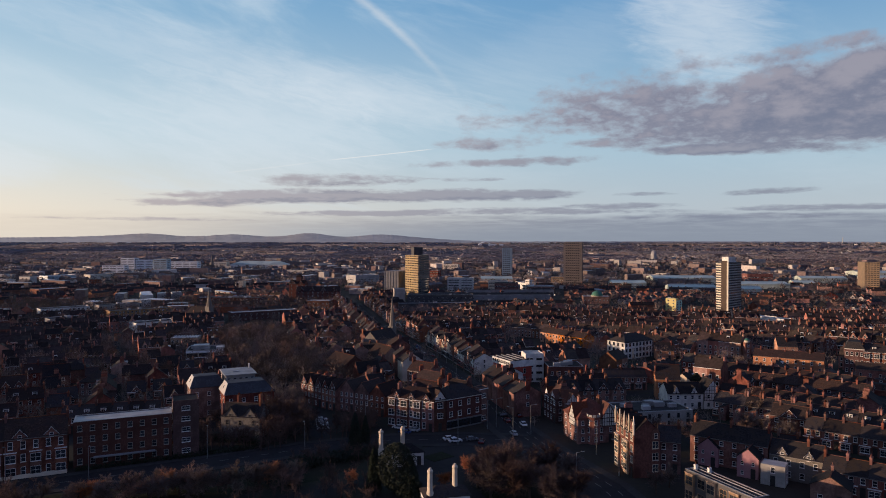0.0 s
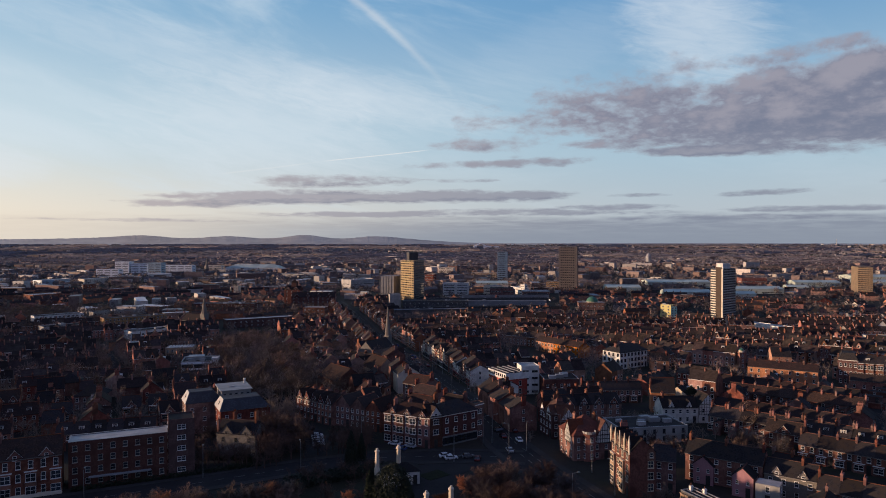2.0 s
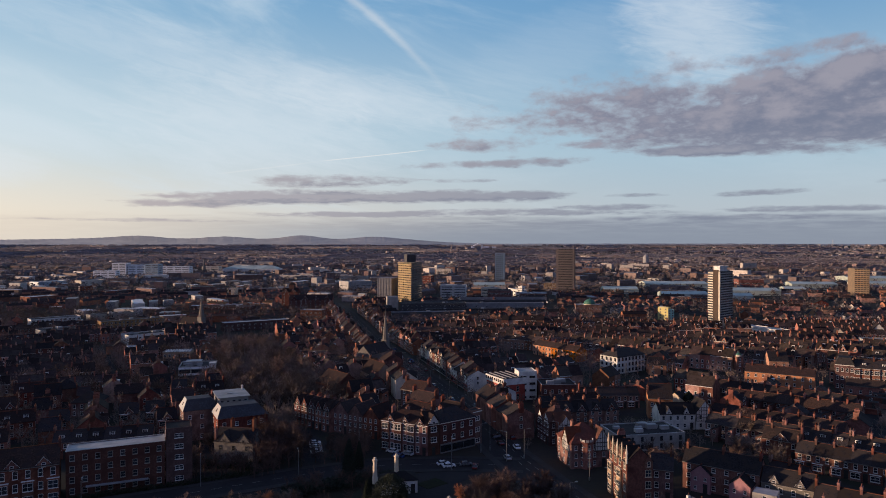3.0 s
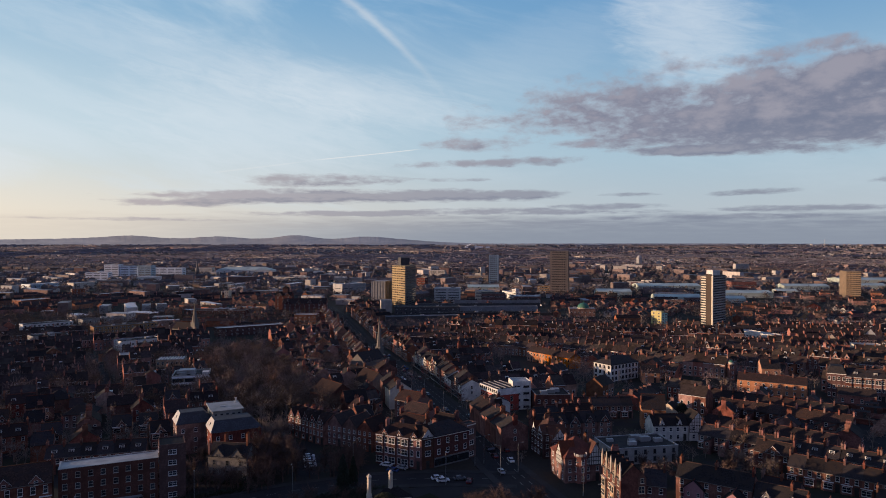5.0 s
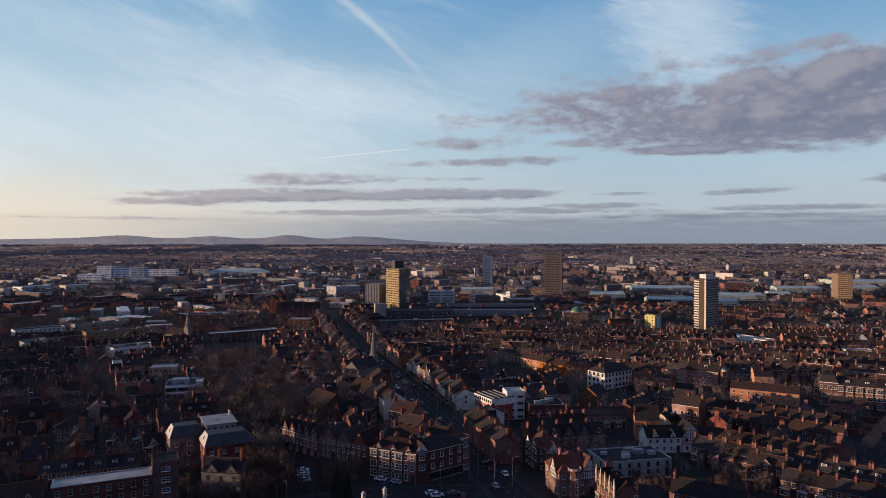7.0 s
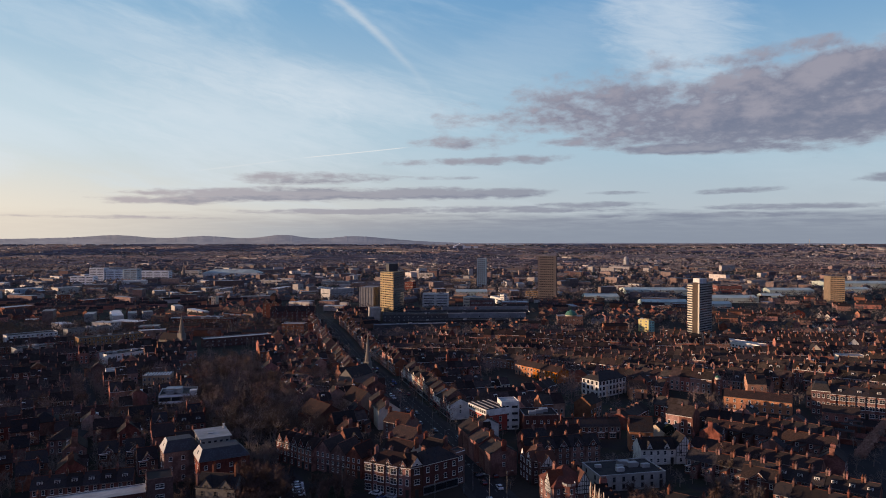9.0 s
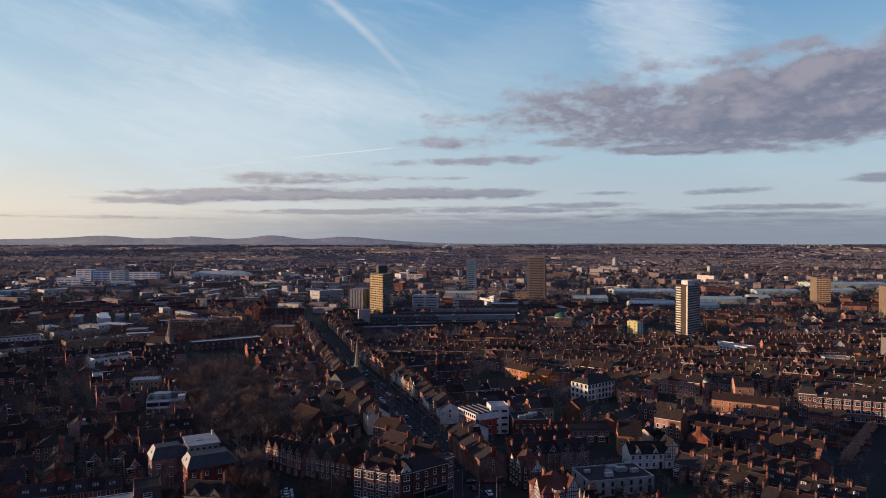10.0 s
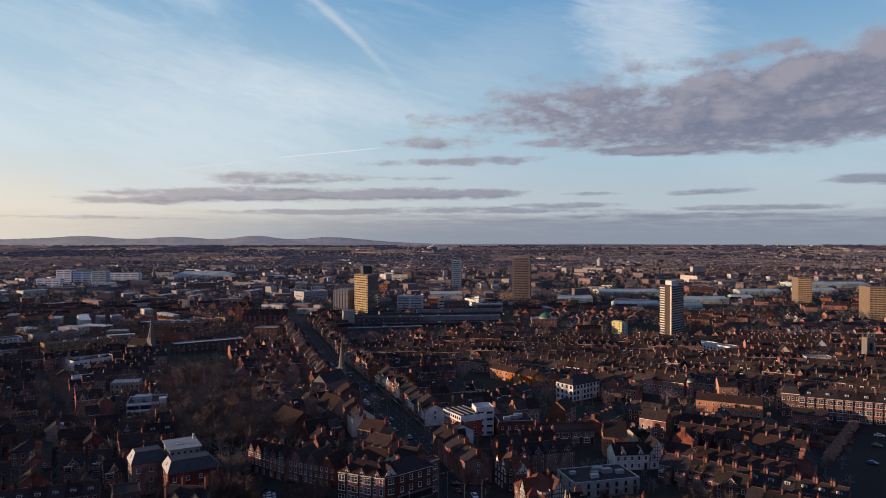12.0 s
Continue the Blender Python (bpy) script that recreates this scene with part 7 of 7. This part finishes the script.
far_rows("far_terraces", 560, 1000, 150, 34, 30, "distant terraced streets", True, 0.10)
far_blocks(800)
far_blocks(260, True)
far_rows("farther_terraces", 1000, 2200, 220, 38, 34, "farther terraced streets", True, 0.12)
far_rows("horizon_terraces", 2200, 4780, 420, 62, 52, "suburbs towards the horizon", False, 0.15)
far_trees("street_trees", 3600, 330, 660, "bare brown trees in gardens and side streets", 165, 0.0080, -0.70, 0.80, True)
far_trees("wooded_gardens", 2300, 300, 760, "bare brown trees between the flat-roofed blocks", 175, 0.0080, -0.68, -0.10, True)
far_trees("middle_trees", 3400, 600, 1100, "bare winter trees between middle streets, tinted as by haze", 60, 0.085)
far_trees("far_bare_trees", 8500, 1000, 2000, "bare winter trees between far streets, tinted as by haze", 20)
far_trees("horizon_woods", 42000, 2000, 4800, "woods towards the horizon, colour paled as by haze", 8, 0.24)

# ================= trees
def bare_tree_meshes(seed, h, fine=27, red=False, shoots=9, twigs=None, thick=.0034):
    """Trunk, limbs that rise and bend outward through the crown, shoots off them, and fine twigs along the shoots."""
    rnd = random.Random(seed)
    trunk, crown = Shape(), Shape()

    def spot(lo, hi):
        u = Vector((rnd.gauss(0, 1), rnd.gauss(0, 1), rnd.gauss(0, 1))).normalized() * rnd.uniform(lo, hi)
        k = 0.82 + 0.36 * noise.noise(u * 1.7 + Vector((seed * 3.1, 0, 0)))
        return Vector((u.x * .36 * k * h, u.y * .36 * k * h, (.58 + u.z * .42 * k) * h))

    top = Vector((rnd.gauss(0, .03) * h, rnd.gauss(0, .03) * h, h * .62))
    trunk.tube((0, 0, -.2), tuple(top * .45), h * .022, h * .016, 7)
    trunk.tube(tuple(top * .45), tuple(top), h * .016, h * .005, 5)
    for i in range(11):
        p = top * rnd.uniform(.30, .95)
        q = spot(.55, .85)
        mid = (p + q) / 2 + Vector((0, 0, -.03 * h))
        trunk.tube(tuple(p), tuple(mid), h * .009, h * .006, 4, 0, False)
        trunk.tube(tuple(mid), tuple(q), h * .006, h * .003, 4, 0, False)
        for _ in range(shoots):
            f = rnd.uniform(.15, 1.0)
            a = p + (mid - p) * (f * 2) if f < .5 else mid + (q - mid) * (f * 2 - 1)
            out = a - Vector((0, 0, h * .42))
            d = (out.normalized() * .8 + Vector((rnd.gauss(0, .6), rnd.gauss(0, .6), rnd.gauss(.35, .5)))).normalized()
            e = a + d * h * rnd.uniform(.10, .20)
            crown.tube(tuple(a), tuple(e), h * .0035, h * .0014, 3, 0, False)
            for _ in range(fine):
                b = a + (e - a) * rnd.uniform(.1, 1.05)
                t = (d * .7 + Vector((rnd.gauss(0, .55), rnd.gauss(0, .55), rnd.gauss(.25, .5)))).normalized() * h * rnd.uniform(.04, .12)
                o = t.orthogonal().normalized()
                o = (o * math.cos(rnd.uniform(0, 6.3)) + t.normalized().cross(o) * math.sin(rnd.uniform(0, 6.3))) * h * thick
                crown.add([tuple(b - o), tuple(b + o), tuple(b + t)], [(0, 1, 2)])
    return trunk.mesh("trunk", BARK), crown.mesh("crown", twigs or (TWIG_RED if red else TWIG))


def leafy_meshes(seed, h, w, count, cone):
    rnd = random.Random(seed)
    trunk = Shape().tube((0, 0, -.2), (0, 0, h * .5), .22, .12, 6)
    crown = Shape()
    for _ in range(count):
        f = rnd.random()
        rad = w * ((1 - f) ** .7 if cone else math.sqrt(max(0.02, 1 - (2 * f - 1) ** 2)))
        a = rnd.uniform(0, 2 * math.pi)
        lump = 0.78 + 0.35 * noise.noise((math.cos(a) * 2.2, math.sin(a) * 2.2, f * 5 + seed))
        rr = rad * lump * math.sqrt(rnd.uniform(.35, 1.0))
        c = Vector((math.cos(a) * rr, math.sin(a) * rr, h * (.06 + .94 * f)))
        k = h * .02
        q = [tuple(c + Vector((rnd.uniform(-k, k), rnd.uniform(-k, k), rnd.uniform(-k, k)))) for _ in range(4)]
        crown.add(q, [(0, 1, 2), (0, 2, 3)])
    return trunk.mesh("trunk", BARK), crown.mesh("crown", LEAF)


BARE = [(bare_tree_meshes(s, 10.0), 10.0) for s in (1, 2, 3)]
# these and the island trees carry their shade in the twig colour
SHADED = [(bare_tree_meshes(s, 10.0, 24, twigs=TWIG_SHADED), 10.0) for s in (11, 12, 13)]
ISLAND = [(bare_tree_meshes(s, 10.0, 40, twigs=TWIG_SHADED, shoots=16, thick=.0020), 10.0) for s in (31, 32, 33)]
RUSSET = [(bare_tree_meshes(8, 7.0, 36, True), 7.0)]
EVER = [(leafy_meshes(4, 10.0, 3.8, 7000, False), 10.0), (leafy_meshes(5, 10.0, 2.4, 6000, True), 10.0)]
trees = 0


def tree(kind, x, y, h, k=0, label="bare winter tree with fine brown twigs", wide=1.0):
    global trees
    (tr, cr), h0 = kind[k % len(kind)]
    s = h / h0
    t = thing("tree", Matrix.Translation((x, y, gz(x, y))) @ Matrix.Rotation(trees * 2.4, 4, "Z") @ Matrix.Diagonal((s * wide, s * wide, s, 1)), label, "tree", "trees")
    part("trunk", tr, t)
    part("crown", cr, t)
    trees += 1


for x, y, h in ((18.5, 184.0, 12.5), (25.5, 180.5, 12.0), (12.0, 187.0, 10.5), (30.0, 187.0, 11.0), (30.0, 172.0, 9.0), (15.0, 178.0, 12.0), (22.0, 172.0, 12.0), (9.0, 180.0, 10.0), (26.0, 164.0, 12.0), (17.0, 166.0, 12.5), (32.0, 162.0, 11.5), (12.0, 171.0, 11.5), (33.5, 180.0, 10.5)):
    tree(ISLAND, x, y, h, int(x), "broad bare tree on the traffic island, twigs coloured as in shade", 1.3)
for x, y, h in ((7.5, 185.0, 9.0), (0.5, 178.0, 7.0), (-24.0, 178.0, 7.0)):
    tree(RUSSET, x, y, h, 0, "young tree with fine russet twigs")
tree(EVER, -12.0, 176.0, 13.0, 0, "dense dark evergreen tree beside the lodge", 1.25)
tree(EVER, -8.5, 173.0, 11.0, 1, "dense dark evergreen tree beside the lodge", 1.6)
tree(EVER, -18.0, 177.0, 11.5, 1, "dark conical evergreen near the lodge")
for x, y, h in ((136, 396, 11), (142, 388, 10), (120, 262, 10), (127, 250, 10), (113, 244, 10), (99, 222, 10), (108, 214, 10), (96, 205, 8), (103, 228, 10), (112, 221, 9), (93, 212, 10), (104, 222, 10), (58, 205, 9), (62, 214, 10), (66, 208, 10), (70, 214, 10), (60, 225, 8), (75, 220, 9), (80, 216, 9), (72, 228, 8), (84, 228, 8), (55, 175, 8), (60, 180, 7), (150, 345, 9), (78, 226, 7)):
    tree(BARE, x, y, h, int(x), "bare brown tree among the back gardens", 1.15)
tree(EVER, -27.5, 213.0, 11.5, 1, "dark conical evergreen by the road", 1.1)
tree(EVER, -25.0, 219.0, 9.0, 1, "dark conical evergreen by the road")
tree(EVER, 108.0, 290.0, 9.0, 0, "rounded evergreen among houses")
tree(EVER, 96.0, 318.0, 8.0, 1, "dark yew behind the hall")
rt = random.Random(5)
for _ in range(60):
    f = rt.random()
    tree(RUSSET if rt.random() < .35 else BARE, -112 + 75 * f + rt.uniform(-3, 3), 164 + 18 * f + rt.uniform(-4, 5), rt.uniform(5, 8.5), rt.randrange(3), "scrubby bare tree along the park edge", 1.3)
for _ in range(72):
    y = 236 + 250 * rt.random()
    x = -50 - (y - 236) * 0.33 + (rt.uniform(-25, 25) if y > 300 else rt.uniform(-30, -9))
    if (int(x // 3), int(y // 3)) not in TAKEN:
        tree(BARE, x, y, rt.uniform(10, 16) if y > 300 else rt.uniform(6, 9.5), rt.randrange(3), "tall bare tree in the wooded grounds", 1.1)
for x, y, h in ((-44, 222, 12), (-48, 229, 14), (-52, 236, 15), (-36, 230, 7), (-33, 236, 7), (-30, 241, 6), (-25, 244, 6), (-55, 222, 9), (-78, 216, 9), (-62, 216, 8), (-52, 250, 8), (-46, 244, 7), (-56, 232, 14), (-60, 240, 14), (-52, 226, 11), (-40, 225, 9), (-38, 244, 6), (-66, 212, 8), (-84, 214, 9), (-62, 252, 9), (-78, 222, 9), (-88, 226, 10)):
    tree(SHADED, x, y, h, int(-x), "bare street tree in front of gabled houses, twigs coloured as in shade")


def gathered_trees(name, spots, label, twigs):
    """Garden trees too many to tell apart, each with trunk, limbs and twigs, turned and scaled."""
    kinds = []
    for seed in (21, 22, 23):
        tr, cr = bare_tree_meshes(seed, 10.0, 6, shoots=4)
        kinds.append([([tuple(v.co) for v in me.vertices], [tuple(p.vertices) for p in me.polygons]) for me in (tr, cr)])
    s = Shape()
    for i, (x, y, h) in enumerate(spots):
        a, k, z = i * 2.4, h / 10.0, gz(x, y)
        c, n = math.cos(a) * k * 1.2, math.sin(a) * k * 1.2
        for vs, fs in kinds[i % 3]:
            s.add([(x + c * v[0] - n * v[1], y + n * v[0] + c * v[1], z + k * v[2]) for v in vs], fs)
    tagged(new(name, s.mesh(name, twigs)), label, "trees", kind="stuff")


spots = []
for _ in range(3200):
    y = rt.uniform(236, 560)
    x = rt.uniform(-.68, .70) * y
    if len(spots) < 430 and (int(x // 3), int(y // 3)) not in TAKEN:
        spots.append((x, y, rt.uniform(4, 8.5)))
for _ in range(70):
    y = rt.uniform(300, 486)
    x = -50 - (y - 236) * 0.33 + rt.uniform(-25, 25)
    if (int(x // 3), int(y // 3)) not in TAKEN:
        spots.append((x, y, rt.uniform(10, 15)))
for x0, y0, x1, y1 in GARDENS:
    for _ in range(15):
        f = rt.random()
        spots.append((x0 + (x1 - x0) * f + rt.uniform(-4, 14), y0 + (y1 - y0) * f + rt.uniform(2, 16), rt.uniform(5, 9)))
for (xa, ya), (xb, yb) in zip(LEFTST, LEFTST[1:]):
    for i in range(int(math.hypot(xb - xa, yb - ya) / 7)):
        f = (i + .5) * 7 / math.hypot(xb - xa, yb - ya)
        for o in (-5.5, 5.5):
            spots.append((xa + (xb - xa) * f + o + rt.uniform(-1, 1), ya + (yb - ya) * f + rt.uniform(-2, 2), rt.uniform(5, 8.5)))
for _ in range(26):
    f = rt.random()
    spots.append((-46 + 34 * f + rt.uniform(-4, 4), 199 + 7 * f + rt.uniform(-5, 4), rt.uniform(4, 7)))
for _ in range(30):
    spots.append((rt.uniform(-84, -50), rt.uniform(211, 221), rt.uniform(5, 9)))
for _ in range(30):
    spots.append((rt.uniform(-74, -56), rt.uniform(256, 276), rt.uniform(5.5, 8.5)))
for _ in range(44):
    spots.append((rt.uniform(-52, -16), rt.uniform(166, 190), rt.uniform(3.5, 6.5)))
for _ in range(420):
    y = rt.uniform(238, 350)
    x = rt.uniform(-.69, -.2) * y
    if (int(x // 3), int(y // 3)) not in TAKEN:
        spots.append((x, y, rt.uniform(6, 11)))
for _ in range(34):
    spots.append((rt.uniform(-64, -46), rt.uniform(216, 250), rt.uniform(8, 13)))
for _ in range(26):
    spots.append((rt.uniform(-37, -23), rt.uniform(222, 244), rt.uniform(7, 11)))
for x0, y0, x1, y1, deep in YARDS:
    for _ in range(10):
        f = rt.random()
        spots.append((x0 + (x1 - x0) * f, y0 + (y1 - y0) * f + rt.uniform(1, deep - 3), rt.uniform(3, 6)))
# trees on shaded ground; the shade is put into their twig colour
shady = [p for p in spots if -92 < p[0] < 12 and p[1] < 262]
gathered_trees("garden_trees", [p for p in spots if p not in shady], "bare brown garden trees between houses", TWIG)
gathered_trees("roadside_trees", shady, "bare trees crowded along the park road, twigs coloured as in shade", TWIG_SHADED)


def hedge(pts, h, w, seed, mat, label):
    rnd = random.Random(seed)
    s = Shape()
    for (xa, ya), (xb, yb) in zip(pts, pts[1:]):
        ln = math.hypot(xb - xa, yb - ya)
        for _ in range(int(ln * w * h * 14)):
            f, o, z = rnd.random(), rnd.uniform(-w / 2, w / 2), rnd.uniform(0, h) * rnd.uniform(.6, 1)
            x, y = xa + (xb - xa) * f + (yb - ya) / ln * o, ya + (yb - ya) * f - (xb - xa) / ln * o
            c = Vector((x, y, gz(x, y) + z))
            s.add([tuple(c + Vector((rnd.uniform(-.4, .4), rnd.uniform(-.4, .4), rnd.uniform(-.4, .4)))) for _ in range(3)], [(0, 1, 2)])
    tagged(new("hedge", s.mesh("hedge", mat)), label, "hedge", kind="stuff")


hedge([(-76, 222), (-58, 219)], 2.6, 3.0, 4, LEAF, "tall dark hedge before the stone house")
hedge([(-104, 192.5), (-80, 203.5), (-56, 214.5)], 1.8, 1.6, 1, LEAF, "dark clipped hedge along the park road")
hedge([(-44, 196), (-30, 204), (-20, 209), (-10, 208)], 2.4, 8.0, 2, LEAF, "dark shrubbery at the gate")
hedge([(226.4, 320), (188.8, 279.6), (178, 268)], 3.2, 4.0, 3, TWIG_RED, "russet beech hedge beside the car park")

# ================= street lamps
def street_lamp(x, y, h, ang):
    t = thing("street_lamp", pose(x, y, gz(x, y), 0, 0, ang), "slim galvanised street lamp on the kerb", "street lamp", "street lamps")
    part("pole", Shape().tube((0, 0, 0), (0, 0, h), .11, .07, 8).box(-.16, .16, -.16, .16, 0, 1.2).mesh("pole", METAL), t)
    arm = part("arm", Shape().tube((0, 0, h - .05), (1.5, 0, h + .25), .05, .04, 6).mesh("arm", METAL), t)
    part("lamp_head", Shape().prism([(1.3, h + .18), (2.1, h + .24), (2.1, h + .34), (1.4, h + .40)], -.16, .16).mesh("lamp_head", METAL), arm)
    return t


lamp = street_lamp(4.8, 217.6, 10.0, 90)
for x, y, a in ((23.3, 226.0, 180), (29.6, 229.0, 0), (42.7, 237.8, 180), (46.9, 207.7, 180), (49.0, 188.9, 180), (15.4, 236.0, 0), (18.7, 238.0, 0), (-94.5, 181.0, 110), (-70.8, 204.0, 290), (-41.9, 206.0, 110), (-26.7, 234.0, 20),
                (35.0, 178.0, 0), (-118.0, 183.0, 290), (10.5, 280.0, 0), (6.0, 310.0, 0), (-3.0, 340.0, 0), (22.0, 300.0, 180), (15.0, 330.0, 180), (2.0, 370.0, 180), (-20.0, 400.0, 0), (-12.0, 430.0, 180), (-40.0, 470.0, 0)):
    copy_thing(lamp, pose(x, y, gz(x, y), 0, 0, a))

# ================= parked cars
def car(paint, m, label):
    t = thing("parked_car", m, label, "car", "parked cars")
    s = Shape().prism([(-2.1, .32), (2.1, .32), (2.15, .62), (2.0, .86), (1.1, .95), (-1.75, .97), (-2.12, .85), (-2.15, .5)], -.86, .86)
    part("body", s.mesh("body", paint), t)
    part("cabin", Shape().add([(-1.75, -.8, .95), (1.15, -.8, .95), (1.15, .8, .95), (-1.75, .8, .95), (-1.25, -.62, 1.44), (.35, -.62, 1.44), (.35, .62, 1.44), (-1.25, .62, 1.44)],
                              [(0, 1, 5, 4), (1, 2, 6, 5), (2, 3, 7, 6), (3, 0, 4, 7), (4, 5, 6, 7)]).mesh("cabin", GLASS), t, "tinted windows")
    part("roof", Shape().box(-1.3, .4, -.64, .64, 1.43, 1.49).mesh("roof", paint), t)
    wheel = Shape()
    wheel.tube((0, -.1, 0), (0, .1, 0), .32, .32, 10)
    me = wheel.mesh("wheel", RUBBER)
    for x in (-1.3, 1.35):
        for y in (-.8, .8):
            part("wheel", me, t, "", pose(x, y, .33))
    return t


NAMES = ("white", "silver", "black", "blue", "red", "grey")
FLEET = {}


def park(x, y, ang, k):
    m = pose(x, y, gz(x, y) + 0.05, 0, 0, ang)
    if k in FLEET:
        copy_thing(FLEET[k], m)
    else:
        FLEET[k] = car(CARS[k], m, NAMES[k] + " hatchback standing on the asphalt")


park(4.0, 220.4, 15, 0)
park(2.2, 222.6, 15, 0)
park(9.5, 222.0, 10, 5)
park(12.5, 219.5, 80, 4)
park(23.8, 228.5, 100, 1)
park(23.1, 245.0, 102, 4)
park(21.6, 253.0, 102, 2)
park(28.0, 252.0, 102, 4)
park(24.6, 262.0, 102, 5)
park(-15.5, 236.0, 155, 0)
park(-10.0, 233.0, 150, 1)
park(-13.0, 230.5, 155, 3)
for i in range(5):
    park(-44.0 + i * .6, 246.0 - i * 2.6, 15, (0, 1, 0, 1, 0)[i])
rc = random.Random(12)
for (xa, ya), (xb, yb) in zip(MAIN[3:8], MAIN[4:9]):
    ln = math.hypot(xb - xa, yb - ya)
    ang = math.degrees(math.atan2(yb - ya, xb - xa))
    nx, ny = (yb - ya) / ln, -(xb - xa) / ln
    for i in range(int(ln / 7)):
        for o in (-5.0, -1.7, 1.7, 5.0):
            if rc.random() < (.30 if abs(o) > 3 else .16):
                f = (i + .5) * 7 / ln
                park(xa + (xb - xa) * f + nx * o, ya + (yb - ya) * f + ny * o, ang + (180 if o < 0 else 0), rc.choice((0, 1, 2, 2, 3, 4, 5, 5)))
strip("car_park", [(233, 321), (166, 228)], 34.0, 0.04, ASPHALT, offset=20.0, label="dark asphalt car park beside the hedge")
for k in range(6):
    for i in range(9):
        if i and rc.random() < .6:
            f = (i + .5) / 9
            x, y = 226 + 7.0 * k - 56 * f, 318 - 5.0 * k - 68 * f
            park(x + 8, y - 6, -40 + (180 if k % 2 else 0), rc.choice((0, 1, 2, 3, 5)))
